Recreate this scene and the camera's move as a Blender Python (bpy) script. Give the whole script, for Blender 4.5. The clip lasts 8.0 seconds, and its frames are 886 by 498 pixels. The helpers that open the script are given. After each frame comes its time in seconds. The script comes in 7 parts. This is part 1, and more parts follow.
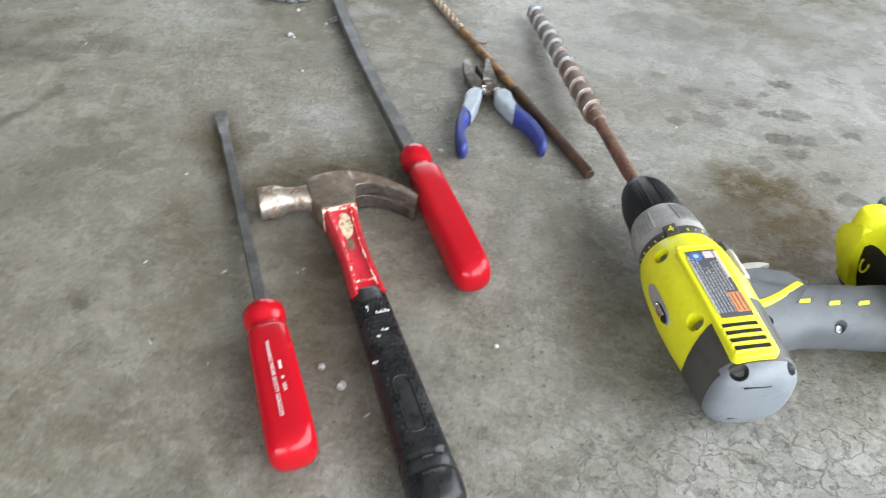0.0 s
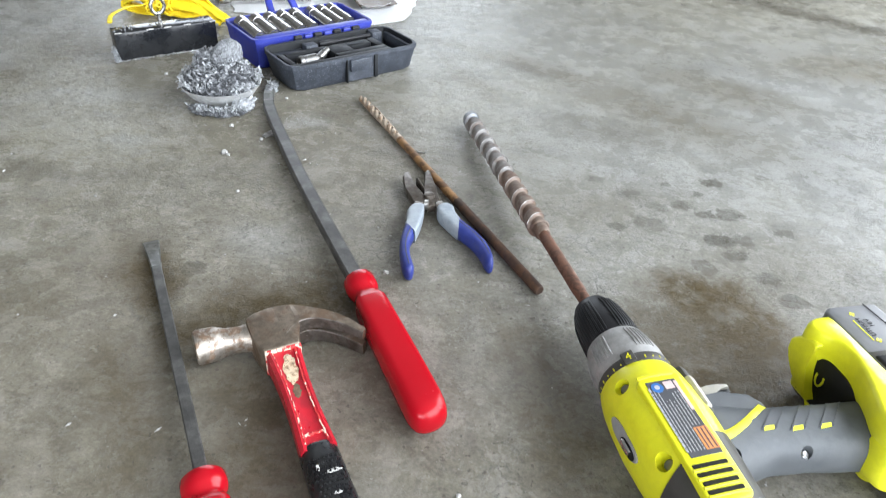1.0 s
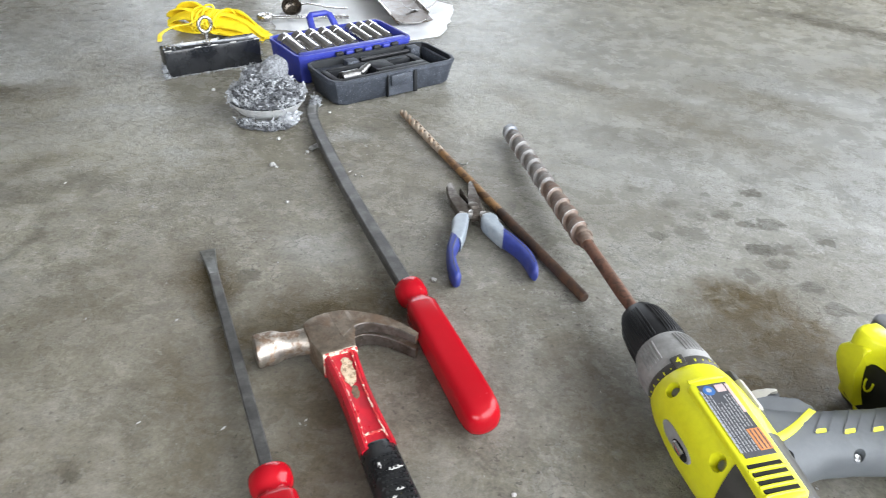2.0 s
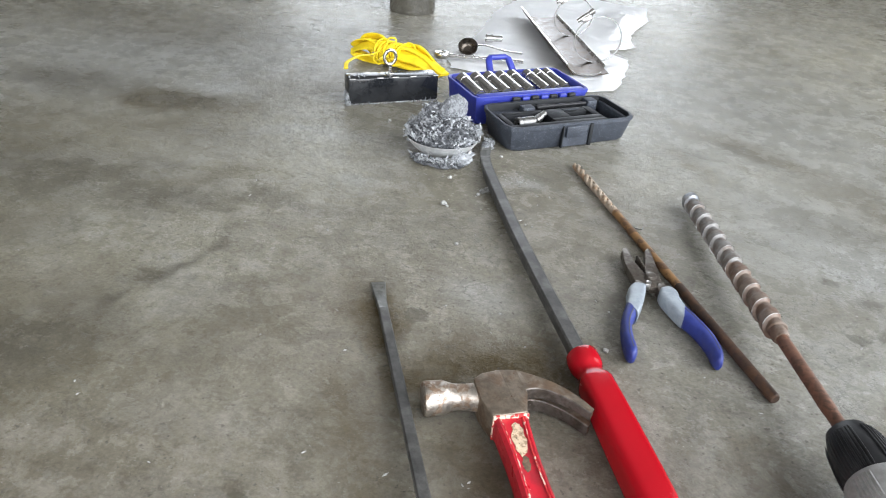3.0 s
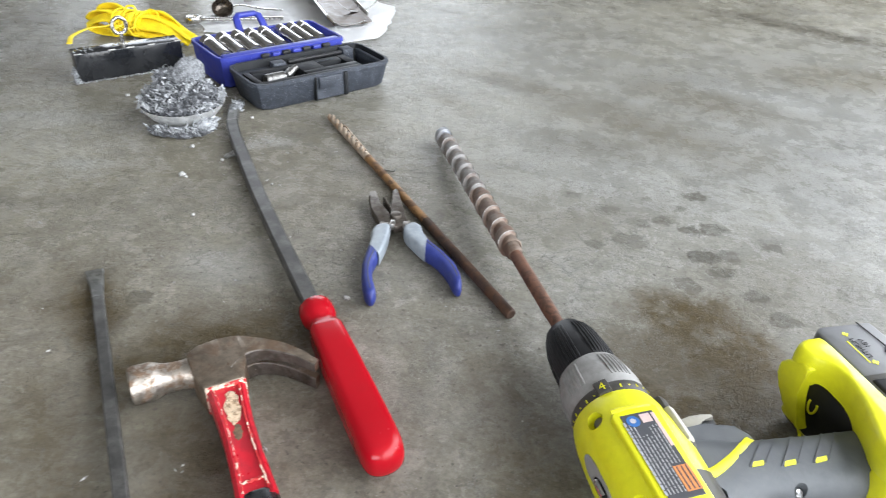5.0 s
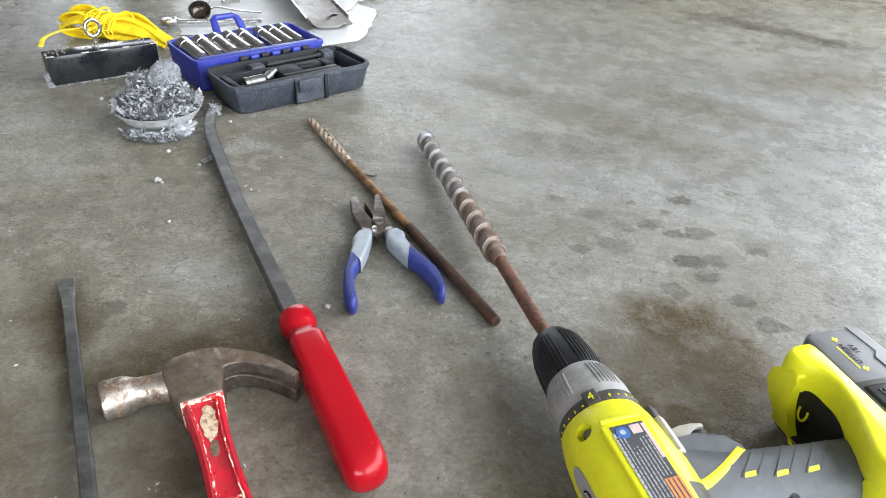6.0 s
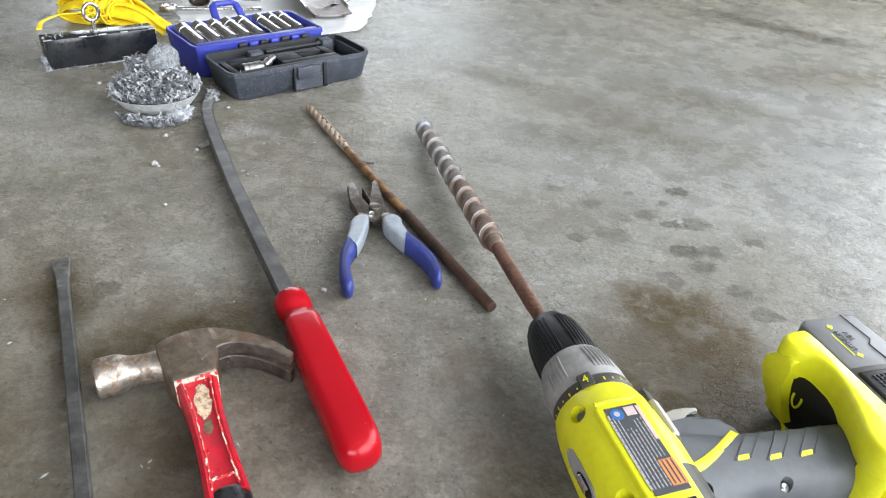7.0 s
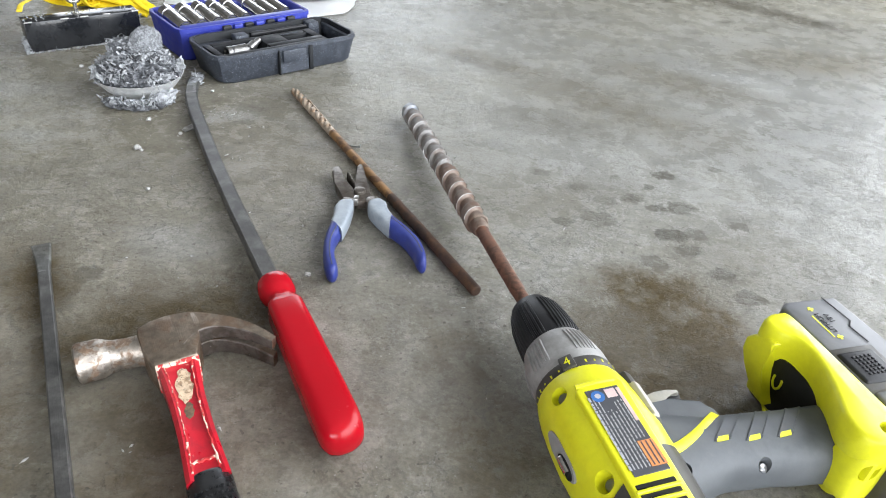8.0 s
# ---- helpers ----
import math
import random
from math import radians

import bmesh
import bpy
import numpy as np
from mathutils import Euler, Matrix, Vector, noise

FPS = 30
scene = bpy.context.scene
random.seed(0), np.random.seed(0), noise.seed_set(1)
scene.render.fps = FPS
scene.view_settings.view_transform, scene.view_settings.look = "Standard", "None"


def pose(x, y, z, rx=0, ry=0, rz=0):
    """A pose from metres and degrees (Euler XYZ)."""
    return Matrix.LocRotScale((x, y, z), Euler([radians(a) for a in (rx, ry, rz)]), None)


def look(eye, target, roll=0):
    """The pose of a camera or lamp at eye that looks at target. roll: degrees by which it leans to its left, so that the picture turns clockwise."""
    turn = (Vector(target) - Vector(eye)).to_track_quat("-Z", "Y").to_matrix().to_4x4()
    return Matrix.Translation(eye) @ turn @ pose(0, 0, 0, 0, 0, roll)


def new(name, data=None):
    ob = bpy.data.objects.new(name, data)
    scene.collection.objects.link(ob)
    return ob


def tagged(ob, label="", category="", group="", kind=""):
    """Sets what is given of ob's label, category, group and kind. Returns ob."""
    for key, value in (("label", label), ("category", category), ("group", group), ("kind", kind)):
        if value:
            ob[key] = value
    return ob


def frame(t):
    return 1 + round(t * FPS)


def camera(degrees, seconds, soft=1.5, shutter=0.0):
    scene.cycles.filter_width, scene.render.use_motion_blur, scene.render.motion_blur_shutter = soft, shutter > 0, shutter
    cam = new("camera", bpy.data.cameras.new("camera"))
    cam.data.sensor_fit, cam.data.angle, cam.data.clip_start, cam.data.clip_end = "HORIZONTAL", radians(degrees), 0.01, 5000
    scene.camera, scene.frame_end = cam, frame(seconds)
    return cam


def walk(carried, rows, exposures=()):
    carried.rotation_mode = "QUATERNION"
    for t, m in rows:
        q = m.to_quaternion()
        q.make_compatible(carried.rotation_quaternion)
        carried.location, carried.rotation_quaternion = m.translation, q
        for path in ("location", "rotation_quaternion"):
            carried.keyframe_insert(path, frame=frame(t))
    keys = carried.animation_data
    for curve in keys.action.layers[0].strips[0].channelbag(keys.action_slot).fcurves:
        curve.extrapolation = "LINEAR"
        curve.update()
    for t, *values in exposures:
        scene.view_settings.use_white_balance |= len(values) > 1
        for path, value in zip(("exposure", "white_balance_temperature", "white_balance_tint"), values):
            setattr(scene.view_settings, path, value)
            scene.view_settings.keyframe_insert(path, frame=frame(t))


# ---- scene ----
cam = camera(66.0, 8.0, soft=0.95, shutter=0.35)
PATH = [
    (0, (0.3552, -0.742, 0.3831), (0.0688, 0.71, -0.9621), 3.43),
    (0.5, (0.3522, -0.7094, 0.3974), (0.1861, 0.8028, -0.901), 2.80),
    (1, (0.339, -0.6978, 0.4069), (0.1875, 0.9144, -0.767), 3.98),
    (1.2, (0.3375, -0.6969, 0.4092), (0.1889, 0.9318, -0.742), 2.94),
    (2.3, (0.3003, -0.7235, 0.4143), (0.0036, 0.894, -0.7239), 3.12),
    (2.5, (0.2838, -0.7183, 0.4202), (-0.0895, 0.8969, -0.6986), 3.70),
    (3, (0.2492, -0.7065, 0.4093), (-0.3042, 0.8894, -0.6617), 4.83),
    (3.5, (0.2597, -0.718, 0.4129), (-0.3382, 0.8364, -0.6945), 2.26),
    (4, (0.326, -0.688, 0.4057), (-0.0265, 0.9482, -0.6892), 3.74),
    (4.5, (0.344, -0.6774, 0.397), (0.1131, 0.9741, -0.7073), 3.78),
    (5, (0.3635, -0.6594, 0.3837), (0.2181, 0.9902, -0.7376), 3.03),
    (5.2, (0.3686, -0.651, 0.3766), (0.2615, 1.002, -0.7442), 3.64),
    (6.5, (0.3582, -0.647, 0.3799), (0.2657, 1.0156, -0.7278), 3.68),
    (7, (0.363, -0.6523, 0.3697), (0.2769, 1.0041, -0.7478), 4.55),
    (7.5, (0.3713, -0.6521, 0.3607), (0.3214, 0.9802, -0.794), 5.12),
    (8, (0.3698, -0.6512, 0.3677), (0.311, 0.984, -0.7824), 4.95),
]
walk(cam, [(t, look(eye, target, roll)) for t, eye, target, roll in PATH], [(0.0, 0.14, 6200, 9), (1.0, 0.14, 6100, 9), (2.5, 0.03, 6250, 10), (4.0, 0.01, 6270, 10), (5.0, -0.04, 6250, 10), (8.0, -0.04, 6250, 10)])

# ---------- light ----------
world = bpy.data.worlds.new("sky")
scene.world = world
world.use_nodes = True
wn = world.node_tree.nodes
sky = wn.new("ShaderNodeTexSky")
sky.sky_type, sky.sun_disc = "NISHITA", False
sky.sun_elevation, sky.sun_rotation = radians(42), radians(150)
wn["Background"].inputs["Strength"].default_value = 0.10
world.node_tree.links.new(sky.outputs["Color"], wn["Background"].inputs["Color"])

sun_data = bpy.data.lights.new("sun", "SUN")
sun_data.energy, sun_data.angle, sun_data.color = 2.0, radians(0.6), (1.0, 0.95, 0.88)
sun = new("sun", sun_data)
sun.matrix_world = look((-6, 4, 6), (0, 0, 0))

# daylight that comes in through three open doors
for name, wide, high, watts, eye, aim in (
    ("daylight_in_east_door", 4.6, 2.1, 222.0, (1.78, -0.70, 1.12), (0.0, -0.70, 1.12)),
    ("daylight_in_north_door", 3.4, 2.0, 76.0, (-1.5, 4.5, 1.05), (-1.5, 0.0, 1.05)),
    ("daylight_in_south_door", 3.4, 2.0, 158.0, (-0.2, -4.5, 1.06), (-0.2, 0.0, 1.06)),
):
    data = bpy.data.lights.new(name, "AREA")
    data.shape, data.size, data.size_y, data.energy, data.color = "RECTANGLE", wide, high, watts, (0.968, 0.987, 1.005)
    new(name, data).matrix_world = look(eye, aim)


# ---------- materials ----------
def tree(name):
    m = bpy.data.materials.new(name)
    m.use_nodes = True
    return m, m.node_tree.nodes, m.node_tree.links, m.node_tree.nodes["Principled BSDF"]


def rgba(c):
    return (c[0], c[1], c[2], 1.0)


def noise_node(n, l, coord, scale, detail=5.0, rough=0.6, distort=0.0, stretch=None, turn=0.0):
    tex = n.new("ShaderNodeTexNoise")
    tex.inputs["Scale"].default_value = scale
    tex.inputs["Detail"].default_value = detail
    tex.inputs["Roughness"].default_value = rough
    tex.inputs["Distortion"].default_value = distort
    if stretch:
        mp = n.new("ShaderNodeMapping")
        mp.inputs["Scale"].default_value = stretch
        mp.inputs["Rotation"].default_value = (0, 0, radians(turn))
        l.new(coord, mp.inputs["Vector"])
        coord = mp.outputs["Vector"]
    l.new(coord, tex.inputs["Vector"])
    return tex.outputs["Fac"]


def ramp(n, l, value, lo, hi, a=0.0, b=1.0):
    r = n.new("ShaderNodeMapRange")
    r.interpolation_type = "SMOOTHSTEP"
    r.inputs["From Min"].default_value, r.inputs["From Max"].default_value = lo, hi
    r.inputs["To Min"].default_value, r.inputs["To Max"].default_value = a, b
    l.new(value, r.inputs["Value"])
    return r.outputs["Result"]


def math_node(n, l, op, a, b=None):
    m = n.new("ShaderNodeMath")
    m.operation = op
    for k, v in enumerate((a, b)):
        if v is None:
            continue
        if isinstance(v, (int, float)):
            m.inputs[k].default_value = v
        else:
            l.new(v, m.inputs[k])
    return m.outputs[0]


def mix_col(n, l, fac, a, b, blend="MIX"):
    m = n.new("ShaderNodeMix")
    m.data_type, m.blend_type = "RGBA", blend
    for k, v in ((0, fac), (6, a), (7, b)):
        if isinstance(v, (int, float)):
            m.inputs[k].default_value = v
        elif isinstance(v, tuple):
            m.inputs[k].default_value = rgba(v)
        else:
            l.new(v, m.inputs[k])
    return m.outputs[2]


def surface(name, col, col2=None, rough=0.5, rough2=None, metal=0.0, metal2=None, patch=12.0, lo=0.45, hi=0.6, grain=150.0,
            var=0.18, bump=0.15, coat=0.0, depth=0.0004, detail=6.0, stretch=None, scratch=0.0, alpha=None, flake=None):
    """A colour with patches of a second one, fine grain and relief; sizes per metre, in the thing's own space."""
    m, n, l, p = tree(name)
    co = n.new("ShaderNodeTexCoord").outputs["Object"]
    big = noise_node(n, l, co, patch, detail, 0.62, 0.3, stretch)
    fine = noise_node(n, l, co, grain, 4.0, 0.7)
    mask = ramp(n, l, big, lo, hi)
    base = mix_col(n, l, mask, col, col2 or col)
    if flake:
        chips = ramp(n, l, noise_node(n, l, co, flake[0], 5.0, 0.7), flake[1], flake[1] + 0.02)
        base = mix_col(n, l, chips, base, flake[2])
    tone = ramp(n, l, fine, 0.25, 0.75, 1.0 - var, 1.0 + var)
    grey = n.new("ShaderNodeCombineColor")
    for k in range(3):
        l.new(tone, grey.inputs[k])
    base = mix_col(n, l, 1.0, base, grey.outputs[0], "MULTIPLY")
    l.new(base, p.inputs["Base Color"])
    r = ramp(n, l, big, lo, hi, rough, rough2 if rough2 is not None else rough)
    r = math_node(n, l, "ADD", r, ramp(n, l, fine, 0.2, 0.8, -0.08, 0.08))
    l.new(r, p.inputs["Roughness"])
    if metal2 is None:
        p.inputs["Metallic"].default_value = metal
    else:
        l.new(ramp(n, l, big, lo, hi, metal, metal2), p.inputs["Metallic"])
    p.inputs["Coat Weight"].default_value = coat
    p.inputs["Coat Roughness"].default_value = 0.12
    height = math_node(n, l, "ADD", fine, math_node(n, l, "MULTIPLY", big, 1.5))
    if scratch:
        lines = noise_node(n, l, co, 60.0, 3.0, 0.6, 0.0, (1.0, 22.0, 22.0), 8.0)
        height = math_node(n, l, "ADD", height, math_node(n, l, "MULTIPLY", lines, scratch))
    b = n.new("ShaderNodeBump")
    b.inputs["Strength"].default_value, b.inputs["Distance"].default_value = bump, depth
    l.new(height, b.inputs["Height"])
    l.new(b.outputs["Normal"], p.inputs["Normal"])
    return m


red_plastic = surface("red_acetate", (0.355, 0.003, 0.010), (0.335, 0.003, 0.009), rough=0.20, rough2=0.24, patch=14, lo=0.1, hi=0.9, var=0.03, bump=0.0, grain=26)
red_plastic.node_tree.nodes["Principled BSDF"].inputs["Specular IOR Level"].default_value = 0.32
white_print = surface("white_print", (0.56, 0.42, 0.40), rough=0.6, var=0.1)
bar_steel = surface("forged_bar_steel", (0.085, 0.083, 0.079), (0.155, 0.151, 0.144), rough=0.46, rough2=0.38, metal=0.6, patch=45, lo=0.4, hi=0.7,
                    var=0.25, bump=0.35, scratch=1.2)
bright_steel = surface("ground_steel", (0.32, 0.32, 0.30), (0.19, 0.19, 0.18), rough=0.34, rough2=0.45, metal=0.9, patch=60, var=0.2, bump=0.3, scratch=1.0)
hammer_steel = surface("worn_hammer_steel", (0.25, 0.205, 0.16), (0.15, 0.10, 0.065), rough=0.36, rough2=0.52, metal=0.8, metal2=0.6, patch=55,
                       lo=0.42, hi=0.62, var=0.25, bump=0.35, scratch=0.8, flake=(240.0, 0.66, (0.13, 0.06, 0.03)))
poll_steel = surface("polished_hammer_steel", (0.44, 0.395, 0.345), (0.20, 0.135, 0.09), rough=0.36, rough2=0.55, metal=0.9, metal2=0.5, patch=120,
                     lo=0.47, hi=0.60, var=0.3, bump=0.8, depth=0.0008, flake=(330.0, 0.63, (0.13, 0.08, 0.05)))
# worn hammer steel again, darkened to paint the shade inside the claw
claw_shade = surface("shaded_claw_steel", (0.15, 0.13, 0.115), (0.085, 0.068, 0.055), rough=0.40, rough2=0.55, metal=0.7, patch=70, var=0.3, bump=0.5,
                     flake=(260.0, 0.66, (0.34, 0.32, 0.30)))
red_paint = surface("red_handle_paint", (0.44, 0.008, 0.020), (0.33, 0.008, 0.018), rough=0.32, rough2=0.45, patch=60, var=0.08, bump=0.2, coat=0.2,
                    flake=(260.0, 0.68, (0.60, 0.36, 0.28)))
worn_edge = surface("worn_cream_edge", (0.68, 0.54, 0.42), (0.50, 0.03, 0.03), rough=0.6, patch=160, lo=0.46, hi=0.50, var=0.2, bump=0.4)
sticker = surface("torn_sticker", (0.58, 0.44, 0.30), (0.30, 0.20, 0.12), rough=0.7, patch=220, lo=0.5, hi=0.6, var=0.25, bump=0.4,
                  flake=(420.0, 0.6, (0.12, 0.09, 0.07)))
rubber = surface("black_rubber", (0.012, 0.012, 0.013), (0.020, 0.020, 0.020), rough=0.28, rough2=0.42, patch=50, var=0.25, bump=0.3,
                 flake=(170.0, 0.715, (0.34, 0.33, 0.31)))
grit_pale = surface("pale_grit", (0.46, 0.45, 0.43), (0.22, 0.215, 0.205), rough=0.75, patch=300, var=0.25, bump=0.5)
scuff = surface("white_scuff", (0.62, 0.6, 0.57), (0.25, 0.24, 0.23), rough=0.75, patch=300, var=0.25, bump=0.5)
plier_steel = surface("plier_steel", (0.17, 0.15, 0.13), (0.09, 0.072, 0.058), rough=0.36, rough2=0.5, metal=0.85, metal2=0.7, patch=80, var=0.25, bump=0.35)
blue_grip = surface("blue_grip", (0.022, 0.034, 0.185), (0.032, 0.046, 0.215), rough=0.42, rough2=0.52, patch=60, var=0.12, bump=0.2)
grey_grip = surface("pale_grip", (0.29, 0.32, 0.35), (0.24, 0.27, 0.30), rough=0.42, patch=60, var=0.1, bump=0.2, flake=(190.0, 0.7, (0.2, 0.19, 0.18)))
bit_bronze = surface("worn_drill_bit", (0.33, 0.185, 0.08), (0.12, 0.065, 0.035), rough=0.45, rough2=0.6, metal=0.55, metal2=0.3, patch=70, var=0.25, bump=0.4)
bit_tip = surface("bright_drill_flutes", (0.50, 0.41, 0.32), (0.34, 0.23, 0.15), rough=0.36, rough2=0.48, metal=0.65, patch=80, var=0.2, bump=0.3)
rust_dark = surface("dark_rust", (0.052, 0.030, 0.020), (0.085, 0.044, 0.025), rough=0.6, rough2=0.7, metal=0.35, patch=90, var=0.35, bump=0.6)
rust_red = surface("brown_rust", (0.15, 0.072, 0.045), (0.085, 0.045, 0.03), rough=0.55, rough2=0.68, metal=0.35, patch=90, var=0.3, bump=0.5)
auger_rust = surface("rusty_auger", (0.17, 0.128, 0.100), (0.115, 0.070, 0.048), rough=0.6, rough2=0.7, metal=0.15, metal2=0.1, patch=70, lo=0.42, hi=0.62,
                     var=0.25, bump=0.45)
auger_worn = surface("worn_auger", (0.185, 0.176, 0.166), (0.135, 0.108, 0.090), rough=0.6, rough2=0.7, metal=0.15, metal2=0.1, patch=80, lo=0.42, hi=0.62, var=0.25, bump=0.45)
auger_grey = surface("grey_auger_tip", (0.17, 0.18, 0.20), (0.28, 0.28, 0.29), rough=0.42, metal=0.6, patch=60, var=0.2, bump=0.4)
lime = surface("lime_plastic", (0.70, 0.685, 0.012), (0.65, 0.635, 0.011), rough=0.36, rough2=0.44, patch=25, var=0.05, bump=0.12, coat=0.1)
grey_rubber = surface("grey_overmould", (0.072, 0.078, 0.084), (0.090, 0.096, 0.102), rough=0.5, rough2=0.6, patch=40, var=0.1, bump=0.25)
stripe_grey = surface("dark_grip_stripe", (0.070, 0.075, 0.083), (0.09, 0.095, 0.103), rough=0.5, rough2=0.6, patch=40, var=0.1, bump=0.25)
pale_cap = surface("pale_grey_plastic", (0.150, 0.164, 0.180), (0.132, 0.145, 0.160), rough=0.45, rough2=0.55, patch=40, var=0.08, bump=0.2)
dark_shell = surface("dark_grey_plastic", (0.055, 0.052, 0.046), (0.07, 0.067, 0.06), rough=0.42, rough2=0.5, patch=40, var=0.1, bump=0.2)
black_plastic = surface("black_plastic", (0.013, 0.013, 0.014), (0.022, 0.022, 0.023), rough=0.42, rough2=0.52, patch=60, var=0.2, bump=0.3)
hole_black = surface("deep_black", (0.008, 0.008, 0.008), rough=0.7, var=0.1)
ring_grey = surface("torque_ring_grey", (0.27, 0.265, 0.255), (0.22, 0.215, 0.205), rough=0.5, rough2=0.6, patch=50, var=0.12, bump=0.3)
battery_grey = surface("battery_grey", (0.130, 0.132, 0.138), (0.15, 0.152, 0.158), rough=0.42, rough2=0.5, patch=40, var=0.07, bump=0.15)
trigger_pale = surface("pale_trigger", (0.42, 0.40, 0.35), (0.34, 0.32, 0.28), rough=0.5, patch=60, var=0.1)
chrome = surface("chrome", (0.56, 0.55, 0.54), (0.49, 0.48, 0.47), rough=0.14, rough2=0.22, metal=1.0, patch=60, var=0.05, bump=0.04)
chrome_dull = surface("dull_chrome", (0.60, 0.59, 0.57), (0.46, 0.44, 0.42), rough=0.22, rough2=0.32, metal=1.0, patch=60, var=0.1, bump=0.15)
worn_chrome = surface("worn_chrome", (0.30, 0.295, 0.285), (0.20, 0.195, 0.185), rough=0.30, rough2=0.42, metal=0.9, patch=90, var=0.2, bump=0.3)
screw_steel = surface("screw_steel", (0.28, 0.28, 0.28), rough=0.35, metal=1.0, var=0.1)
label_dark = surface("dark_label", (0.06, 0.062, 0.07), (0.075, 0.077, 0.085), rough=0.4, var=0.06)
label_ink = surface("pale_label_ink", (0.36, 0.36, 0.37), rough=0.5, var=0.1)
label_orange = surface("orange_label_ink", (0.62, 0.24, 0.08), (0.55, 0.20, 0.07), rough=0.5, var=0.1)
label_blue = surface("blue_label_ink", (0.03, 0.12, 0.34), rough=0.45, var=0.08)
case_blue = surface("blue_case_plastic", (0.026, 0.036, 0.27), (0.034, 0.046, 0.31), rough=0.38, rough2=0.48, patch=40, var=0.1, bump=0.2)
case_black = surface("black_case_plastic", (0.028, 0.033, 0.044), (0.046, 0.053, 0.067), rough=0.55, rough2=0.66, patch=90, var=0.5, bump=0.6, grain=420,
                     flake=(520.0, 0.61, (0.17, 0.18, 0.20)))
# the same black plastic, darkened: shade of the recesses put into the colour
case_shaded = surface("black_case_shaded", (0.007, 0.008, 0.009), (0.012, 0.013, 0.015), rough=0.5, rough2=0.6, patch=60, var=0.2, bump=0.2)
magnet_black = surface("black_enamel", (0.012, 0.013, 0.015), (0.018, 0.019, 0.021), rough=0.12, rough2=0.2, patch=40, var=0.15, bump=0.06,
                       flake=(260.0, 0.72, (0.30, 0.30, 0.30)))
yellow_cloth = surface("yellow_webbing", (0.88, 0.68, 0.010), (0.80, 0.58, 0.008), rough=0.62, patch=40, var=0.12, bump=0.5, grain=500)
felt_grey = surface("felted_filings", (0.30, 0.308, 0.32), (0.15, 0.154, 0.162), rough=0.9, patch=300, lo=0.42, hi=0.62, var=0.35, bump=1.0, depth=0.0016, grain=700)
filing_grey = surface("metal_shavings", (0.38, 0.39, 0.40), (0.22, 0.225, 0.235), rough=0.9, rough2=0.95, metal=0.0, patch=110, lo=0.45, hi=0.66, var=0.3, bump=0.5)
# darker copy of the shavings: shade in the gaps put into the colour
filing_shade = surface("shaded_shavings", (0.11, 0.113, 0.12), (0.19, 0.195, 0.205), rough=0.7, metal=0.2, patch=160, var=0.35, bump=0.8, depth=0.001)
bowl_alu = surface("spun_aluminium", (0.78, 0.78, 0.77), (0.66, 0.66, 0.65), rough=0.45, rough2=0.52, metal=0.55, patch=60, var=0.12, bump=0.2)
white_cloth = surface("white_cloth", (0.965, 0.967, 0.97), (0.94, 0.945, 0.952), rough=0.8, patch=14, var=0.03, bump=0.25, grain=900)
scoop_dark = surface("sooty_steel", (0.10, 0.085, 0.07), (0.05, 0.04, 0.032), rough=0.25, rough2=0.4, metal=0.9, patch=80, var=0.25, bump=0.2)
# mirror steel whose brown reflection of the dark room is in its base colour
brown_mirror = surface("steel_with_brown_reflection", (0.055, 0.036, 0.022), (0.10, 0.070, 0.044), rough=0.30, rough2=0.42, metal=0.7, patch=50, var=0.15, bump=0.1)
leaf_brown = surface("dry_leaf", (0.16, 0.105, 0.06), (0.10, 0.065, 0.04), rough=0.75, patch=120, var=0.3, bump=0.5)
for dull in (black_plastic, case_shaded, rubber, hole_black, dark_shell):
    dull.node_tree.nodes["Principled BSDF"].inputs["Specular IOR Level"].default_value = 0.28
for matt in (filing_grey, felt_grey, filing_shade):
    matt.node_tree.nodes["Principled BSDF"].inputs["Specular IOR Level"].default_value = 0.15
wall_paint = surface("painted_wall", (0.19, 0.18, 0.165), (0.165, 0.158, 0.145), rough=0.85, patch=1.5, var=0.06, bump=0.3, grain=60)
ceiling_paint = surface("ceiling_paint", (0.30, 0.29, 0.275), (0.27, 0.265, 0.25), rough=0.9, patch=1.5, var=0.05, bump=0.3, grain=60)


# stains on the slab, some with light or shade painted in: centre, radius, length over width, turn, softness, strength
STAINS_AND_SHADING = {}
STAINS_AND_SHADING["smears"] = [
    (-0.192, -0.225, 0.0075, 8.5, 79, 0.5, 0.62), (-0.206, -0.277, 0.012, 1.8, 60, 0.5, 0.5), (-0.222, -0.326, 0.0085, 2.2, 66, 0.4, 0.60), (-0.30, -0.150, 0.030, 2.6, 15, 0.7, 0.54),
    (-0.500, 0.120, 0.035, 2.2, 20, 0.7, 0.48), (-0.232, -0.420, 0.045, 1.6, 60, 0.8, 0.60), (-0.47, -0.16, 0.06, 2.2, 30, 0.8, 0.54),
    (-0.17, -0.09, 0.02, 6.0, 12, 0.8, 0.42), (-0.70, 0.10, 0.05, 3.0, 12, 0.8, 0.48), (0.93, 0.86, 0.035, 5.0, -32, 0.6, 0.60),
    (0.35, 0.38, 0.010, 9.0, -22, 0.7, 0.36), (0.47, 0.18, 0.03, 3.0, -10, 0.8, 0.34),
]
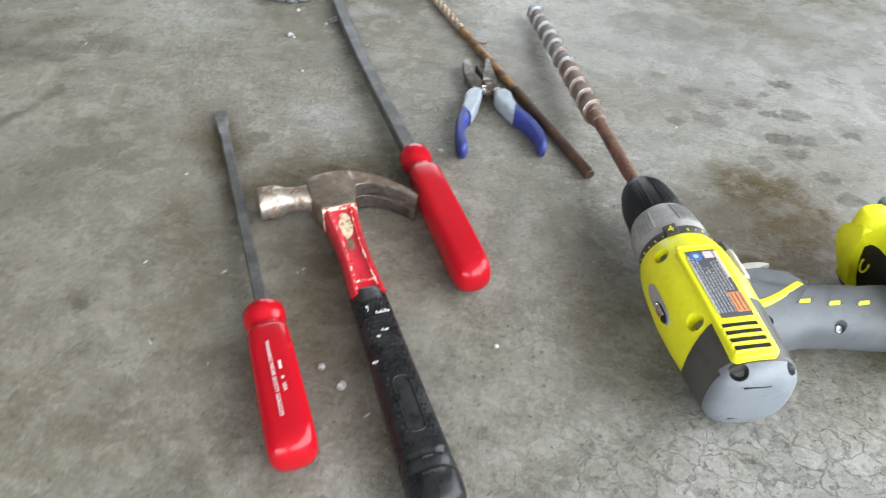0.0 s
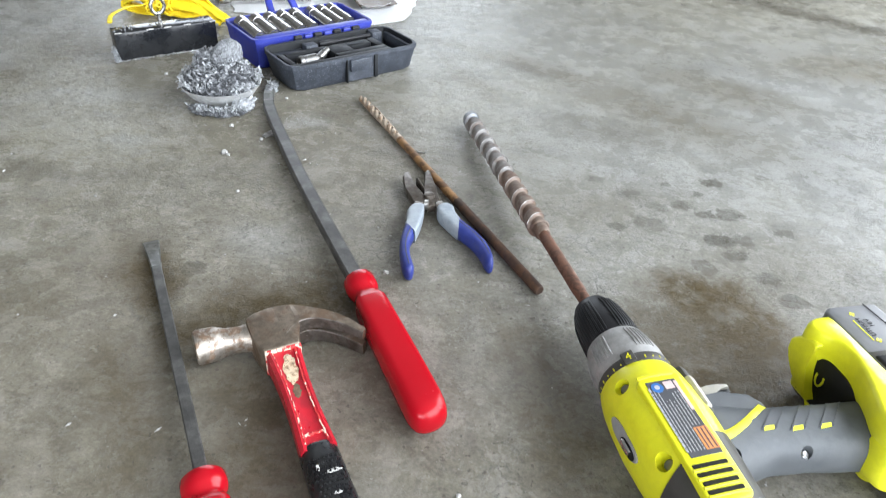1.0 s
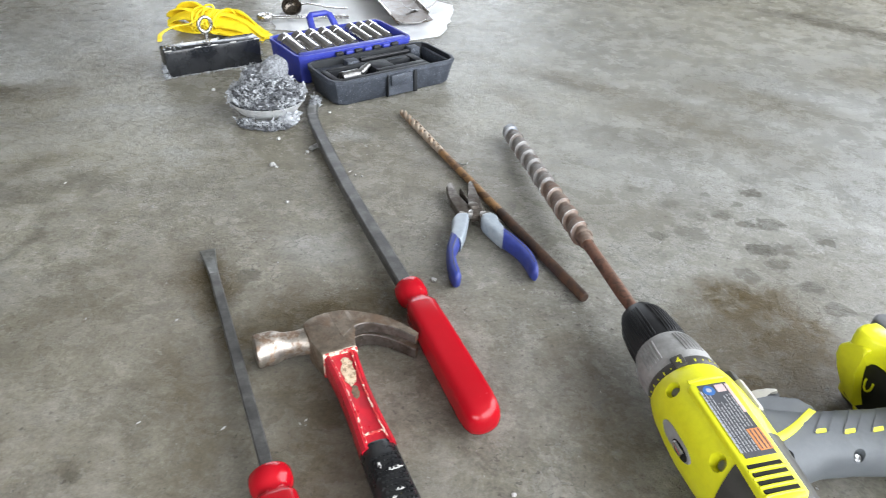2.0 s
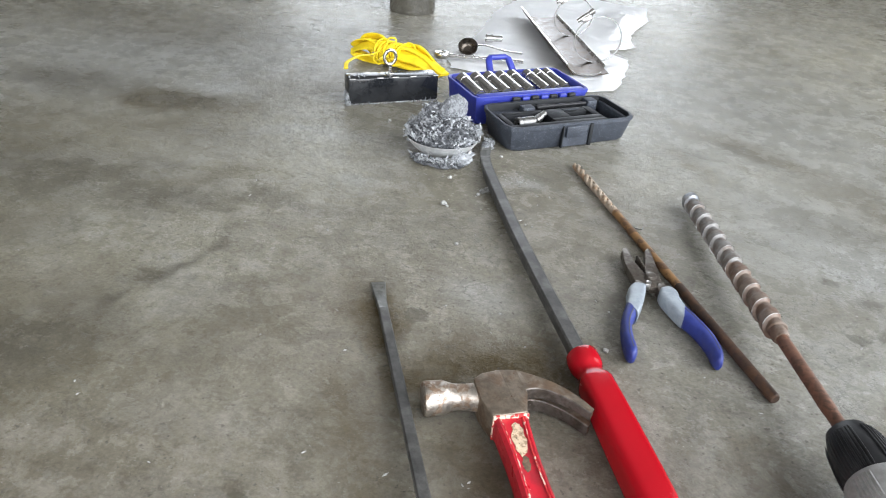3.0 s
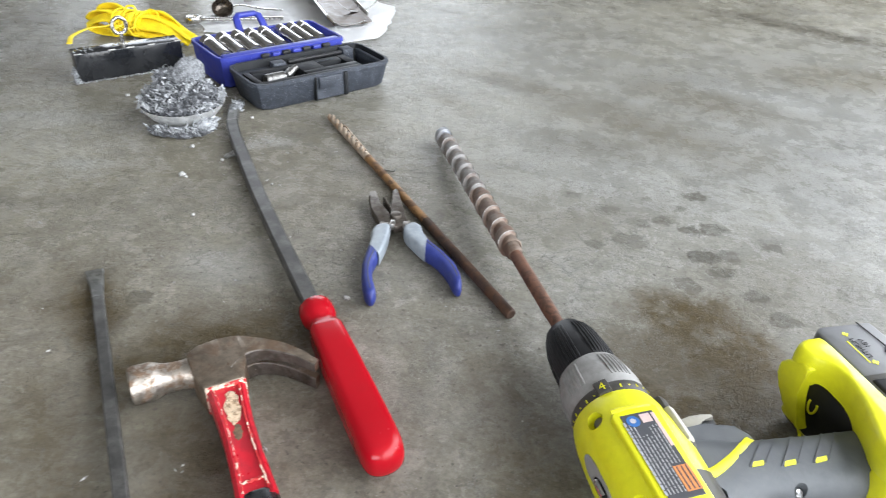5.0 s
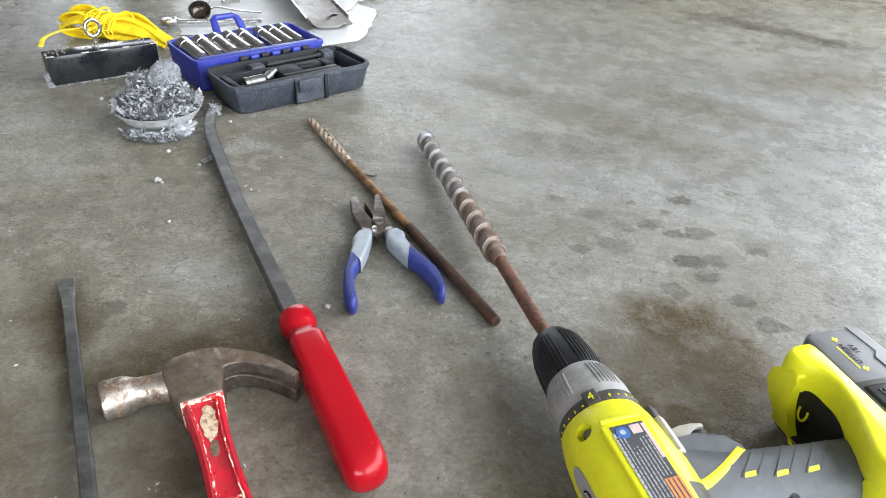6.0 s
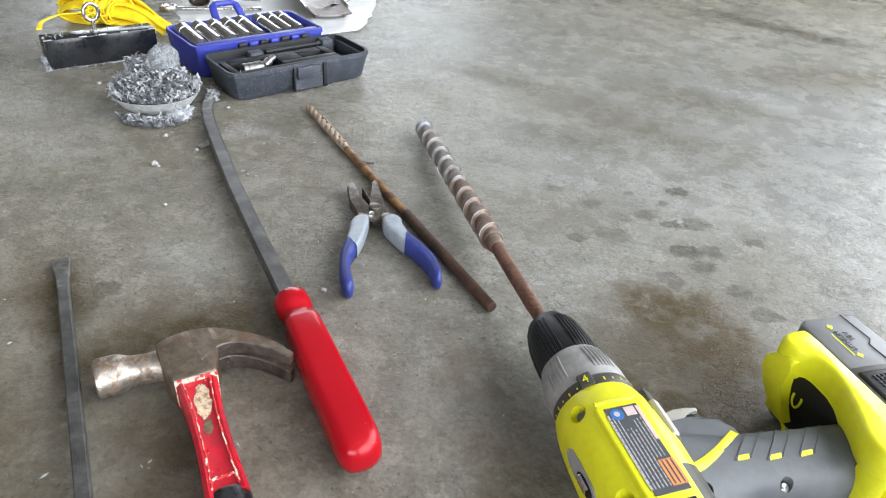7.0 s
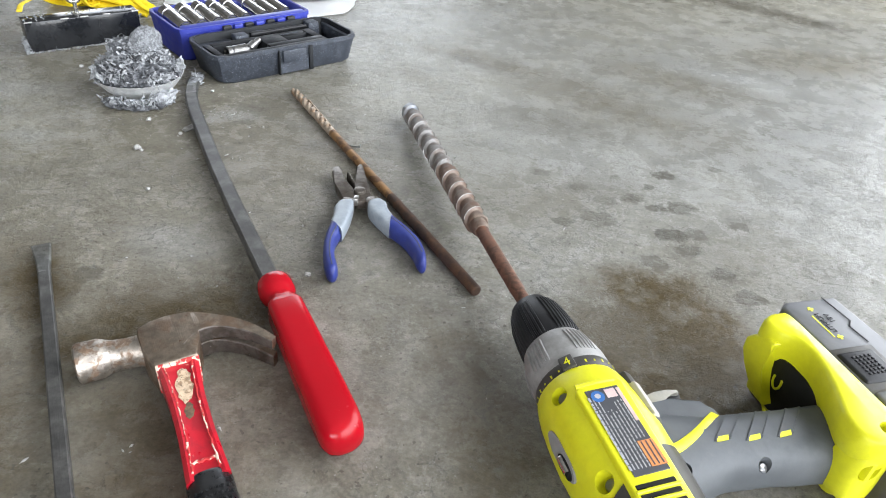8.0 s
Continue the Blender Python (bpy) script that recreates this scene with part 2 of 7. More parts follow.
STAINS_AND_SHADING["rusty"] = [
    (0.545, -0.165, 0.040, 1.25, -20, 0.5, 0.85), (0.565, -0.222, 0.050, 1.2, 40, 0.5, 0.95), (0.596, -0.196, 0.022, 1.5, -30, 0.4, 0.95),
    # blots round the hammer head: brown stain with the head's shadow painted in
    (0.52, -0.22, 0.05, 1.3, 0, 0.8, 0.62), (0.545, -0.275, 0.050, 1.3, 20, 0.7, 0.90), (0.495, -0.262, 0.030, 1.4, 60, 0.8, 0.75), (0.150, -0.262, 0.036, 2.0, 30, 0.8, 1.0), (0.108, -0.285, 0.034, 1.5, 70, 0.9, 0.95), (0.026, -0.238, 0.018, 2.6, 120, 0.7, 0.9),
    (0.19, -0.42, 0.030, 3.2, 118, 0.9, 0.55), (0.085, -0.40, 0.022, 4.0, 122, 0.9, 0.50),
    # the last two paint the brown shadow left of the chuck
    (-0.006, -0.222, 0.016, 2.6, 120, 0.8, 0.50), (-0.33, 0.29, 0.09, 1.3, 0, 0.9, 0.36), (0.41, -0.37, 0.030, 2.4, 110, 0.8, 0.35), (0.385, -0.285, 0.026, 2.4, 110, 0.8, 0.30),
]
STAINS_AND_SHADING["olive"] = [
    (0.56, 0.26, 0.06, 2.4, -35, 0.8, 0.50), (0.66, 0.38, 0.05, 2.2, -30, 0.8, 0.45), (0.36, 0.40, 0.022, 7.0, -24, 0.7, 0.45),
    (0.27, 0.30, 0.018, 4.0, -55, 0.8, 0.40), (0.95, 0.55, 0.06, 2.5, 10, 0.8, 0.50), (-0.42, 0.02, 0.07, 2.4, 15, 0.7, 0.45), (-0.205, -0.430, 0.060, 1.3, 75, 0.35, 0.62), (-0.300, -0.400, 0.090, 1.5, 60, 0.5, 0.55), (-0.292, -0.080, 0.020, 3.4, 50, 0.5, 0.5), (-0.413, -0.271, 0.045, 1.6, 40, 0.5, 0.5), (-0.60, -0.143, 0.05, 2.2, 40, 0.6, 0.5),
    (-0.65, -0.10, 0.09, 1.6, 30, 0.8, 0.45), (-0.36, -0.36, 0.07, 1.8, 40, 0.8, 0.40), (0.46, -0.02, 0.05, 1.6, 20, 0.9, 0.35),
    (0.62, -0.10, 0.07, 1.3, 0, 0.9, 0.35), (-0.10, -0.35, 0.05, 1.8, 60, 0.9, 0.35), (-0.75, 0.45, 0.12, 2.0, 10, 0.8, 0.40), (-0.515, 0.105, 0.045, 1.7, 18, 0.30, 0.85), (-0.42, 0.125, 0.030, 2.4, 25, 0.5, 0.6),
]
# brown grime that also paints the dimmer floor round the tools and near edge
STAINS_AND_SHADING["grime_and_shade"] = [
    (0.15, -0.30, 0.14, 1.7, -50, 0.95, 0.55), (0.02, -0.30, 0.13, 1.4, 110, 0.95, 0.50), (0.27, -0.25, 0.09, 1.5, -55, 0.95, 0.22),
    (0.40, -0.36, 0.06, 2.2, 110, 0.9, 0.30), (0.14, -0.02, 0.16, 1.6, 120, 0.95, 0.35), (-0.05, -0.15, 0.12, 1.3, 0, 0.95, 0.30),
    (0.56, -0.30, 0.09, 1.5, 20, 0.9, 0.45), (-0.04, -0.50, 0.15, 1.4, 20, 0.95, 0.50), (0.12, -0.52, 0.10, 1.4, 0, 0.95, 0.50), (0.33, -0.50, 0.08, 1.3, 0, 0.95, 0.35),
]
# lighter, bluer areas: cool door light painted into the slab colour
STAINS_AND_SHADING["cool_light"] = [
    (0.80, 0.20, 0.38, 1.5, 60, 0.9, 0.55), (0.55, -0.55, 0.20, 1.5, 20, 0.9, 0.40), (0.30, 0.55, 0.30, 1.4, 0, 0.95, 0.35), (-0.62, 0.33, 0.22, 1.6, 30, 0.9, 0.5),
]
STAINS_AND_SHADING["pale"] = [
    (0.111, -0.165, 0.024, 1.3, 30, 0.8, 0.35), (0.069, 0.105, 0.016, 2.0, 20, 0.7, 0.4), (-0.132, -0.003, 0.018, 2.0, 20, 0.7, 0.35),
    (0.40, 0.15, 0.13, 1.6, -50, 0.95, 0.22), (0.50, 0.35, 0.15, 1.5, -40, 0.95, 0.18), (-0.25, 0.105, 0.03, 2.6, 20, 0.8, 0.35), (0.78, 0.40, 0.03, 2.5, -20, 0.8, 0.35), (-0.33, 0.02, 0.05, 2.0, 25, 0.9, 0.3),
    (-0.31, 0.085, 0.012, 5.0, 35, 0.6, 0.5), (-0.29, 0.110, 0.008, 6.0, 35, 0.6, 0.5), (-0.47, 0.205, 0.030, 1.8, 15, 0.5, 0.5),
]


def concrete():
    """Troweled, sealed slab with cloudy tone, drips, a rusty brown stain, painted light and shade, and fine crazing."""
    m, n, l, p = tree("troweled_concrete")
    co = n.new("ShaderNodeTexCoord").outputs["Object"]
    cloud = noise_node(n, l, co, 2.6, 9.0, 0.66, 0.5)
    sweep = noise_node(n, l, co, 7.5, 9.0, 0.70, 0.5, (1.0, 1.5, 1.0), -28.0)
    mottle = noise_node(n, l, co, 26.0, 9.0, 0.74, 0.25)
    grit = noise_node(n, l, co, 260.0, 4.0, 0.7)
    col = mix_col(n, l, ramp(n, l, cloud, 0.35, 0.66), (0.222, 0.206, 0.155), (0.335, 0.316, 0.252))
    col = mix_col(n, l, ramp(n, l, sweep, 0.56, 0.68, 0.0, 0.62), col, (0.165, 0.157, 0.138))
    col = mix_col(n, l, ramp(n, l, mottle, 0.50, 0.62, 0.0, 0.46), col, (0.41, 0.395, 0.345))
    col = mix_col(n, l, ramp(n, l, mottle, 0.36, 0.46, 0.55, 0.0), col, (0.145, 0.132, 0.104))
    chips = ramp(n, l, noise_node(n, l, co, 15.0, 8.0, 0.72, 0.3, (0.8, 1.2, 1.0), 14.0), 0.50, 0.545)
    col = mix_col(n, l, math_node(n, l, "MULTIPLY", chips, 0.38), col, (0.38, 0.362, 0.315))
    col = mix_col(n, l, ramp(n, l, noise_node(n, l, co, 60.0, 6.0, 0.7, 0.5), 0.56, 0.68, 0.0, 0.5), col, (0.150, 0.145, 0.128))
    # hard-edged trowel patches, pale scuffs and specks
    patchy = ramp(n, l, noise_node(n, l, co, 5.5, 9.0, 0.70, 0.4, (1.0, 1.3, 1.0), 24.0), 0.505, 0.56)
    col = mix_col(n, l, math_node(n, l, "MULTIPLY", patchy, 0.24), col, (0.150, 0.143, 0.122))
    scuffs = ramp(n, l, noise_node(n, l, co, 38.0, 8.0, 0.74, 0.2, (0.66, 1.0, 1.0), -20.0), 0.56, 0.68)
    col = mix_col(n, l, math_node(n, l, "MULTIPLY", scuffs, 0.26), col, (0.50, 0.49, 0.455))
    fleck = ramp(n, l, noise_node(n, l, co, 330.0, 2.0, 0.5), 0.715, 0.745)
    col = mix_col(n, l, math_node(n, l, "MULTIPLY", fleck, 0.70), col, (0.62, 0.61, 0.58))
    # crisp darker blotches and hairline cracks
    blotch = ramp(n, l, noise_node(n, l, co, 17.0, 9.0, 0.72, 0.35), 0.555, 0.590)
    col = mix_col(n, l, math_node(n, l, "MULTIPLY", blotch, 0.26), col, (0.150, 0.140, 0.110))
    speckle = ramp(n, l, noise_node(n, l, co, 95.0, 6.0, 0.75, 0.2), 0.56, 0.60)
    col = mix_col(n, l, math_node(n, l, "MULTIPLY", speckle, 0.28), col, (0.45, 0.44, 0.39))
    # drips and stains: centre, radius, length over width, turn, strength
    warp = n.new("ShaderNodeTexNoise")
    warp.inputs["Scale"].default_value, warp.inputs["Detail"].default_value = 52.0, 7.0
    warp.inputs["Roughness"].default_value = 0.68
    l.new(co, warp.inputs["Vector"])
    wv = n.new("ShaderNodeVectorMath")
    wv.operation = "MULTIPLY_ADD"
    wv.inputs[1].default_value, wv.inputs[2].default_value = (0.034, 0.034, 0.0), (-0.017, -0.017, 0.0)
    l.new(warp.outputs["Color"], wv.inputs[0])
    bent = n.new("ShaderNodeVectorMath")
    bent.operation = "ADD"
    l.new(co, bent.inputs[0])
    l.new(wv.outputs[0], bent.inputs[1])

    def blot(x, y, r, ratio, turn, soft):
        mp = n.new("ShaderNodeMapping")
        mp.vector_type = "TEXTURE"
        mp.inputs["Location"].default_value = (x, y, 0)
        mp.inputs["Rotation"].default_value = (0, 0, radians(turn))
        mp.inputs["Scale"].default_value = (r * ratio, r, 1)
        l.new(bent.outputs[0], mp.inputs["Vector"])
        ln = n.new("ShaderNodeVectorMath")
        ln.operation = "LENGTH"
        l.new(mp.outputs[0], ln.inputs[0])
        return ramp(n, l, ln.outputs["Value"], 1.0 - soft, 1.0 + soft, 1.0, 0.0)

    def gather(rows):
        total = None
        for x, y, r, ratio, turn, soft, gain in rows:
            v = math_node(n, l, "MULTIPLY", blot(x, y, r, ratio, turn, soft), gain)
            total = v if total is None else math_node(n, l, "MAXIMUM", total, v)
        return total

    spots = [(0.654, -0.037, 0.009, 0.74), (0.595, 0.062, 0.011, 0.81), (0.549, 0.001, 0.01, 0.61), (0.572, -0.014, 0.011, 0.74),
             (0.603, -0.01, 0.013, 0.68), (0.58, -0.066, 0.014, 0.81), (0.604, -0.06, 0.01, 0.61), (0.59, -0.092, 0.01, 0.68),
             (0.616, -0.126, 0.01, 0.74), (0.632, -0.16, 0.011, 0.74), (0.555, -0.118, 0.012, 0.54), (0.52, -0.012, 0.01, 0.47),
             (0.489, 0.012, 0.011, 0.47), (0.572, 0.03, 0.006, 0.68), (0.508, -0.05, 0.016, 0.41), (0.06, -0.225, 0.009, 0.54),
             (0.03, -0.47, 0.006, 0.54), (1.05, 0.8, 0.022, 0.68), (0.47, -0.06, 0.009, 0.6), (0.535, 0.045, 0.007, 0.55), (0.66, 0.09, 0.006, 0.55),
             (0.45, 0.04, 0.008, 0.5), (0.7, -0.11, 0.006, 0.5)]
    drips = gather([(x - 0.0025, y + 0.005, r, 1.25, 12, 0.13, gain) for x, y, r, gain in spots])
    def film(kind):
        at = n.new("ShaderNodeAttribute")
        at.attribute_name = kind
        return at.outputs["Fac"]

    smears, rusty, olive, grime_and_shade, cool_light, pale = (film(kind) for kind in ("smears", "rusty", "olive", "grime_and_shade", "cool_light", "pale"))
    # paints the cooler, brighter light as a grey tone
    col = mix_col(n, l, cool_light, col, mix_col(n, l, ramp(n, l, mottle, 0.38, 0.62), (0.205, 0.211, 0.212), (0.345, 0.352, 0.354)))
    # brown film: dirt tone and painted shade in one mask
    col = mix_col(n, l, grime_and_shade, col, mix_col(n, l, ramp(n, l, mottle, 0.38, 0.64), (0.095, 0.076, 0.052), (0.205, 0.172, 0.130)))
    col = mix_col(n, l, pale, col, (0.44, 0.44, 0.42))
    broken = ramp(n, l, noise_node(n, l, co, 34.0, 7.0, 0.7, 0.2), 0.38, 0.56, 0.60, 1.0)
    fine_break = ramp(n, l, noise_node(n, l, co, 130.0, 5.0, 0.7), 0.34, 0.56, 0.50, 1.0)
    col = mix_col(n, l, math_node(n, l, "MULTIPLY", olive, broken), col, (0.150, 0.132, 0.092))
    smears = math_node(n, l, "MULTIPLY", smears, broken)
    drips = math_node(n, l, "MULTIPLY", drips, fine_break)
    rusty = math_node(n, l, "MULTIPLY", rusty, math_node(n, l, "MULTIPLY", broken, 1.2))
    col = mix_col(n, l, smears, col, (0.102, 0.092, 0.070))
    col = mix_col(n, l, drips, col, (0.082, 0.076, 0.058))
    col = mix_col(n, l, rusty, col, (0.088, 0.066, 0.032))
    # crazing in patches
    vor = n.new("ShaderNodeTexVoronoi")
    vor.feature = "DISTANCE_TO_EDGE"
    vor.inputs["Scale"].default_value = 62.0
    l.new(bent.outputs[0], vor.inputs["Vector"])
    lines = ramp(n, l, vor.outputs["Distance"], 0.0, 0.05, 1.0, 0.0)
    where = math_node(n, l, "MULTIPLY", ramp(n, l, noise_node(n, l, co, 3.2, 3.0, 0.5), 0.48, 0.62), ramp(n, l, mottle, 0.42, 0.6))
    where = math_node(n, l, "MAXIMUM", where, math_node(n, l, "MULTIPLY", blot(0.55, -0.54, 0.15, 1.3, 20, 0.6), 1.0))
    lines = math_node(n, l, "MULTIPLY", lines, where)
    col = mix_col(n, l, math_node(n, l, "MULTIPLY", lines, 0.60), col, (0.12, 0.115, 0.10))
    pits = ramp(n, l, noise_node(n, l, co, 170.0, 2.0, 0.5), 0.665, 0.70)
    col = mix_col(n, l, math_node(n, l, "MULTIPLY", pits, 0.75), col, (0.12, 0.11, 0.09))
    tone = ramp(n, l, grit, 0.25, 0.75, 0.66, 0.94)
    grey = n.new("ShaderNodeCombineColor")
    for k in range(3):
        l.new(tone, grey.inputs[k])
    l.new(mix_col(n, l, 1.0, col, grey.outputs[0], "MULTIPLY"), p.inputs["Base Color"])
    r = math_node(n, l, "ADD", ramp(n, l, mottle, 0.3, 0.7, 0.20, 0.36), ramp(n, l, sweep, 0.4, 0.7, -0.04, 0.06))
    l.new(r, p.inputs["Roughness"])
    p.inputs["Specular IOR Level"].default_value = 0.13
    h = math_node(n, l, "ADD", math_node(n, l, "MULTIPLY", sweep, 1.2), math_node(n, l, "MULTIPLY", mottle, 1.0))
    h = math_node(n, l, "ADD", h, math_node(n, l, "MULTIPLY", grit, 0.22))
    scale_edge = ramp(n, l, noise_node(n, l, co, 70.0, 7.0, 0.72, 0.6, (0.8, 1.2, 1.0), 25.0), 0.50, 0.54)
    h = math_node(n, l, "ADD", h, math_node(n, l, "MULTIPLY", scale_edge, 0.16))
    h = math_node(n, l, "ADD", h, math_node(n, l, "MULTIPLY", speckle, 0.14))
    h = math_node(n, l, "SUBTRACT", h, math_node(n, l, "MULTIPLY", blotch, 0.12))
    h = math_node(n, l, "SUBTRACT", h, math_node(n, l, "MULTIPLY", lines, 0.6))
    h = math_node(n, l, "SUBTRACT", h, math_node(n, l, "MULTIPLY", pits, 0.4))
    b = n.new("ShaderNodeBump")
    b.inputs["Strength"].default_value, b.inputs["Distance"].default_value = 0.62, 0.0026
    l.new(h, b.inputs["Height"])
    l.new(b.outputs["Normal"], p.inputs["Normal"])
    return m


# ---------- modelling helpers ----------
newest = {}  # the part made last under each parent


def part(name, bm, mat, parent, label="", sharp=38, smooth=True):
    me = bpy.data.meshes.new(name)
    bmesh.ops.recalc_face_normals(bm, faces=bm.faces)
    bm.to_mesh(me)
    bm.free()
    me.materials.append(mat)
    if smooth:
        me.polygons.foreach_set("use_smooth", [True] * len(me.polygons))
        me.set_sharp_from_angle(angle=radians(sharp))
    ob = new(name, me)
    ob.parent = parent
    newest[parent] = ob
    if label:
        tagged(ob, label)
    return ob


def thing(name, label, category, m=Matrix(), group="", kind=""):
    ob = new(name)
    ob.empty_display_size = 0.02
    ob.matrix_world = m
    return tagged(ob, label, category, group, kind)


def floor_pose(x, y, ax, ay, z=0.0):
    """Local x along (ax, ay) on the floor, z up."""
    d = Vector((ax, ay, 0)).normalized()
    return Matrix(((d.x, -d.y, 0, x), (d.y, d.x, 0, y), (0, 0, 1, z), (0, 0, 0, 1)))


def loft(rings, caps=True, bm=None):
    bm = bm or bmesh.new()
    made = [[bm.verts.new(v) for v in ring] for ring in rings]
    k = len(made[0])
    for a, b in zip(made, made[1:]):
        for i in range(k):
            bm.faces.new((a[i], a[(i + 1) % k], b[(i + 1) % k], b[i]))
    if caps:
        bm.faces.new(made[0])
        bm.faces.new(made[-1])
    return bm


def oval(x, hy, hz, cy=0.0, cz=0.0, e=2.0, k=28):
    """A superellipse ring across x."""
    out = []
    for i in range(k):
        a = 2 * math.pi * (i + 0.5) / k
        c, s = math.cos(a), math.sin(a)
        out.append(Vector((x, cy + hy * math.copysign(abs(c) ** (2 / e), c), cz + hz * math.copysign(abs(s) ** (2 / e), s))))
    return out


def spin(profile, k=32, cy=0.0, cz=0.0, caps=True, bm=None):
    return loft([oval(x, r, r, cy, cz, 2.0, k) for x, r in profile], caps, bm)


def block(sx, sy, sz, at=(0, 0, 0), bevel=0.0, seg=2, m=None, bm=None):
    own = bmesh.new()
    bmesh.ops.create_cube(own, size=1.0)
    bmesh.ops.scale(own, vec=(sx, sy, sz), verts=own.verts)
    if bevel:
        bmesh.ops.bevel(own, geom=list(own.edges), offset=bevel, segments=seg, affect="EDGES", profile=0.5)
    if m:
        bmesh.ops.transform(own, matrix=m, verts=own.verts)
    bmesh.ops.translate(own, vec=at, verts=own.verts)
    return join(bm, own) if bm else own


def join(bm, other):
    me = bpy.data.meshes.new("tmp")
    other.to_mesh(me)
    other.free()
    bm.from_mesh(me)
    bpy.data.meshes.remove(me)
    return bm


def smooth_path(points, steps=8):
    """Catmull-Rom through the points."""
    p = [Vector(q) for q in points]
    p = [2 * p[0] - p[1]] + p + [2 * p[-1] - p[-2]]
    out = []
    for i in range(1, len(p) - 2):
        for s in range(steps):
            t = s / steps
            out.append(0.5 * ((2 * p[i]) + (p[i + 1] - p[i - 1]) * t + (2 * p[i - 1] - 5 * p[i] + 4 * p[i + 1] - p[i + 2]) * t * t
                              + (3 * p[i] - p[i - 1] - 3 * p[i + 1] + p[i + 2]) * t ** 3))
    out.append(p[-2])
    return out


def sweep(path, size, k=12, up=(0, 0, 1), e=2.0, caps=True, bm=None):
    """A bar along a path; size(t) gives half width and half height."""
    rings, up = [], Vector(up)
    for i, c in enumerate(path):
        d = (path[min(i + 1, len(path) - 1)] - path[max(i - 1, 0)]).normalized()
        side = up.cross(d)
        side = side.normalized() if side.length > 1e-4 else Vector((1, 0, 0))
        top = d.cross(side).normalized()
        hy, hz = size(i / (len(path) - 1))
        ring = []
        for j in range(k):
            a = 2 * math.pi * (j + 0.5) / k
            cs, sn = math.cos(a), math.sin(a)
            ring.append(c + side * hy * math.copysign(abs(cs) ** (2 / e), cs) + top * hz * math.copysign(abs(sn) ** (2 / e), sn))
        rings.append(ring)
    return loft(rings, caps, bm)


def prism(outline, z0, z1, bevel=0.0, seg=2, bm=None):
    """A flat outline in x, y raised from z0 to z1."""
    own = bmesh.new()
    a = [own.verts.new((x, y, z0)) for x, y in outline]
    b = [own.verts.new((x, y, z1)) for x, y in outline]
    own.faces.new(list(reversed(a)))
    own.faces.new(b)
    for i in range(len(a)):
        j = (i + 1) % len(a)
        own.faces.new((a[i], a[j], b[j], b[i]))
    if bevel:
        bmesh.ops.bevel(own, geom=list(own.edges), offset=bevel, segments=seg, affect="EDGES", profile=0.5)
    return join(bm, own) if bm else own


def lettering(name, text, size, mat, parent, m, depth=0.0002):
    """Words in the built-in font, as a thin mesh; m puts them in the parent's space."""
    cu = bpy.data.curves.new(name, "FONT")
    cu.body, cu.size, cu.extrude, cu.align_x, cu.align_y = text, size, depth, "CENTER", "CENTER"
    tmp = new(name, cu)
    bpy.context.view_layer.update()
    me = bpy.data.meshes.new_from_object(tmp.evaluated_get(bpy.context.evaluated_depsgraph_get()))
    bpy.data.objects.remove(tmp)
    bpy.data.curves.remove(cu)
    me.transform(m)
    me.materials.clear()
    me.materials.append(mat)
    ob = new(name, me)
    ob.parent = parent
    return ob


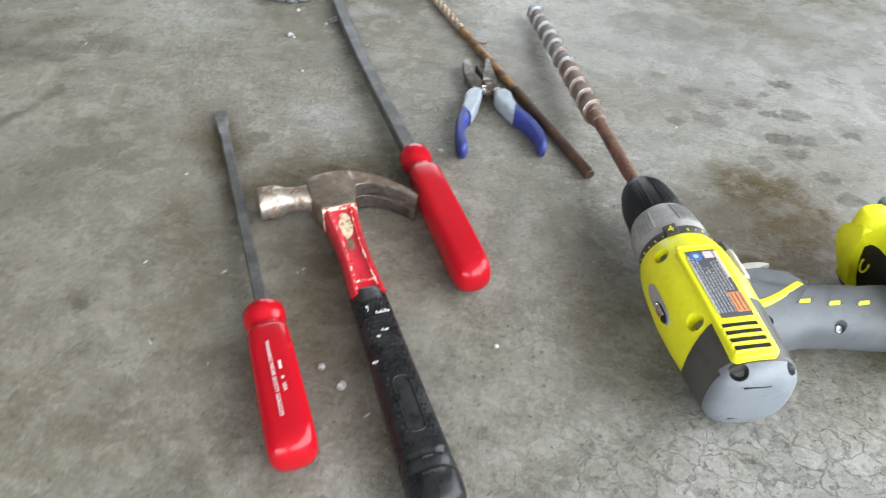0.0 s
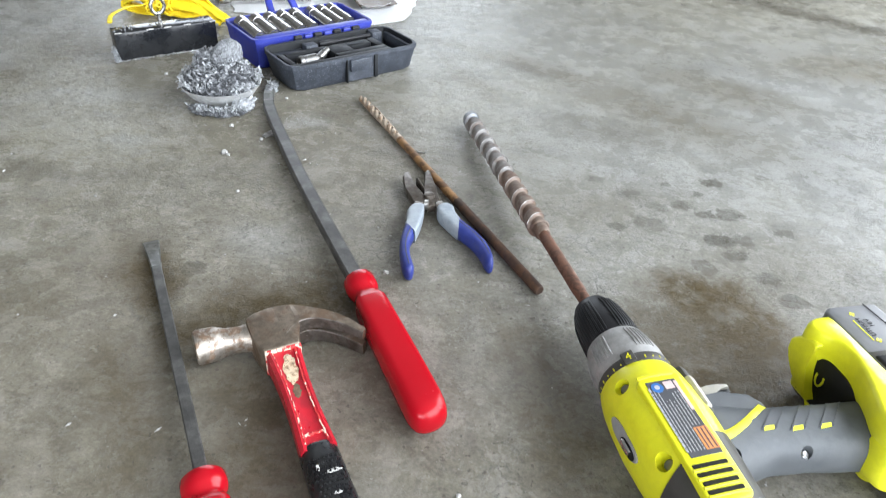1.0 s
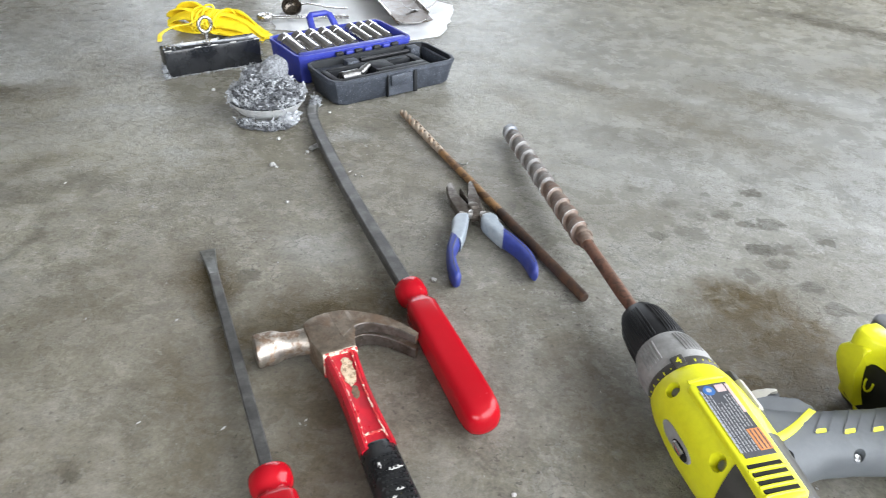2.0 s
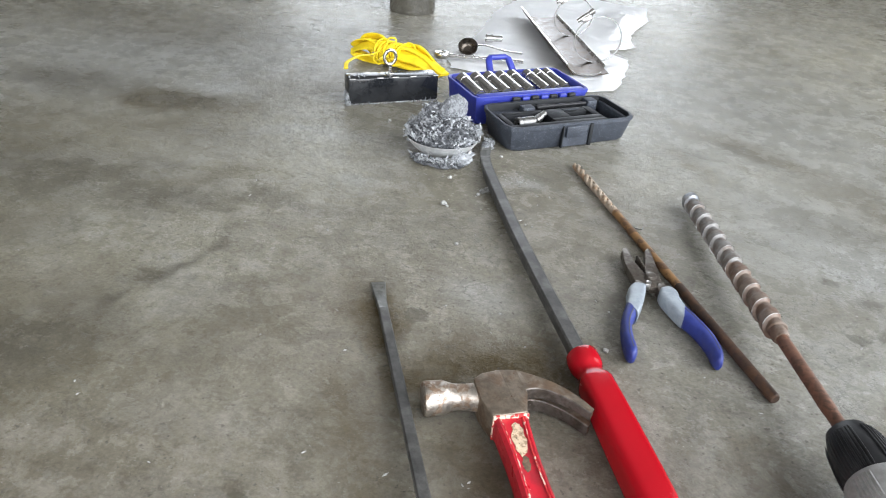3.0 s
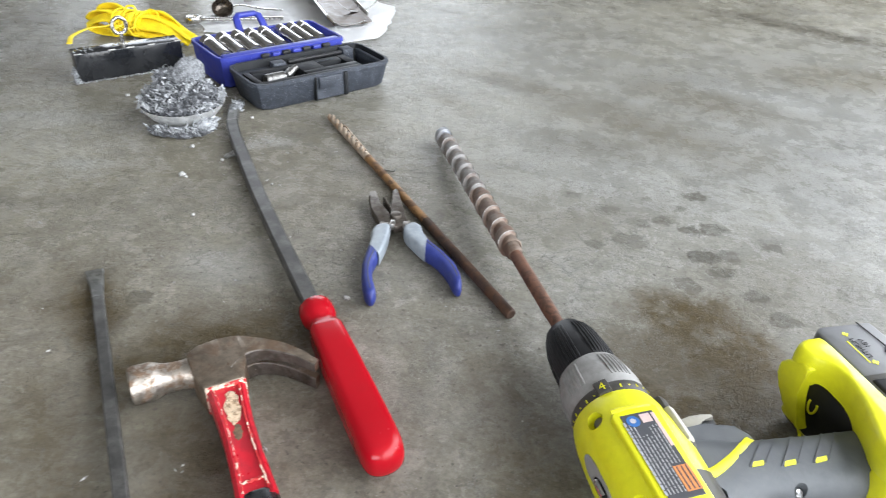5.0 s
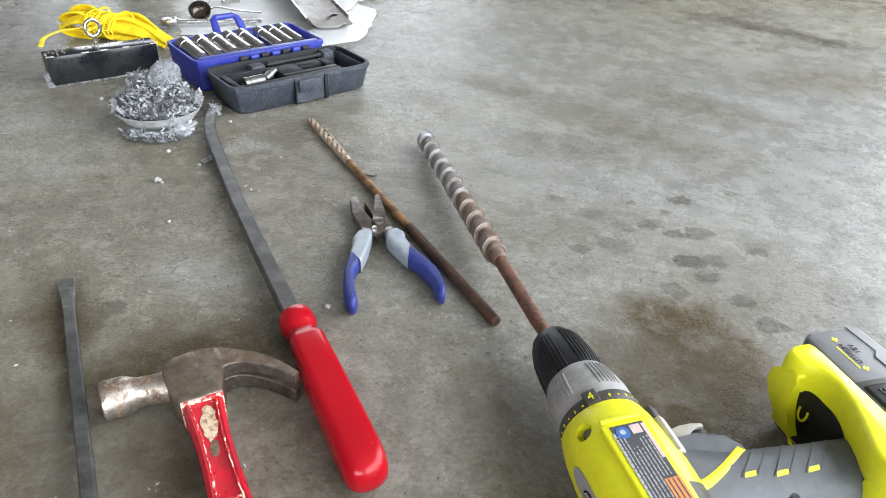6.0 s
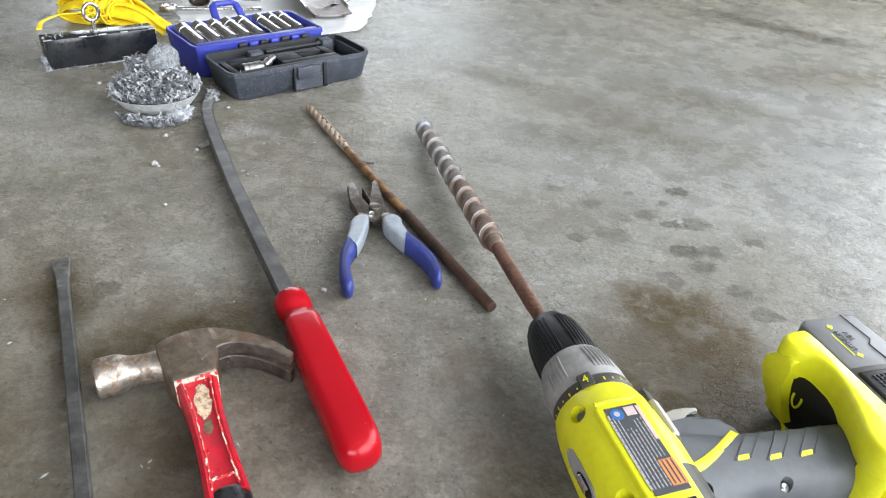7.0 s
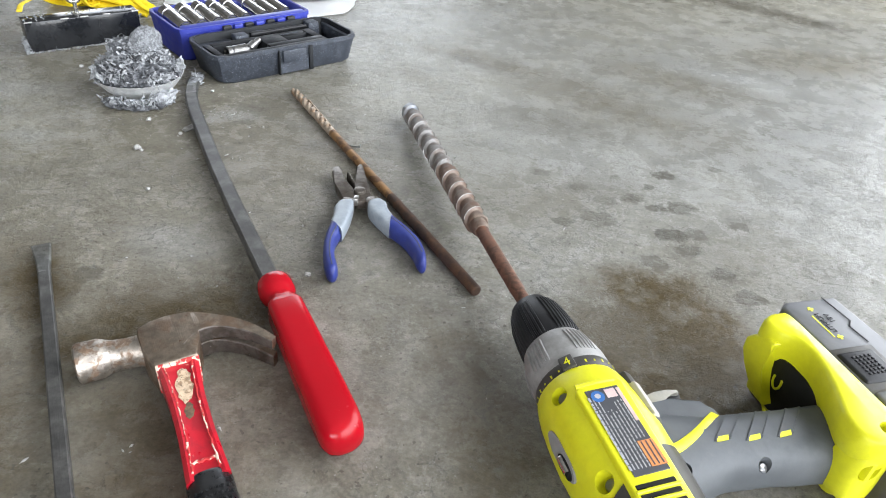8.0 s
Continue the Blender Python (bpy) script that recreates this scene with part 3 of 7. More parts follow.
# ---------- the garage ----------
def shell():
    """Slab, walls with one open garage door, ceiling."""
    xs = [-5.7, -4.0, -2.4, -1.5] + [-1.0 + 0.008 * i for i in range(288)] + [1.5, 2.2, 3.3]
    ys = [-5.0, -3.0, -1.6, -1.0] + [-0.70 + 0.008 * i for i in range(263)] + [1.6, 2.4, 3.6, 5.0]
    nx, ny = len(xs), len(ys)
    verts = [(x, y, 0.0) for y in ys for x in xs]
    faces = [(j * nx + i, j * nx + i + 1, (j + 1) * nx + i + 1, (j + 1) * nx + i) for j in range(ny - 1) for i in range(nx - 1)]
    base = len(verts)
    verts += [(xs[0], ys[0], -0.15), (xs[-1], ys[0], -0.15), (xs[-1], ys[-1], -0.15), (xs[0], ys[-1], -0.15)]
    rims = ([i for i in range(nx)], [j * nx + nx - 1 for j in range(ny)], [(ny - 1) * nx + i for i in reversed(range(nx))], [j * nx for j in reversed(range(ny))])
    for k, edge in enumerate(rims):
        faces.append(tuple(reversed(edge)) + (base + k, base + (k + 1) % 4))
    faces.append((base + 3, base + 2, base + 1, base))
    me = bpy.data.meshes.new("floor")
    me.from_pydata(verts, [], faces)
    me.materials.append(concrete())
    warped = np.zeros((len(verts), 2))
    for k, v in enumerate(verts):
        if -1.1 < v[0] < 1.4 and -0.8 < v[1] < 1.5:
            p = Vector((v[0], v[1], 0.0))
            w = noise.noise_vector(p * 14.0) * 0.022 + noise.noise_vector(p * 40.0) * 0.011 + noise.noise_vector(p * 95.0) * 0.005
            warped[k] = (v[0] + w.x, v[1] + w.y)
        else:
            warped[k] = (v[0], v[1])
    for kind, rows in STAINS_AND_SHADING.items():
        total = np.zeros(len(verts))
        for x, y, r, ratio, turn, soft, gain in rows:
            c, s = math.cos(radians(turn)), math.sin(radians(turn))
            dx, dy = warped[:, 0] - x, warped[:, 1] - y
            d = np.hypot((dx * c + dy * s) / (r * ratio), (-dx * s + dy * c) / r)
            t = np.clip((1.0 + soft - d) / (2.0 * soft), 0.0, 1.0)
            total = np.maximum(total, gain * t * t * (3 - 2 * t))
        total *= {"smears": 1.4, "olive": 1.35}.get(kind, 1.0)
        me.attributes.new(kind, "FLOAT", "POINT").data.foreach_set("value", total.astype(np.float32))
    floor = new("floor", me)
    tagged(floor, "smooth troweled grey concrete garage floor with stains", "floor", kind="structure")
    t, top = 0.16, 2.75
    x0, x1, y0, y1 = -4.4, 1.90, -4.6, 4.6

    def wall(name, bm, label):
        tagged(part(name, bm, wall_paint, None, smooth=False), label, "wall", kind="structure")

    wall("wall_west", block(t, y1 - y0, top, (x0 - t / 2, (y0 + y1) / 2, top / 2)), "plain grey-beige painted garage wall")
    bm = block(-3.25 - x0, t, top, ((x0 - 3.25) / 2, y1 + t / 2, top / 2))
    block(x1 - 0.25, t, top, ((x1 + 0.25) / 2, y1 + t / 2, top / 2), bm=bm)
    block(3.5, t, top - 2.1, (-1.5, y1 + t / 2, (top + 2.1) / 2), bm=bm)
    wall("wall_north", bm, "grey-beige garage wall with an open doorway")
    bm = block(-1.95 - x0, t, top, ((x0 - 1.95) / 2, y0 - t / 2, top / 2))
    block(x1 - 1.55, t, top, ((x1 + 1.55) / 2, y0 - t / 2, top / 2), bm=bm)
    block(3.5, t, top - 2.12, (-0.2, y0 - t / 2, (top + 2.12) / 2), bm=bm)
    wall("wall_south", bm, "grey-beige garage wall with an open doorway")
    bm = block(t, y1 - 1.63, top, (x1 + t / 2, (y1 + 1.63) / 2, top / 2))
    block(t, -3.03 - y0, top, (x1 + t / 2, (y0 - 3.03) / 2, top / 2), bm=bm)
    block(t, 4.66, top - 2.22, (x1 + t / 2, -0.70, (top + 2.22) / 2), bm=bm)
    wall("wall_east", bm, "grey-beige garage wall with a wide open doorway")
    bm = block(x1 - x0 + 2 * t, y1 - y0 + 2 * t, 0.12, ((x0 + x1) / 2, (y0 + y1) / 2, top + 0.062))
    tagged(part("ceiling", bm, ceiling_paint, None, smooth=False), "plain pale grey painted garage ceiling", "ceiling", kind="structure")
    bm = block(60, 60, 0.1, (0, 0, -0.21))
    tagged(part("ground", bm, surface("driveway", (0.34, 0.33, 0.31), (0.28, 0.27, 0.25), rough=0.85, patch=1.2, bump=0.3), None, smooth=False),
           "pale concrete driveway outside the garage", "ground", kind="structure")


shell()


# ---------- pry bars ----------
def handle_rings(x0, x1, r, cz):
    """Collar, waist, faceted grip and domed butt along x."""
    n = x1 - x0
    rows = [(0.0, 0.80, 2.0), (0.003, 0.92, 2.0), (0.010, 0.97, 2.0), (0.050, 0.98, 2.0), (0.082, 0.96, 2.0), (0.104, 0.88, 2.1), (0.124, 0.78, 2.2), (0.142, 0.75, 2.4),
            (0.162, 0.80, 3.0), (0.182, 0.92, 3.8), (0.21, 1.00, 4.2), (0.35, 1.03, 4.2), (0.5, 1.05, 4.2), (0.75, 1.08, 4.0), (0.88, 1.09, 3.6), (0.925, 1.07, 3.0),
            (0.955, 0.99, 2.6), (0.978, 0.86, 2.4), (0.992, 0.64, 2.2), (1.0, 0.33, 2.0)]
    out = []
    for s, k, e in rows:
        fat = 1.0 - 0.07 * max(0.0, min(1.0, (e - 2.0) / 1.2))
        out.append(oval(x0 + s * n, r * k * fat, r * k * fat, 0.0, cz, e, 40))
    return out


def pry_bar(length, grip, r, half, m, label, bend, words=False):
    """A square-shanked bar, tip at x = 0, with a red handle; bend(x) is the sideways sway towards the tip."""
    bar = thing("pry_bar", label, "pry bar", m, group="red-handled pry bars")
    hx = length - grip
    rings = []
    tip = 0.10 if not words else 0.045
    for i in range(61):
        x = (hx + 0.02) * i / 60 - (0.0 if words else 0.010 * (1 - i / 60))
        near = max(0.0, 1.0 - x / tip)
        wide = half * (1.0 + (0.70 if words else 0.12) * near ** 1.5)
        thick = half * 0.78 * (1.0 - 0.72 * near ** 0.8) + 0.0004
        cz = thick + 0.0004 + (r - half) * min(1.0, max(0.0, (x - 0.05) / (hx - 0.05))) ** 1.1
        if words:
            cz += 0.004 * max(0.0, 1.0 - x / 0.018)
        else:
            cz += 0.008 * near ** 1.3
        y = bend(x)
        c = half * 0.22
        ring = [(wide, thick - c), (wide - c, thick), (-wide + c, thick), (-wide, thick - c), (-wide, -thick + c), (-wide + c, -thick), (wide - c, -thick),
                (wide, -thick + c)]
        if thick < c * 1.5:
            q = thick * 0.5
            ring = [(wide, thick - q), (wide - q, thick), (-wide + q, thick), (-wide, thick - q), (-wide, -thick + q), (-wide + q, -thick), (wide - q, -thick),
                    (wide, -thick + q)]
        rings.append([Vector((x, y + a, cz + b)) for a, b in ring])
    cut = 8 if words else 7
    part("chisel_tip", loft(rings[:cut + 1]), bright_steel, bar, "ground bare-metal chisel tip", sharp=25)
    part("shank", loft(rings[cut:]), bar_steel, bar, "dark forged square steel shank", sharp=25)
    part("handle", loft(handle_rings(hx, length, r, r * 1.035)), red_plastic, bar, "glossy red plastic handle with a rounded butt", sharp=50)
    if words:
        top = r * 1.035 + r * 1.10 * 0.93 + 0.0003
        x = hx + grip * 0.57
        lettering("warning_text", "WARNING WEAR SAFETY GOGGLES", 0.0037, white_print, bar, Matrix.Translation((x, -0.0022, top)))
        bm = block(0.0065, 0.0019, 0.0004, (x - 0.0085, 0.0030, top))
        block(0.0018, 0.0019, 0.0004, (x + 0.0020, 0.0030, top), bm=bm)
        lettering("origin_text", "USA", 0.0034, white_print, bar, Matrix.Translation((x + 0.0095, 0.0030, top)))
        part("printed_mark", bm, white_print, bar, "worn white printed mark", smooth=False)
    return bar


SWAY = ((-0.012, 0.0335), (0.004, 0.0270), (0.018, 0.0215), (0.034, 0.0162), (0.055, 0.0122), (0.10, 0.0086), (0.16, 0.0068), (0.25, 0.0044), (0.35, 0.0046), (0.47, 0.0062))


def sway(x):
    """Sideways bow of the long bar: a slight set over its length and a hooked end."""
    for (a, p), (b, q) in zip(SWAY, SWAY[1:]):
        if x <= b:
            k = (x - a) / (b - a)
            return p + (q - p) * k - 0.007
    return SWAY[-1][1] - 0.007


pry_bar(0.424, 0.125, 0.0152, 0.0046, floor_pose(0.0060, -0.1961, 0.5451, -0.8388), "short straight steel pry bar with a glossy red handle",
        lambda x: 0.0, words=True)
pry_bar(0.646, 0.176, 0.0149, 0.0072, floor_pose(-0.0235, 0.1770, 0.517, -0.8555), "long curved-tip steel pry bar with a glossy red handle", sway)


# ---------- hammer ----------
def hammer(m):
    """Local x down the handle; the striking face looks along -y; it lies on its cheek."""
    def flip(bm):
        bmesh.ops.scale(bm, vec=(1, -1, 1), verts=bm.verts)
        return bm

    ham = thing("claw_hammer", "worn claw hammer with red handle and black rubber grip", "hammer", m)
    cz = 0.0165
    # cheek, drawn with y towards the face and then turned over
    cheek = [(-0.0175, 0.0200), (-0.0225, 0.0120), (-0.0248, 0.0), (-0.0238, -0.0120), (-0.0210, -0.0205), (-0.0100, -0.0225), (-0.0010, -0.0200), (0.0045, -0.0172),
             (0.0120, -0.0150), (0.0240, -0.0138), (0.0248, 0.0142), (0.0180, 0.0170), (0.0060, 0.0195), (-0.0100, 0.0208)]
    bm = prism(cheek, cz - 0.0128, cz + 0.0128, 0.0014, 3)
    part("head", flip(bm), hammer_steel, ham, "brown-tarnished steel hammer head", sharp=32)
    prof = [(0.014, 0.0118, 0.0126), (0.020, 0.0105, 0.0112), (0.027, 0.0098, 0.0102), (0.037, 0.0100, 0.0102), (0.041, 0.0112, 0.0112), (0.0435, 0.0130, 0.0130),
            (0.0460, 0.0140, 0.0140), (0.0590, 0.0143, 0.0143), (0.0612, 0.0136, 0.0136), (0.0622, 0.0118, 0.0118)]
    rings = []
    for y, hx, hz in prof:
        s = min(1.0, max(0.0, (y - 0.014) / 0.03))
        cx = -0.0072 - 0.0048 * s
        rings.append([Vector((cx + q.y, y, cz + q.z - 0.001 * s)) for q in oval(0, hx, hz, 0, 0, 2.6 if y < 0.042 else 2.0, 32)])
    part("poll", flip(loft(rings)), poll_steel, ham, "bright battered striking face", sharp=35)
    # claw: two tines parted by a narrow slot, curving down towards the handle
    outer = smooth_path([(-0.0246, 0.0030, 0), (-0.0236, 0.0130, 0), (-0.0203, 0.0225, 0), (-0.0070, 0.0430, 0), (0.0085, 0.0575, 0), (0.0250, 0.0672, 0)], 6)
    inner = smooth_path([(0.0120, 0.0060, 0), (0.0040, 0.0140, 0), (-0.0002, 0.0235, 0), (0.0020, 0.0350, 0), (0.0130, 0.0495, 0), (0.0300, 0.0630, 0)], 6)
    for sign in (1, -1):
        rings = []
        for i, (o, q) in enumerate(zip(outer, inner)):
            t = i / (len(outer) - 1)
            gap = 0.0002 + 0.0030 * max(0.0, t - 0.42) / 0.58
            top = 0.01292 - (0.0014 * t * t if sign > 0 else -0.0012 * t)
            e, c = (q - o).normalized(), 0.0007
            zs = [(o + e * c, gap), (q - e * c, gap), (q, gap + c), (q, top - c), (q - e * c, top), (o + e * c, top), (o, top - c), (o, gap + c)]
            rings.append([Vector((v.x, v.y, cz + sign * z)) for v, z in zs])
        tine = part("tine", loft(rings), hammer_steel, ham, "worn steel claw, inner side darkened as in shade", sharp=32)
        # faces along the inner curve take the shade-darkened steel
        tine.data.materials.append(claw_shade)
        for face in tine.data.polygons:
            mid = sum((tine.data.vertices[k].co for k in face.vertices), Vector()) / len(face.vertices)
            near = min(range(len(inner)), key=lambda k: (inner[k] - Vector((mid.x, mid.y, 0))).length)
            face.material_index = int((inner[near] - Vector((mid.x, mid.y, 0))).length < 0.0022 and abs(face.normal.z) < 0.8)
    bm = block(0.0022, 0.0285, 0.0250, (0.0252, 0.0, cz), 0.0007, 2)
    part("collar", bm, worn_edge, ham, "pale worn edge where the handle meets the head")
    # fibreglass shaft with raised edges
    def half_width(x):
        pts = [(0.024, 0.0136), (0.040, 0.0122), (0.062, 0.0110), (0.088, 0.0110), (0.112, 0.0120), (0.122, 0.0126)]
        for (a, b), (c, d) in zip(pts, pts[1:]):
            if x <= c:
                return b + (d - b) * (x - a) / (c - a)
        return pts[-1][1]

    rings = []
    for i in range(15):
        x = 0.024 + 0.100 * i / 14
        w, h, dip = half_width(x), 0.0112, 0.0016
        ring = [(w, -h + 0.003), (w, h - 0.003), (w - 0.0026, h), (w - 0.0042, h - 0.0004), (w - 0.0060, h - dip), (-w + 0.0060, h - dip), (-w + 0.0042, h - 0.0004),
                (-w + 0.0026, h), (-w, h - 0.003), (-w, -h + 0.003), (-w + 0.003, -h), (w - 0.003, -h)]
        rings.append([Vector((x, a, cz + b)) for a, b in ring])
    part("shaft", loft(rings), red_paint, ham, "chipped red painted fibreglass shaft", sharp=40)
    for sign in (1, -1):
        path = [Vector((0.027 + 0.092 * i / 22, sign * (half_width(0.027 + 0.092 * i / 22) - 0.0046 + 0.0003 * math.sin(i * 2.3)), cz + 0.0106)) for i in range(23)]
        rnd = random.Random(5 + sign)
        wob = [0.0003 + 0.0009 * rnd.random() ** 2 for _ in range(24)]
        part("worn_ridge", sweep(path, lambda t, w=wob: (w[int(t * 22)], 0.0006), 8), worn_edge, ham, "cream line of worn paint along the ridge")
    path = [Vector((0.1115 + 0.0008 * math.sin(i * 1.7), -0.0078 + 0.0156 * i / 12, cz + 0.0102)) for i in range(13)]
    part("worn_ridge", sweep(path, lambda t: (0.0006 + 0.0006 * abs(math.sin(t * 17)), 0.0006), 8), worn_edge, ham, "cream line of worn paint across the shaft")
    rnd = random.Random(8)
    edge = []
    for i in range(26):
        a = 2 * math.pi * i / 26
        edge.append((0.0465 + 0.0165 * math.cos(a) * (1 + 0.22 * (rnd.random() - 0.5)), 0.0006 + 0.0050 * math.sin(a) * (1 + 0.5 * (rnd.random() - 0.5)) - 0.0012 * math.cos(a)))
    part("sticker", prism(edge, cz + 0.0094, cz + 0.0099), sticker, ham, "torn beige remains of a paper label", smooth=False)
    bm = prism([(x * 0.45 + 0.0485, y * 0.55 - 0.0008) for x, y in edge], cz + 0.0094, cz + 0.0097)
    part("dark_scab", bm, leaf_brown, ham, "dark brown glue residue", smooth=False)
    # rubber grip
    rows = [(0.1195, 0.0124, 0.0118), (0.1215, 0.0134, 0.0126), (0.15, 0.0138, 0.0130), (0.19, 0.0146, 0.0134), (0.23, 0.0158, 0.0138), (0.258, 0.0164, 0.0142),
            (0.2595, 0.0164, 0.0142), (0.2605, 0.0154, 0.0134), (0.2630, 0.0154, 0.0134), (0.2640, 0.0166, 0.0144), (0.2690, 0.0167, 0.0144), (0.2700, 0.0157, 0.0136),
            (0.2725, 0.0157, 0.0136), (0.2735, 0.0168, 0.0145), (0.284, 0.0168, 0.0145), (0.289, 0.0158, 0.0136), (0.292, 0.0132, 0.0112), (0.293, 0.0090, 0.0075)]
    part("grip", loft([oval(x, a, b, 0.0, cz - 0.0008, 2.5, 32) for x, a, b in rows]), rubber, ham, "black textured rubber grip", sharp=45)
    # raised pips on the upper side
    bm = bmesh.new()
    for i in range(30):
        x = 0.134 + i * 0.0041
        h = 0.0126 + 0.0014 * min(1.0, i / 28)
        for j in range(-3, 4):
            y = j * 0.0029 + (0.00145 if i % 2 else 0.0)
            if 0.200 < x < 0.250 and abs(y) < 0.0070 or abs(y) > 0.0104:
                continue
            z = cz - 0.0008 + h * (1 - (abs(y) / 0.0150) ** 2.5) ** 0.4
            own = bmesh.new()
            bmesh.ops.create_cone(own, cap_ends=True, segments=7, radius1=0.0012, radius2=0.0008, depth=0.0024)
            bmesh.ops.translate(own, vec=(x, y, z), verts=own.verts)
            join(bm, own)
    tagged(part("grip_pip", bm, rubber, ham), kind="stuff")
    rim = []
    for i in range(41):
        a = 2 * math.pi * i / 40
        y = 0.0058 * math.copysign(abs(math.sin(a)) ** 0.5, math.sin(a))
        rim.append(Vector((0.225 + 0.021 * math.copysign(abs(math.cos(a)) ** 0.35, math.cos(a)), y, cz - 0.0008 + 0.0139 * (1 - (abs(y) / 0.0156) ** 2.5) ** 0.4)))
    part("grip_panel", sweep(rim, lambda t: (0.0006, 0.0007), 8), rubber, ham, "thin raised outline of a smooth panel")
    rnd = random.Random(3)
    for x, y, sx, sy in ((0.1465, 0.003, 0.0050, 0.0012), (0.163, 0.0015, 0.0026, 0.0010), (0.1405, -0.0055, 0.0012, 0.0022), (0.187, -0.010, 0.003, 0.0008),
                         (0.239, 0.002, 0.0017, 0.0014), (0.168, -0.004, 0.0016, 0.0009)):
        edge = [(x + sy * math.cos(a) * (0.6 + 0.8 * rnd.random()), y + sx * math.sin(a) * (0.6 + 0.8 * rnd.random())) for a in [2 * math.pi * i / 14 for i in range(14)]]
        z = cz - 0.0008 + 0.0131 * (1 - (abs(y) / 0.0146) ** 2.5) ** 0.4
        part("paint_scuff", prism(edge, z - 0.001, z + 0.0005), scuff, ham, "white paint scuff", smooth=False)
    return ham


hammer(floor_pose(0.1727, -0.3119, 0.5311, -0.8472))


# ---------- pliers ----------
def pliers():
    """World-aligned; pivot at the thing's origin."""
    px, py = 0.253, -0.066  # plan of the pivot
    tool = thing("pliers", "open lineman pliers with blue and pale grey grips", "pliers", Matrix.Translation((0.2565, -0.0650, 0)))

    def loc(points):
        return [(x - px, (y - py) * 0.97) for x, y in points]

    def between(left, right, z0, z1, e=3.0, steps=6, cut=(0.0, 0.0)):
        """A rounded bar between two edge lines on plan."""
        a, b = (smooth_path([(x, y, 0) for x, y in loc(side)], steps) for side in (left, right))
        rings = []
        for i, (p, q) in enumerate(zip(a, b)):
            t = i / (len(a) - 1)
            k = 1.0
            if cut[0] and t < cut[0]:
                k = math.sqrt(1 - 0.97 * (1 - t / cut[0]) ** 2)
            if cut[1] and t > 1 - cut[1]:
                k = math.sqrt(1 - 0.97 * ((t - 1 + cut[1]) / cut[1]) ** 3)
            c, h = (p + q) / 2, (q - p) * 0.45
            ring = []
            for j in range(24):
                g = 2 * math.pi * (j + 0.5) / 24
                cs, sn = math.cos(g), math.sin(g)
                ring.append(c + h * k * math.copysign(abs(cs) ** (2 / e), cs) + Vector((0, 0, (z0 + z1) / 2 + k * (z1 - z0) / 2 * math.copysign(abs(sn) ** (2 / e), sn))))
            rings.append(ring)
        return loft(rings)

    part("jaw", prism(loc([(0.2240, -0.0145), (0.2205, -0.0185), (0.2205, -0.0270), (0.2285, -0.0520), (0.2430, -0.0820), (0.2540, -0.0870), (0.2590, -0.0740), (0.2450, -0.0540), (0.2360, -0.0440), (0.2290, -0.0275),
                           (0.2275, -0.0165)]), 0.0050, 0.0140, 0.0014, 2), plier_steel, tool, "worn steel jaw with a hooked nose")
    part("jaw", prism(loc([(0.2465, -0.0060), (0.2500, -0.0090), (0.2610, -0.0450), (0.2690, -0.0690), (0.2670, -0.0830), (0.2580, -0.0870), (0.2520, -0.0700), (0.2495, -0.0520), (0.2440, -0.0130)]),
                      0.0062, 0.0150, 0.0014, 2), plier_steel, tool, "worn steel jaw")
    for k in range(7):
        part("jaw_tooth", block(0.0030, 0.0010, 0.011, (0.2385 + 0.0016 * k - px, -0.0330 - 0.0030 * k - py, 0.0108), 0.0003, 1, Matrix.Rotation(radians(-28), 4, "Z")), plier_steel, tool)
    bm = spin([(0.0, 0.0062), (0.0160, 0.0062), (0.0180, 0.0055), (0.0186, 0.0035)], 20)
    bmesh.ops.rotate(bm, cent=(0, 0, 0), matrix=Matrix.Rotation(radians(-90), 3, "Y"), verts=bm.verts)
    bmesh.ops.translate(bm, vec=(0.004, -0.001, 0.0), verts=bm.verts)
    part("pivot", bm, plier_steel, tool, "round steel pivot rivet")
    part("stop_lug", block(0.0050, 0.0085, 0.008, (0.2565 - px, -0.0835 - py, 0.0145), 0.0010, 2), chrome_dull, tool, "bright ground stop lug")
    part("tang", prism(loc([(0.2430, -0.0790), (0.2555, -0.0800), (0.2555, -0.0960), (0.2430, -0.0960)]), 0.0040, 0.0150, 0.0012, 2), plier_steel, tool, "steel tang")
    part("tang", prism(loc([(0.2620, -0.0760), (0.2720, -0.0720), (0.2820, -0.0880), (0.2720, -0.0960)]), 0.0040, 0.0150, 0.0012, 2), plier_steel, tool, "steel tang")
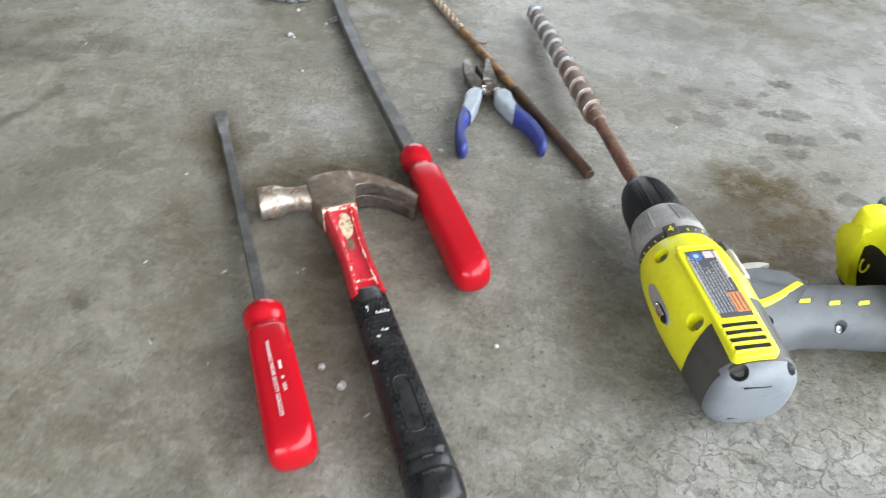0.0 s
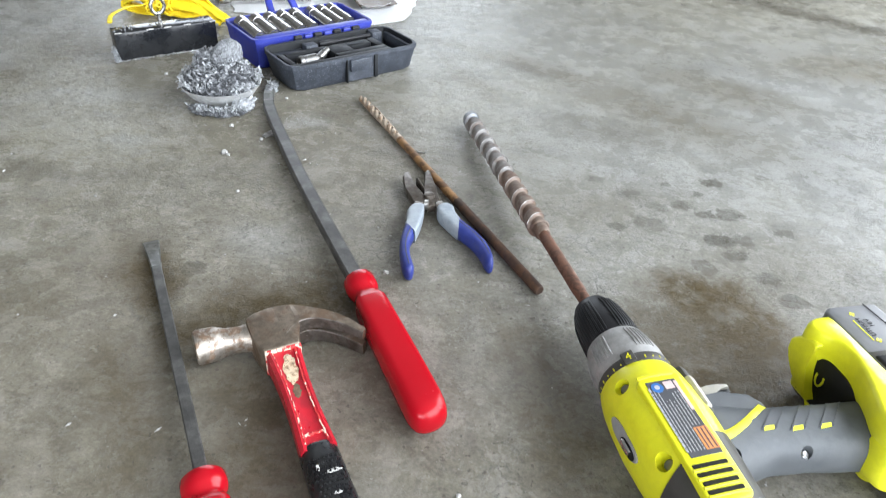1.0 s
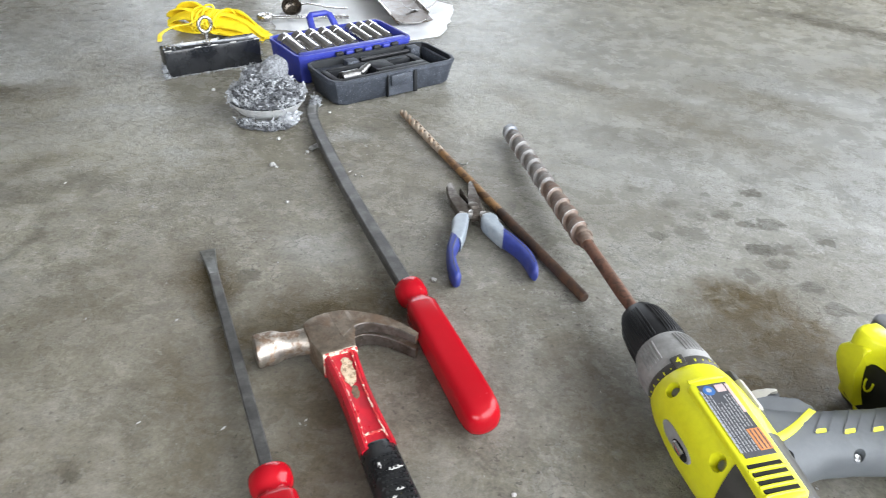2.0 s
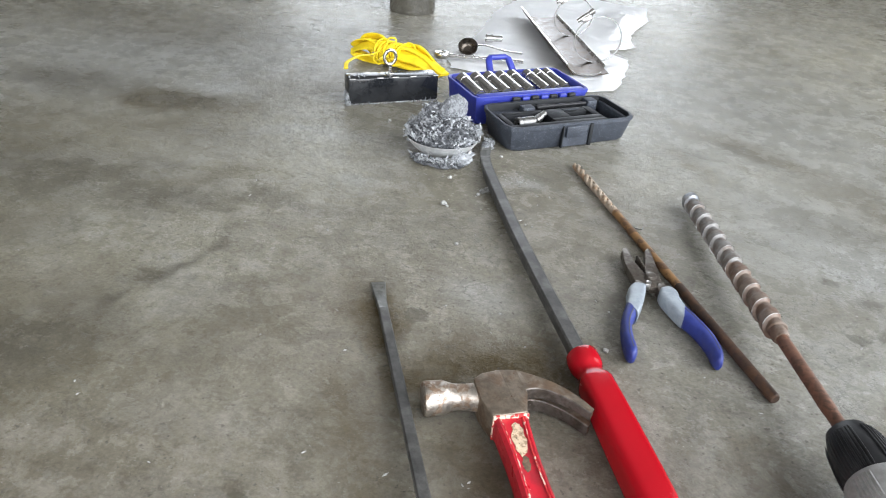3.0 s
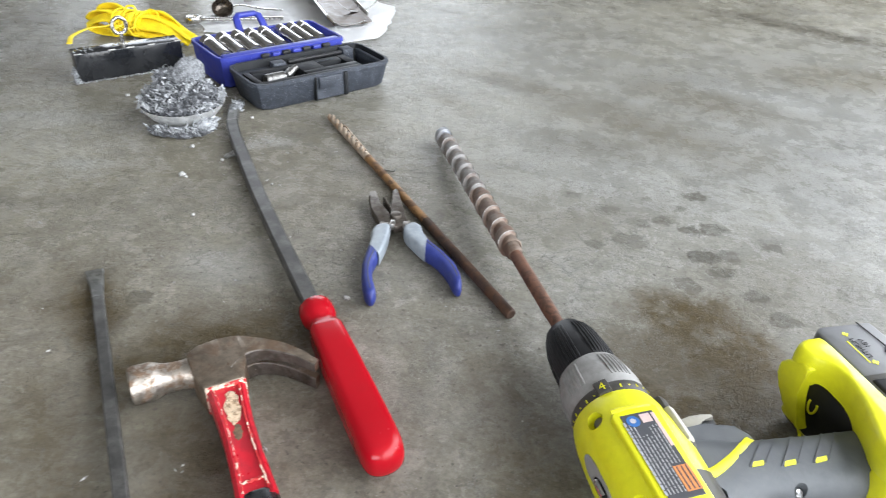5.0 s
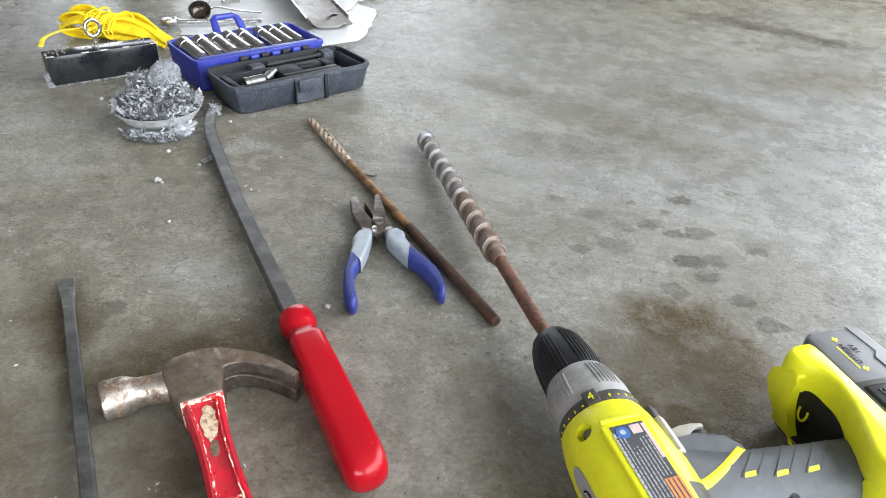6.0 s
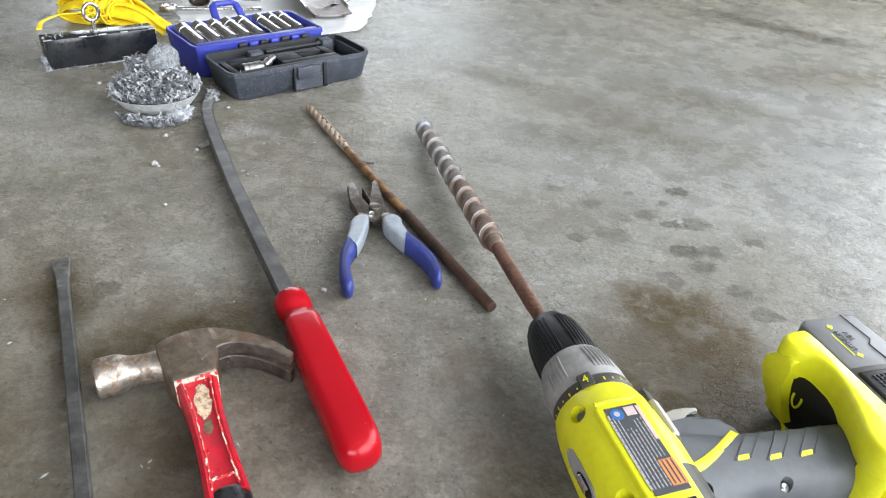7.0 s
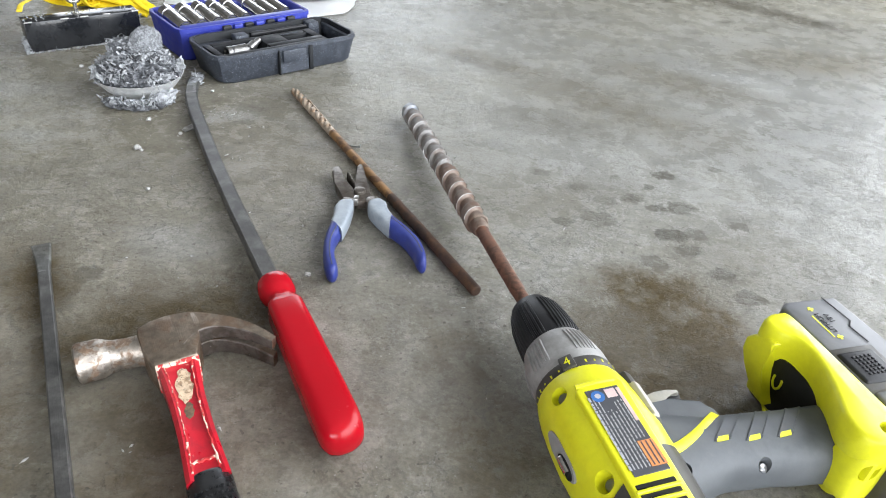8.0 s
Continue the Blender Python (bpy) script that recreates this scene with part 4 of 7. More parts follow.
    for collar, grip in (((((0.2425, -0.0850), (0.2375, -0.1020), (0.2395, -0.1140), (0.2398, -0.1265)), ((0.2545, -0.0830), (0.2570, -0.0960), (0.2572, -0.1220), (0.2550, -0.1440))),
                          (((0.2398, -0.1260), (0.2400, -0.1520), (0.2435, -0.1760), (0.2500, -0.1985), (0.2560, -0.2090)), ((0.2535, -0.1425), (0.2520, -0.1600), (0.2555, -0.1780), (0.2615, -0.1940), (0.2635, -0.2050)))),
                         ((((0.2670, -0.0840), (0.2710, -0.1000), (0.2830, -0.1160), (0.2960, -0.1310)), ((0.2755, -0.0760), (0.2865, -0.0815), (0.2890, -0.0915), (0.2950, -0.1035))),
                          (((0.2960, -0.1305), (0.3110, -0.1455), (0.3215, -0.1630), (0.3275, -0.1770), (0.3335, -0.1830)), ((0.2950, -0.1030), (0.3095, -0.1185), (0.3240, -0.1370), (0.3325, -0.1565), (0.3370, -0.1750))))):
        part("grip_collar", between(*collar, 0.0012, 0.0185, 4.5, 5, (0.14, 0.0)), grey_grip, tool, "pale grey faceted upper part of the grip", sharp=40)
        part("grip", between(*grip, 0.0008, 0.0190, 2.5, 7, (0.0, 0.24)), blue_grip, tool, "blue rubber-like plastic grip", sharp=45)
        blue = newest[tool]
        line = smooth_path([(a[0] * 0.36 + b[0] * 0.64 - px, a[1] * 0.36 + b[1] * 0.64 - py, 0.0188) for a, b in zip(*grip)][:4], 6)
        part("grip_groove", sweep(line, lambda t: (0.0006, 0.0005), 6), label_dark, blue, "thin dark groove line")


pliers()


# ---------- long drill bit ----------
def long_bit():
    tip, end, r = Vector((0.1230, 0.1925)), Vector((0.3850, -0.1935)), 0.0051
    n = (end - tip).length
    bit = thing("drill_bit", "long rusty twist drill bit with bright flutes on concrete", "drill bit", floor_pose(tip.x, tip.y, end.x - tip.x, end.y - tip.y))
    rings = []
    for i in range(121):
        x = 0.140 * i / 120
        a0 = x / 0.030 * 2 * math.pi
        fade = min(1.0, max(0.0, (0.140 - x) / 0.02))
        point = min(1.0, 0.12 + x / 0.006)
        ring = []
        for j in range(24):
            a = 2 * math.pi * j / 24
            g = max(0.0, math.cos(2 * (a - a0))) ** 0.7
            rr = r * point * (1.0 - 0.56 * g * fade)
            ring.append(Vector((x, rr * math.cos(a), r + 0.0003 + rr * math.sin(a))))
        rings.append(ring)
    part("fluted_end", loft(rings), bit_tip, bit, "spiral-fluted bright steel end", sharp=60)
    part("upper_shank", spin([(0.138, r * 0.93), (0.30, r * 0.95)], 20, 0, r + 0.0003), bit_bronze, bit, "golden-brown shank")
    part("lower_shank", spin([(0.2985, r * 0.96), (0.301, r * 1.02), (n - 0.002, r * 1.03), (n - 0.0006, r * 0.95), (n, r * 0.8)], 20, 0, r + 0.0003), rust_dark, bit,
         "dark rusted shank")
    # a thin loose wire that lies along the bit, not part of its flutes
    path = [Vector((0.030 + 0.086 * i / 12, r * (2.05 - 0.75 * i / 12), 0.0016 + 0.0022 * i / 12)) for i in range(13)]
    part("loose_wire", sweep(path, lambda t: (0.0013, 0.0012), 8), bit_tip, bit, "thin bright wire lying along the bit")


long_bit()

# ---------- cordless drill with auger bit ----------
DRILL = floor_pose(0.5030, -0.4520, -0.355, 0.935)


def auger():
    """Lies from the floor up into the chuck; x from the tip to the chuck."""
    tip, seat = Vector((0.2830, 0.1480, 0.0128)), Vector((0.4240, -0.2430, 0.0345))
    d = (seat - tip).normalized()
    side = Vector((0, 0, 1)).cross(d).normalized()
    m = Matrix((d, side, d.cross(side))).transposed().to_4x4()
    m.translation = tip
    n = (seat - tip).length
    bit = thing("auger_bit", "rusty spiral auger bit held in the drill chuck", "auger bit", m)
    last, core, big, pitch = 0.288, 0.0084, 0.0113, 0.0262

    def flight(x0, x1, mat, name, label):
        """Wide cylindrical lands, a steep step on the side of the chuck, a groove that runs out again."""
        rings, steps = [], max(8, int((x1 - x0) / 0.0008))
        for i in range(steps + 1):
            x = x0 + (x1 - x0) * i / steps
            ring = []
            for j in range(32):
                a = 2 * math.pi * j / 32
                ph = (x / pitch - a / (2 * math.pi) + 0.3) % 1.0
                if ph < 0.16:
                    up = 0.42 + 0.50 * (ph / 0.16) ** 1.6
                elif ph < 0.56:
                    up = 0.92 + 0.08 * (ph - 0.16) / 0.40
                elif ph < 0.62:
                    up = 1.0 - (ph - 0.56) / 0.06
                else:
                    up = 0.42 * ((ph - 0.62) / 0.38) ** 1.3
                end = min(1.0, 0.45 + x / 0.003) * min(1.0, max(0.0, (last + 0.004 - x) / 0.006))
                rr = (core + (big - core) * up + 0.0002 * noise.noise(Vector((x * 120, math.cos(a) * 2, math.sin(a) * 2)))) * (0.6 + 0.4 * end)
                ring.append(Vector((x, rr * math.cos(a), rr * math.sin(a))))
            rings.append(ring)
        part(name, loft(rings), mat, bit, label, sharp=30)

    part("tip_slot", block(0.010, 0.0026, 0.006, (0.005, 0.0015, 0.0078), 0.0006, 1), hole_black, bit, "dark slot across the tip")
    flight(0.0, 0.020, auger_grey, "cutting_tip", "grey worn carbide end")
    flight(0.020, 0.175, auger_worn, "spiral_flight", "worn grey steel spiral flight")
    flight(0.175, last, auger_rust, "spiral_flight", "spiral flight with rusty brown grooves")
    pts = []
    for i in range(int((last - 0.012) / pitch * 32)):
        x = 0.006 + pitch * i / 32
        a = 2 * math.pi * (x / pitch + 0.3 - 0.555)
        pts.append(Vector((x, 0.0112 * math.cos(a), 0.0112 * math.sin(a))))
    part("worn_edge", sweep(pts, lambda t: (0.00025 + 0.0004 * abs(math.sin(t * 61)) * abs(math.sin(t * 17)), 0.0003), 6, up=(1, 0, 0)), worn_chrome, bit, "thin bright worn edge of the flight")
    part("collar", spin([(0.283, 0.0060), (0.287, 0.0078), (0.297, 0.0080), (0.301, 0.0066)], 20), auger_rust, bit, "pale worn collar below the spiral")
    part("shank", spin([(0.292, 0.0056), (0.303, 0.0058), (n - 0.022, 0.0060), (n - 0.020, 0.0055), (n, 0.0055)], 18), rust_red, bit, "brown rusted shank")


auger()


def cordless_drill():
    """x from the butt to the chuck, handle along -y, lying on its side."""
    dr = thing("cordless_drill", "lime-green and grey cordless drill lying on its side", "drill", DRILL)
    cz, cy = 0.0350, 0.0008

    # chuck and torque ring
    fy = -0.0008
    part("chuck", spin([(0.1690, 0.0200), (0.1750, 0.0222), (0.1910, 0.0214), (0.2060, 0.0196), (0.2150, 0.0168), (0.2200, 0.0152), (0.2215, 0.0110)], 44, fy, cz), black_plastic, dr,
         "black ribbed keyless chuck")
    bm = bmesh.new()
    for i in range(52):
        if i % 13 > 9:
            continue
        a = 2 * math.pi * i / 52
        rings = []
        for x, r in ((0.1745, 0.0216), (0.1790, 0.0225), (0.1910, 0.0219), (0.2050, 0.0203), (0.2130, 0.0180)):
            c = Vector((x, fy + r * math.cos(a), cz + r * math.sin(a)))
            t, o = Vector((0, -math.sin(a), math.cos(a))) * 0.0009, Vector((0, math.cos(a), math.sin(a))) * 0.0008
            rings.append([c - t, c - t * 0.5 + o, c + t * 0.5 + o, c + t])
        loft(rings, True, bm)
    part("chuck_rib", bm, black_plastic, newest[dr], "fine grip ribs")
    part("torque_ring", spin([(0.1310, 0.0270), (0.1400, 0.0280), (0.1500, 0.0279), (0.1610, 0.0263), (0.1700, 0.0243), (0.1732, 0.0232), (0.1744, 0.0205)], 48, fy, cz), ring_grey, dr,
         "grey ribbed torque ring")
    ring = newest[dr]
    bm = bmesh.new()
    for i in range(60):
        if i % 12 > 5:
            continue
        a = 2 * math.pi * (i + 3.0) / 60
        rings = []
        for x, r in ((0.1475, 0.0276), (0.1549, 0.0275), (0.1630, 0.0261), (0.1690, 0.0246)):
            c = Vector((x, fy + r * math.cos(a), cz + r * math.sin(a)))
            t, o = Vector((0, -math.sin(a), math.cos(a))) * 0.0009, Vector((0, math.cos(a), math.sin(a))) * 0.0009
            rings.append([c - t, c - t * 0.4 + o, c + t * 0.4 + o, c + t])
        loft(rings, True, bm)
    part("ring_rib", bm, ring_grey, ring)
    part("number_band", spin([(0.1300, 0.0278), (0.1316, 0.0285), (0.1388, 0.0285), (0.1402, 0.0280)], 48, fy, cz), dark_shell, ring, "dark band with torque numbers")
    bm = bmesh.new()
    for i in range(28):
        a = 2 * math.pi * i / 28
        if i in (5, 6):
            continue
        c = Vector((0.1350, fy + 0.0285 * math.cos(a), cz + 0.0285 * math.sin(a)))
        t, o, u = Vector((0, -math.sin(a), math.cos(a))) * 0.0005, Vector((0, math.cos(a), math.sin(a))) * 0.0003, Vector((0.0012 if i % 2 else 0.0006, 0, 0))
        loft([[c - u - t - o, c - u + t - o, c - u + t + o, c - u - t + o], [c + u - t - o, c + u + t - o, c + u + t + o, c + u - t + o]], True, bm)
    part("tick_mark", bm, lime, ring, "yellow-green tick marks", smooth=False)
    a = radians(66)
    up = Vector((0, math.cos(a), math.sin(a)))
    along = Vector((0, -math.sin(a), math.cos(a)))
    face = Matrix((along, Vector((1, 0, 0)), up)).transposed().to_4x4()
    face.translation = Vector((0.1365, fy, cz)) + up * 0.0313
    part("number_plate", block(0.0095, 0.0105, 0.0050, tuple(Vector((0.1370, fy, cz)) + up * 0.0285), 0.0012, 2, Matrix((along, Vector((1, 0, 0)), up)).transposed().to_4x4()), dark_shell, ring,
         "raised dark number plate")
    lettering("number", "4", 0.0085, lime, ring, face)

    # yellow shell
    rows = [(0.030, 0.0290, 0.0295, 2.5), (0.045, 0.0305, 0.0305, 2.6), (0.06, 0.0315, 0.0315, 2.7), (0.085, 0.0325, 0.0320, 2.7), (0.104, 0.0320, 0.0318, 2.5), (0.118, 0.0311, 0.0311, 2.3),
            (0.126, 0.0298, 0.0298, 2.2), (0.1315, 0.0284, 0.0284, 2.1), (0.1322, 0.0252, 0.0252, 2.0)]
    part("shell", loft([oval(x, a, b, cy, cz, e, 48) for x, a, b, e in rows]), lime, dr, "lime-green moulded plastic shell", sharp=40)
    shell_part = newest[dr]
    # dark rear cover, its front edge slanting back towards the top of the tool
    rings = []
    for s in (0.0, 0.3, 0.6, 0.85, 1.0):
        ring = []
        for q in oval(0, 1.0, 1.0, 0, 0, 2.6, 48):
            front = 0.056 - 0.017 * max(-0.4, q.y)
            x = 0.012 + (front - 0.012) * s
            w = 0.0282 + 0.0040 * min(1.0, max(0.0, (x - 0.010) / 0.055)) ** 0.7
            h = 0.0288 + 0.0034 * min(1.0, max(0.0, (x - 0.010) / 0.055)) ** 0.7
            ring.append(Vector((x, cy + w * q.y, cz + h * q.z)))
        rings.append(ring)
    part("rear_cover", loft(rings), dark_shell, dr, "dark charcoal rear cover", sharp=40)
    rows = [(0.0170, 0.0278, 0.0284, 2.7), (0.0155, 0.0287, 0.0292, 2.7), (0.0105, 0.0282, 0.0287, 2.7), (0.0070, 0.0268, 0.0272, 2.6), (0.0040, 0.0240, 0.0244, 2.5), (0.0018, 0.0196, 0.0198, 2.4),
            (0.0008, 0.0145, 0.0145, 2.3)]
    part("end_cap", loft([oval(x, a, b, cy, cz, e, 48) for x, a, b, e in rows]), pale_cap, dr, "pale grey end cap", sharp=30)
    cap = newest[dr]
    for y, z in ((0.0060, cz + 0.0175), (0.0060, cz - 0.014)):
        bm = block(0.0012, 0.018, 0.0009, (0.0016, y, z), 0.0003, 1)
        part("moulded_slit", bm, hole_black, cap, "thin dark slit")

    def pocket(ob, bm):
        """Cut a closed shape out of a part."""
        me = bpy.data.meshes.new("tmp")
        bmesh.ops.recalc_face_normals(bm, faces=bm.faces)
        bm.to_mesh(me)
        bm.free()
        tool = new("tmp", me)
        mod = ob.modifiers.new("cut", "BOOLEAN")
        mod.object, mod.operation, mod.solver = tool, "DIFFERENCE", "EXACT"
        tool.matrix_world = DRILL
        bpy.context.view_layer.update()
        cut = bpy.data.meshes.new_from_object(ob.evaluated_get(bpy.context.evaluated_depsgraph_get()))
        ob.modifiers.clear()
        ob.data = cut
        cut.materials.clear()
        cut.materials.append(wells[ob])
        bpy.data.objects.remove(tool)
        cut.polygons.foreach_set("use_smooth", [True] * len(cut.polygons))
        cut.set_sharp_from_angle(angle=radians(40))

    wells = {}

    def bore(x, y, z, axis, r, host, deep=0.006, screw=True):
        """A round screw well sunk into a part, its mouth looking along axis."""
        wells[host] = host.data.materials[0]
        q = Vector(axis).normalized().to_track_quat("X", "Z").to_matrix().to_4x4()
        q.translation = Vector((x, y, z))
        bm = spin([(-deep, r * 0.86), (0.0, r), (0.004, r * 1.25)], 24)
        bmesh.ops.transform(bm, matrix=q, verts=bm.verts)
        pocket(host, bm)
        if screw:
            bm = spin([(-deep - 0.001, r * 0.66), (-deep + 0.0012, r * 0.66), (-deep + 0.0018, r * 0.5), (-deep + 0.0013, r * 0.2)], 16)
            bmesh.ops.transform(bm, matrix=q, verts=bm.verts)
            part("screw", bm, screw_steel, host, "small steel screw")

    def skin(x, ang):
        """A place on the shell at x, ang degrees from +y up."""
        rows2 = [(0.0, 0.0280, 0.0284), (0.03, 0.0292, 0.0297), (0.06, 0.0315, 0.0315), (0.085, 0.0325, 0.0320), (0.11, 0.0322, 0.0318), (0.128, 0.0312, 0.0310), (0.142, 0.0288, 0.0288)]
        for (a, b, c), (d, e2, f) in zip(rows2, rows2[1:]):
            if x <= d:
                k = (x - a) / (d - a)
                hy, hz = b + (e2 - b) * k, c + (f - c) * k
                break
        cs, sn = math.cos(radians(ang)), math.sin(radians(ang))
        p = 2.6
        rad = (abs(cs / hy) ** p + abs(sn / hz) ** p) ** (-1 / p)
        return Vector((x, cy + rad * cs, cz + rad * sn)), Vector((0, cs, sn))

    for x, ang in ((0.116, 41), (0.0525, 40)):
        pos, nrm = skin(x, ang)
        bore(pos.x, pos.y, pos.z, nrm, 0.0062, shell_part, 0.0085)
    pos, nrm = skin(0.012, 55)
    bore(0.0090, pos.y - 0.001, pos.z - 0.0005, nrm + Vector((-0.45, 0, 0)), 0.0060, cap, 0.008)
    pos, nrm = skin(0.012, 128)
    bore(0.0090, pos.y + 0.001, pos.z - 0.0005, nrm + Vector((-0.45, 0, 0)), 0.0045, cap, 0.008)
    # bit-holder recess on the top of the body
    pos, nrm = skin(0.086, 6)
    fm = Matrix((Vector((1, 0, 0)), Vector((0, -math.sin(radians(6)), math.cos(radians(6)))), nrm)).transposed().to_4x4()
    fm.translation = pos
    out = [(0.019 * math.copysign(abs(math.cos(a)) ** 0.8, math.cos(a)), 0.0062 * math.sin(a)) for a in [2 * math.pi * i / 28 for i in range(28)]]
    bm = prism(out, -0.003, 0.0008, 0.0004, 1)
    bmesh.ops.transform(bm, matrix=fm, verts=bm.verts)
    part("bit_holder", bm, ring_grey, dr, "grey oval inset in the shell")
    bm = prism([(x * 0.5 - 0.007, y * 0.66 - 0.001) for x, y in out], 0.0, 0.0012)
    bmesh.ops.transform(bm, matrix=fm, verts=bm.verts)
    part("inset_hole", bm, hole_black, newest[dr])
    bm = spin([(-0.012, 0.0026), (-0.002, 0.0026), (0.0, 0.0018)], 12)
    bmesh.ops.translate(bm, vec=(0.0, -0.0005, 0.0014), verts=bm.verts)
    bmesh.ops.transform(bm, matrix=fm, verts=bm.verts)
    part("magnetic_stud", bm, chrome_dull, newest[dr], "steel stud in the inset")

    # raised label panel, along the upper side
    tilt = Matrix.Translation((0.001, 0.0068, cz + 0.0298)) @ Matrix.Rotation(radians(-3), 4, "X")

    def panel(bm):
        bmesh.ops.transform(bm, matrix=tilt, verts=bm.verts)
        return bm

    out = [(0.015, -0.0165), (0.012, -0.0140), (0.012, 0.0105), (0.015, 0.0130), (0.107, 0.0130), (0.111, 0.0095), (0.111, -0.0170), (0.109, -0.0190)]
    part("label_panel", panel(prism(out, -0.006, 0.0035, 0.0014, 3)), lime, dr, "raised lime-green panel")
    pan = newest[dr]
    part("label", panel(block(0.062, 0.0215, 0.0006, (0.0745, -0.0028, 0.0037), 0.0002, 1)), label_dark, pan, "dark printed rating label")
    lab = newest[pan]
    rnd = random.Random(11)
    bm = bmesh.new()
    for row in range(9):
        y = 0.0080 - row * 0.0023
        x, stop = 0.0475, 0.0475 + (0.052 if row in (0, 1, 2) else 0.036 + 0.010 * rnd.random())
        if row >= 6:
            x = 0.066
            stop = 0.094
        while x < stop:
            w = 0.0014 + 0.0035 * rnd.random()
            block(min(w, stop - x), 0.0007 if row else 0.0015, 0.0002, (x + w / 2, y, 0.00408), bm=bm)
            x += w + 0.0007
    part("printed_line", panel(bm), label_ink, lab, "rows of small pale print", smooth=False)
    part("warning_block", panel(block(0.017, 0.0095, 0.0003, (0.0555, -0.0093, 0.0041))), label_orange, lab, "orange warning block", smooth=False)
    bm = bmesh.new()
    for k in range(3):
        block(0.0155, 0.0007, 0.0002, (0.0555, -0.0065 - k * 0.0028, 0.00435), bm=bm)
    part("printed_line", panel(bm), label_dark, lab, smooth=False)
    bm = spin([(0.0, 0.0042), (0.0003, 0.0042)], 22)
    bmesh.ops.rotate(bm, cent=(0, 0, 0), matrix=Matrix.Rotation(radians(-90), 3, "Y"), verts=bm.verts)
    bmesh.ops.translate(bm, vec=(0.0995, 0.0020, 0.0041), verts=bm.verts)
    part("round_symbol", panel(bm), label_blue, lab, "blue round safety symbol", smooth=False)
    bm = spin([(0.0, 0.0020), (0.0005, 0.0020)], 7)
    bmesh.ops.rotate(bm, cent=(0, 0, 0), matrix=Matrix.Rotation(radians(-90), 3, "Y"), verts=bm.verts)
    bmesh.ops.translate(bm, vec=(0.0997, 0.0021, 0.0041), verts=bm.verts)
    part("symbol_mark", panel(bm), label_ink, lab, smooth=False)
    bm = block(0.0065, 0.0065, 0.0003, (0.1005, -0.0070, 0.0041))
    block(0.026, 0.0022, 0.0003, (0.0905, -0.0125, 0.0041), bm=bm)
    part("white_field", panel(bm), white_print, lab, "small white printed field", smooth=False)
    part("panel_lip", panel(sweep([Vector((0.1105, 0.0115 - 0.026 * i / 8, 0.0032 + 0.0010 * math.sin(math.pi * i / 8))) for i in range(9)], lambda t: (0.0016, 0.0011), 10)), lime, pan)
    for k in range(4):
        part("vent_slot", panel(block(0.0030, 0.0235, 0.0012, (0.0375 - k * 0.0060, -0.0012, 0.0034), 0.0005, 1)), hole_black, pan, "dark cooling slot")
    for k in range(4):
        part("vent_slat", panel(sweep([Vector((0.0345 - k * 0.0060, 0.0115 - 0.0255 * i / 8, 0.0036 + 0.0006 * math.sin(math.pi * i / 8))) for i in range(9)], lambda t: (0.0011, 0.0011), 8)),
             lime, pan)

    # grip
    rows = [(-0.020, 0.0720, 0.0340, 0.0225), (-0.040, 0.0705, 0.0270, 0.0214), (-0.060, 0.0690, 0.0220, 0.0206), (-0.085, 0.0665, 0.0215, 0.0206), (-0.115, 0.0625, 0.0222, 0.0212),
            (-0.146, 0.0590, 0.0235, 0.0222)]

    def grip_at(y):
        for a, b in zip(rows, rows[1:]):
            if y >= b[0]:
                break
        f = min(1.0, max(0.0, (y - a[0]) / (b[0] - a[0])))
        f = f * f * (3 - 2 * f) * 0.5 + f * 0.5
        return [p + (q - p) * f for p, q in zip(a, b)][1:]

    def grip_top(x, y):
        c, hx, hz = grip_at(y)
        return cz + hz * max(0.02, 1 - min(1.0, abs(x - c) / hx) ** 2.5) ** 0.4

    rings = []
    for i in range(29):
        y = -0.020 - 0.126 * i / 28
        c, hx, hz = grip_at(y)
        rings.append([Vector((c + q.y, y, cz + q.z)) for q in oval(0, hx, hz, 0, 0, 2.5, 40)])
    part("grip", loft(rings), grey_rubber, dr, "grey rubber-covered pistol grip", sharp=45)
    grip = newest[dr]

    def overlay(a, b, half, lift, thick, k=14, m=4):
        """A thin pad on the grip from a to b, half wide across y."""
        rings = []
        for i in range(k + 1):
            t = i / k
            x, y = a[0] + (b[0] - a[0]) * t, a[1] + (b[1] - a[1]) * t
            row = [(x, y + half * (2 * j / m - 1)) for j in range(m + 1)]
            top = [Vector((u, w, grip_top(u, w) + lift)) for u, w in row]
            rings.append(top + [Vector((p.x, p.y, p.z - thick)) for p in reversed(top)])
        return loft(rings)

    for a, b in (((0.0640, -0.0580), (0.0870, -0.0850)), ((0.0605, -0.0780), (0.0852, -0.1050)), ((0.0585, -0.0985), (0.0815, -0.1245))):
        part("grip_stripe", overlay(a, b, 0.0046, 0.0002, 0.0030), stripe_grey, grip, "darker inset finger stripe", sharp=60)
        for off in (-0.0053, 0.0053):
            part("stripe_edge", overlay((a[0], a[1] + off), (b[0], b[1] + off), 0.0007, 0.0008, 0.0030, 14, 2), grey_rubber, grip, sharp=60)
        part("stripe_end", overlay((a[0] - 0.0006, a[1] + 0.0004), (a[0] + 0.0024, a[1] - 0.0012), 0.0040, 0.0006, 0.0030, 4), lime, grip, "lime-green stripe end", sharp=60)
    bore(0.0515, -0.0250, grip_top(0.0515, -0.0250) - 0.001, (-0.45, 0, 1), 0.0042, grip, 0.003)
    bore(0.0475, -0.0790, grip_top(0.0475, -0.0790) - 0.001, (-0.5, 0, 1), 0.0042, grip, 0.003)
